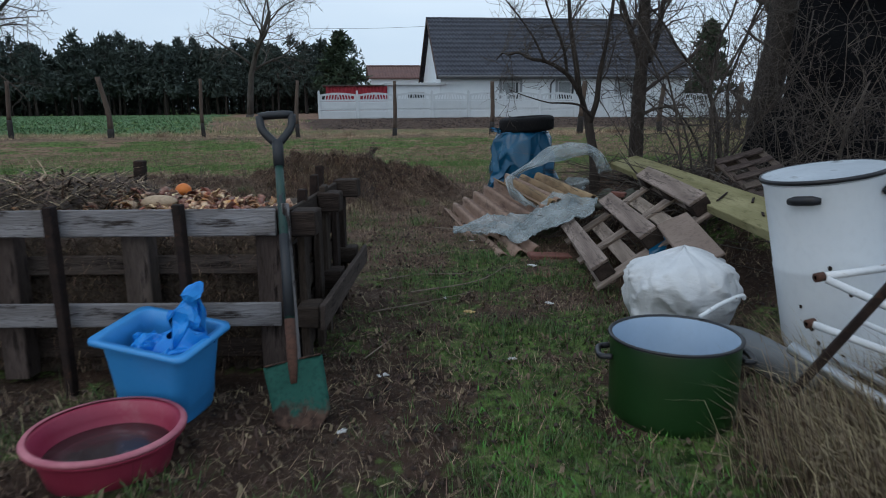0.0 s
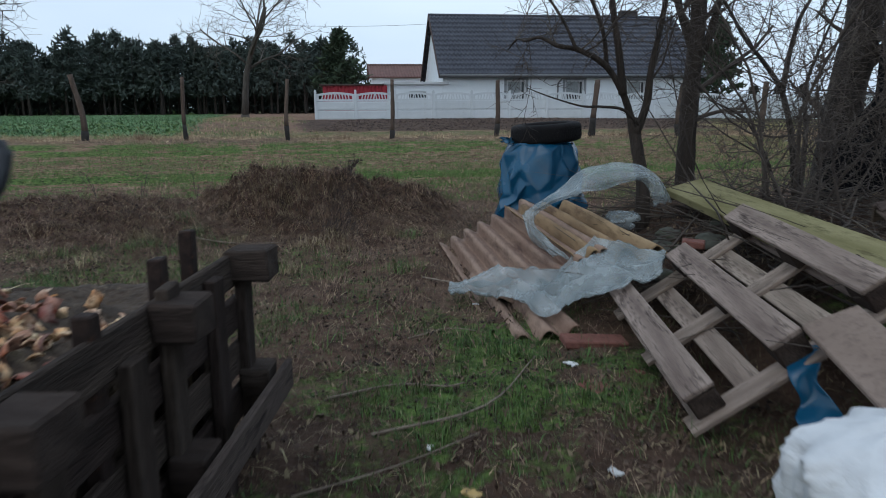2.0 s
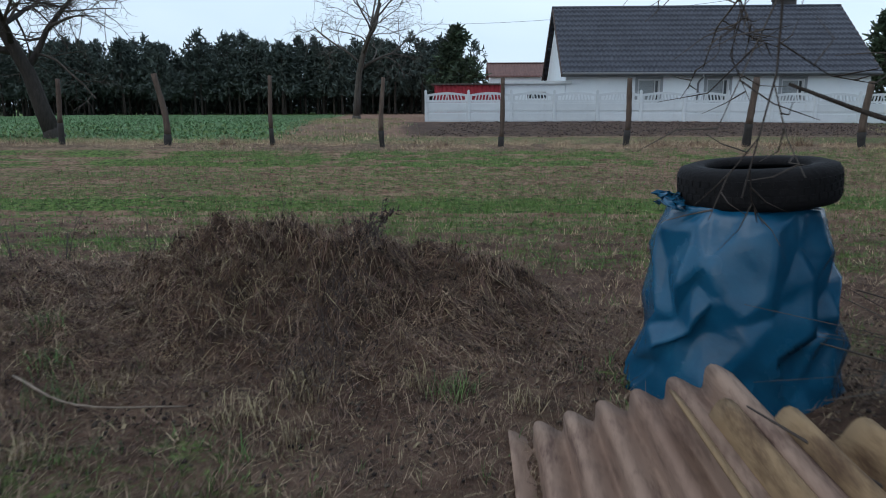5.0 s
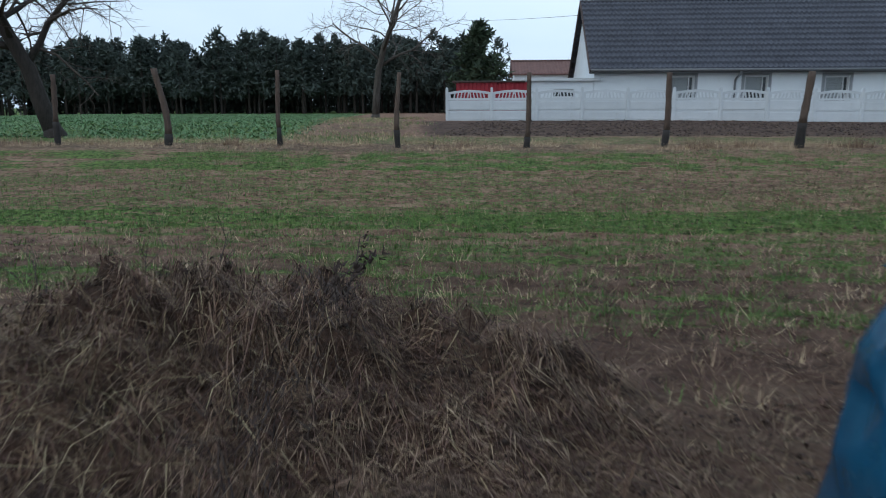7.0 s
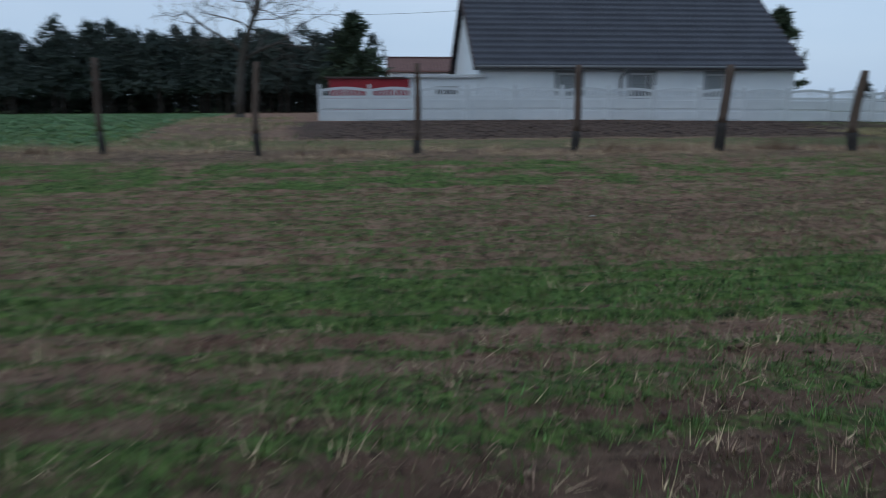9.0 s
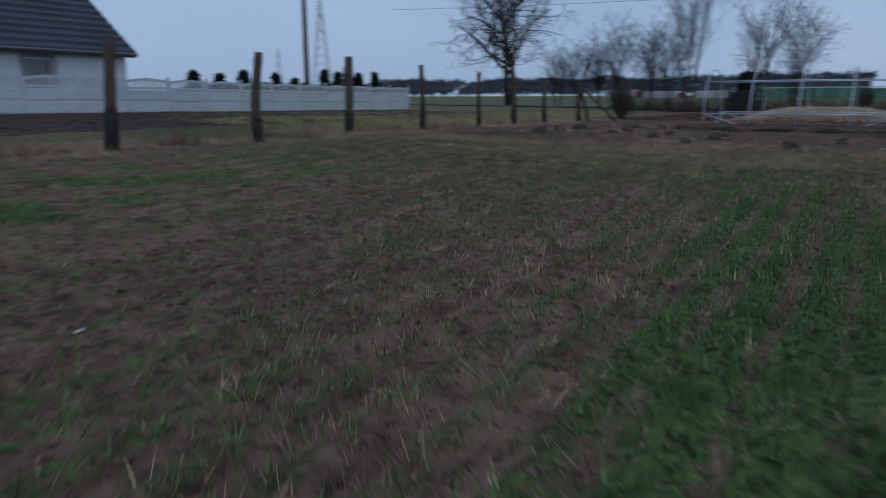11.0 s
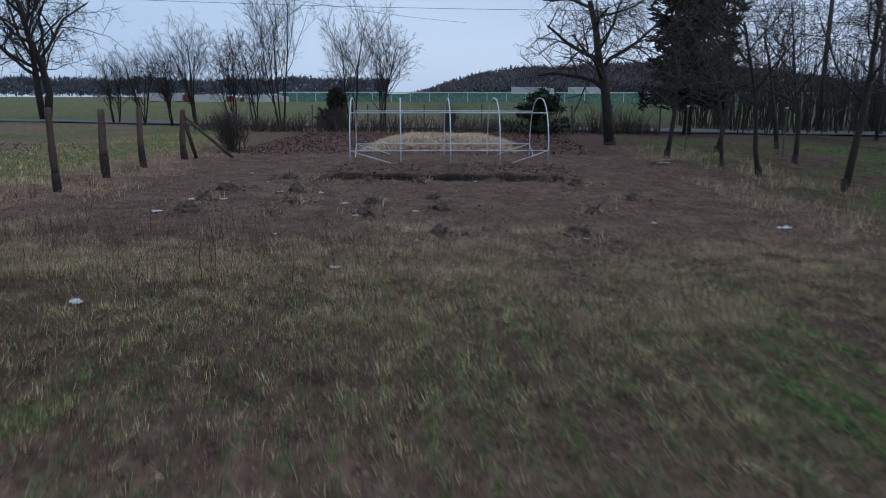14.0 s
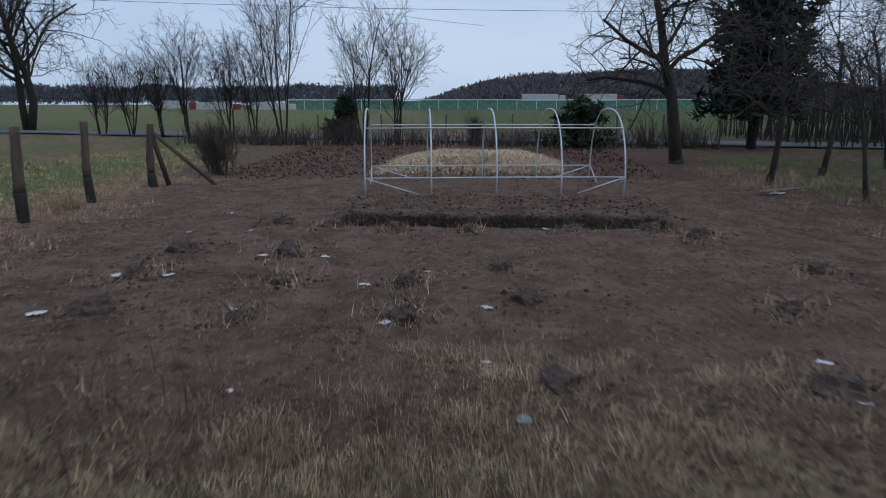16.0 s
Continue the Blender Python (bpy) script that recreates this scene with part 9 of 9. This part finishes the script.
# dug-out stumps: ragged clods with dead stalks on the bare plot
clod_mat = surface("dark_clods", (0.058, 0.040, 0.031), (0.11, 0.078, 0.061), 8, 0.95, bump=0.8, fine=30, stain=(0.16, 0.125, 0.09), stain_at=(0.62, 0.72), bump_dist=0.02)
for n, (x, y, s) in enumerate(((14.65, 19.65, 0.26), (15.35, 18.5, 0.26), (15.8, 21.18, 0.26), (15.81, 22.77, 0.26), (17.28, 21.5, 0.34), (17.18, 22.88, 0.32), (15.9, 19.78, 0.24), (13.25, 18.4, 0.26), (13.24, 16.5, 0.32), (14.53, 22.53, 0.34), (14.45, 21.15, 0.15), (15.2, 16.0, 0.22), (19.0, 15.8, 0.3), (16.75, 18.76, 0.10), (19.45, 20.4, 0.28), (19.4, 21.4, 0.28), (19.4, 17.6, 0.26), (19.8, 22.36, 0.26), (19.5, 16.4, 0.26), (16.9, 15.0, 0.24), (19.3, 19.2, 0.22))):
    bm = bmesh.new()
    bmesh.ops.create_icosphere(bm, subdivisions=3, radius=1)
    for v in bm.verts:
        k = 1 + 0.45 * noise.noise(v.co * 1.5 + Vector((n, 0, 0))) + 0.28 * noise.noise(v.co * 4 + Vector((0, n, 0)))
        v.co = Vector((v.co.x * s * k * 0.6, v.co.y * s * k * 0.45, max(-0.3, v.co.z * k) * s * 0.42))
    st = thing("dug_stump", "dug-up clod of dark soil with dead roots", "stump", pose(x, y, gz(x, y) + 0.01, 0, 0, n * 53), "dug stumps")
    part("clod", bm, clod_mat, st)
    tb = Tubes()
    rr = random.Random(n)
    for k in range(14):
        a = rr.uniform(0, 6.28)
        d = Vector((math.cos(a), math.sin(a), rr.uniform(0.1, 1.1))) * rr.uniform(0.10, 0.28)
        tb.add([(0, 0, 0.03), d * 0.5 + Vector((0, 0, 0.02)), d], [0.008, 0.005, 0.002], 4, False)
    mesh_ob("root_tangle", tb.mesh("root_tangle"), twig_grey, st, "tangle of dead roots")
    m_ = 170
    bx, by = x + rg.normal(size=m_) * s * 1.1, y + rg.normal(size=m_) * s * 0.8
    clods("soil_clods", bx[:60] + 0.05, by[:60], rg.uniform(0.02, 0.08, 60), rg, clod_stump, "dark clods round a dug stump")
    if n % 4 != 1:
        blades("dry_tuft", bx, by, rg.uniform(0.06, 0.24, m_), rg.uniform(0.004, 0.009, m_), rg.uniform(0.6, 1.57, m_), rg, field_dry, "dry grass tuft at a dug stump", "dry grass", fine=False)

# pale poles and a stone slab at the plot's edge
pole = thing("wooden_pole", "two pale peeled poles lying by an orchard edge", "pole", pose(24.4, 12.6, gz(24.4, 12.6)))
mesh_ob("pole_shaft", Tubes().add([(-0.35, 0.5, 0.08), (0.05, -0.5, 0.12)], [0.035, 0.03], 8).mesh("pole_shaft"), wood_pallet, pole)
mesh_ob("pole_shaft", Tubes().add([(-0.45, 0.3, 0.05), (0.15, -0.2, 0.07)], [0.03, 0.025], 8).mesh("pole_shaft"), wood_pallet, pole)
slab_mat = surface("pale_lichen_stone", (0.16, 0.18, 0.16), (0.24, 0.26, 0.235), 9, 0.85, bump=0.4, fine=40)
lump("stone", "flat pale greenish stone in dry grass", "stone", (12.64, 18.65, gz(12.64, 18.65) + 0.01), (0.065, 0.05, 0.02), slab_mat, 3, 0.3)
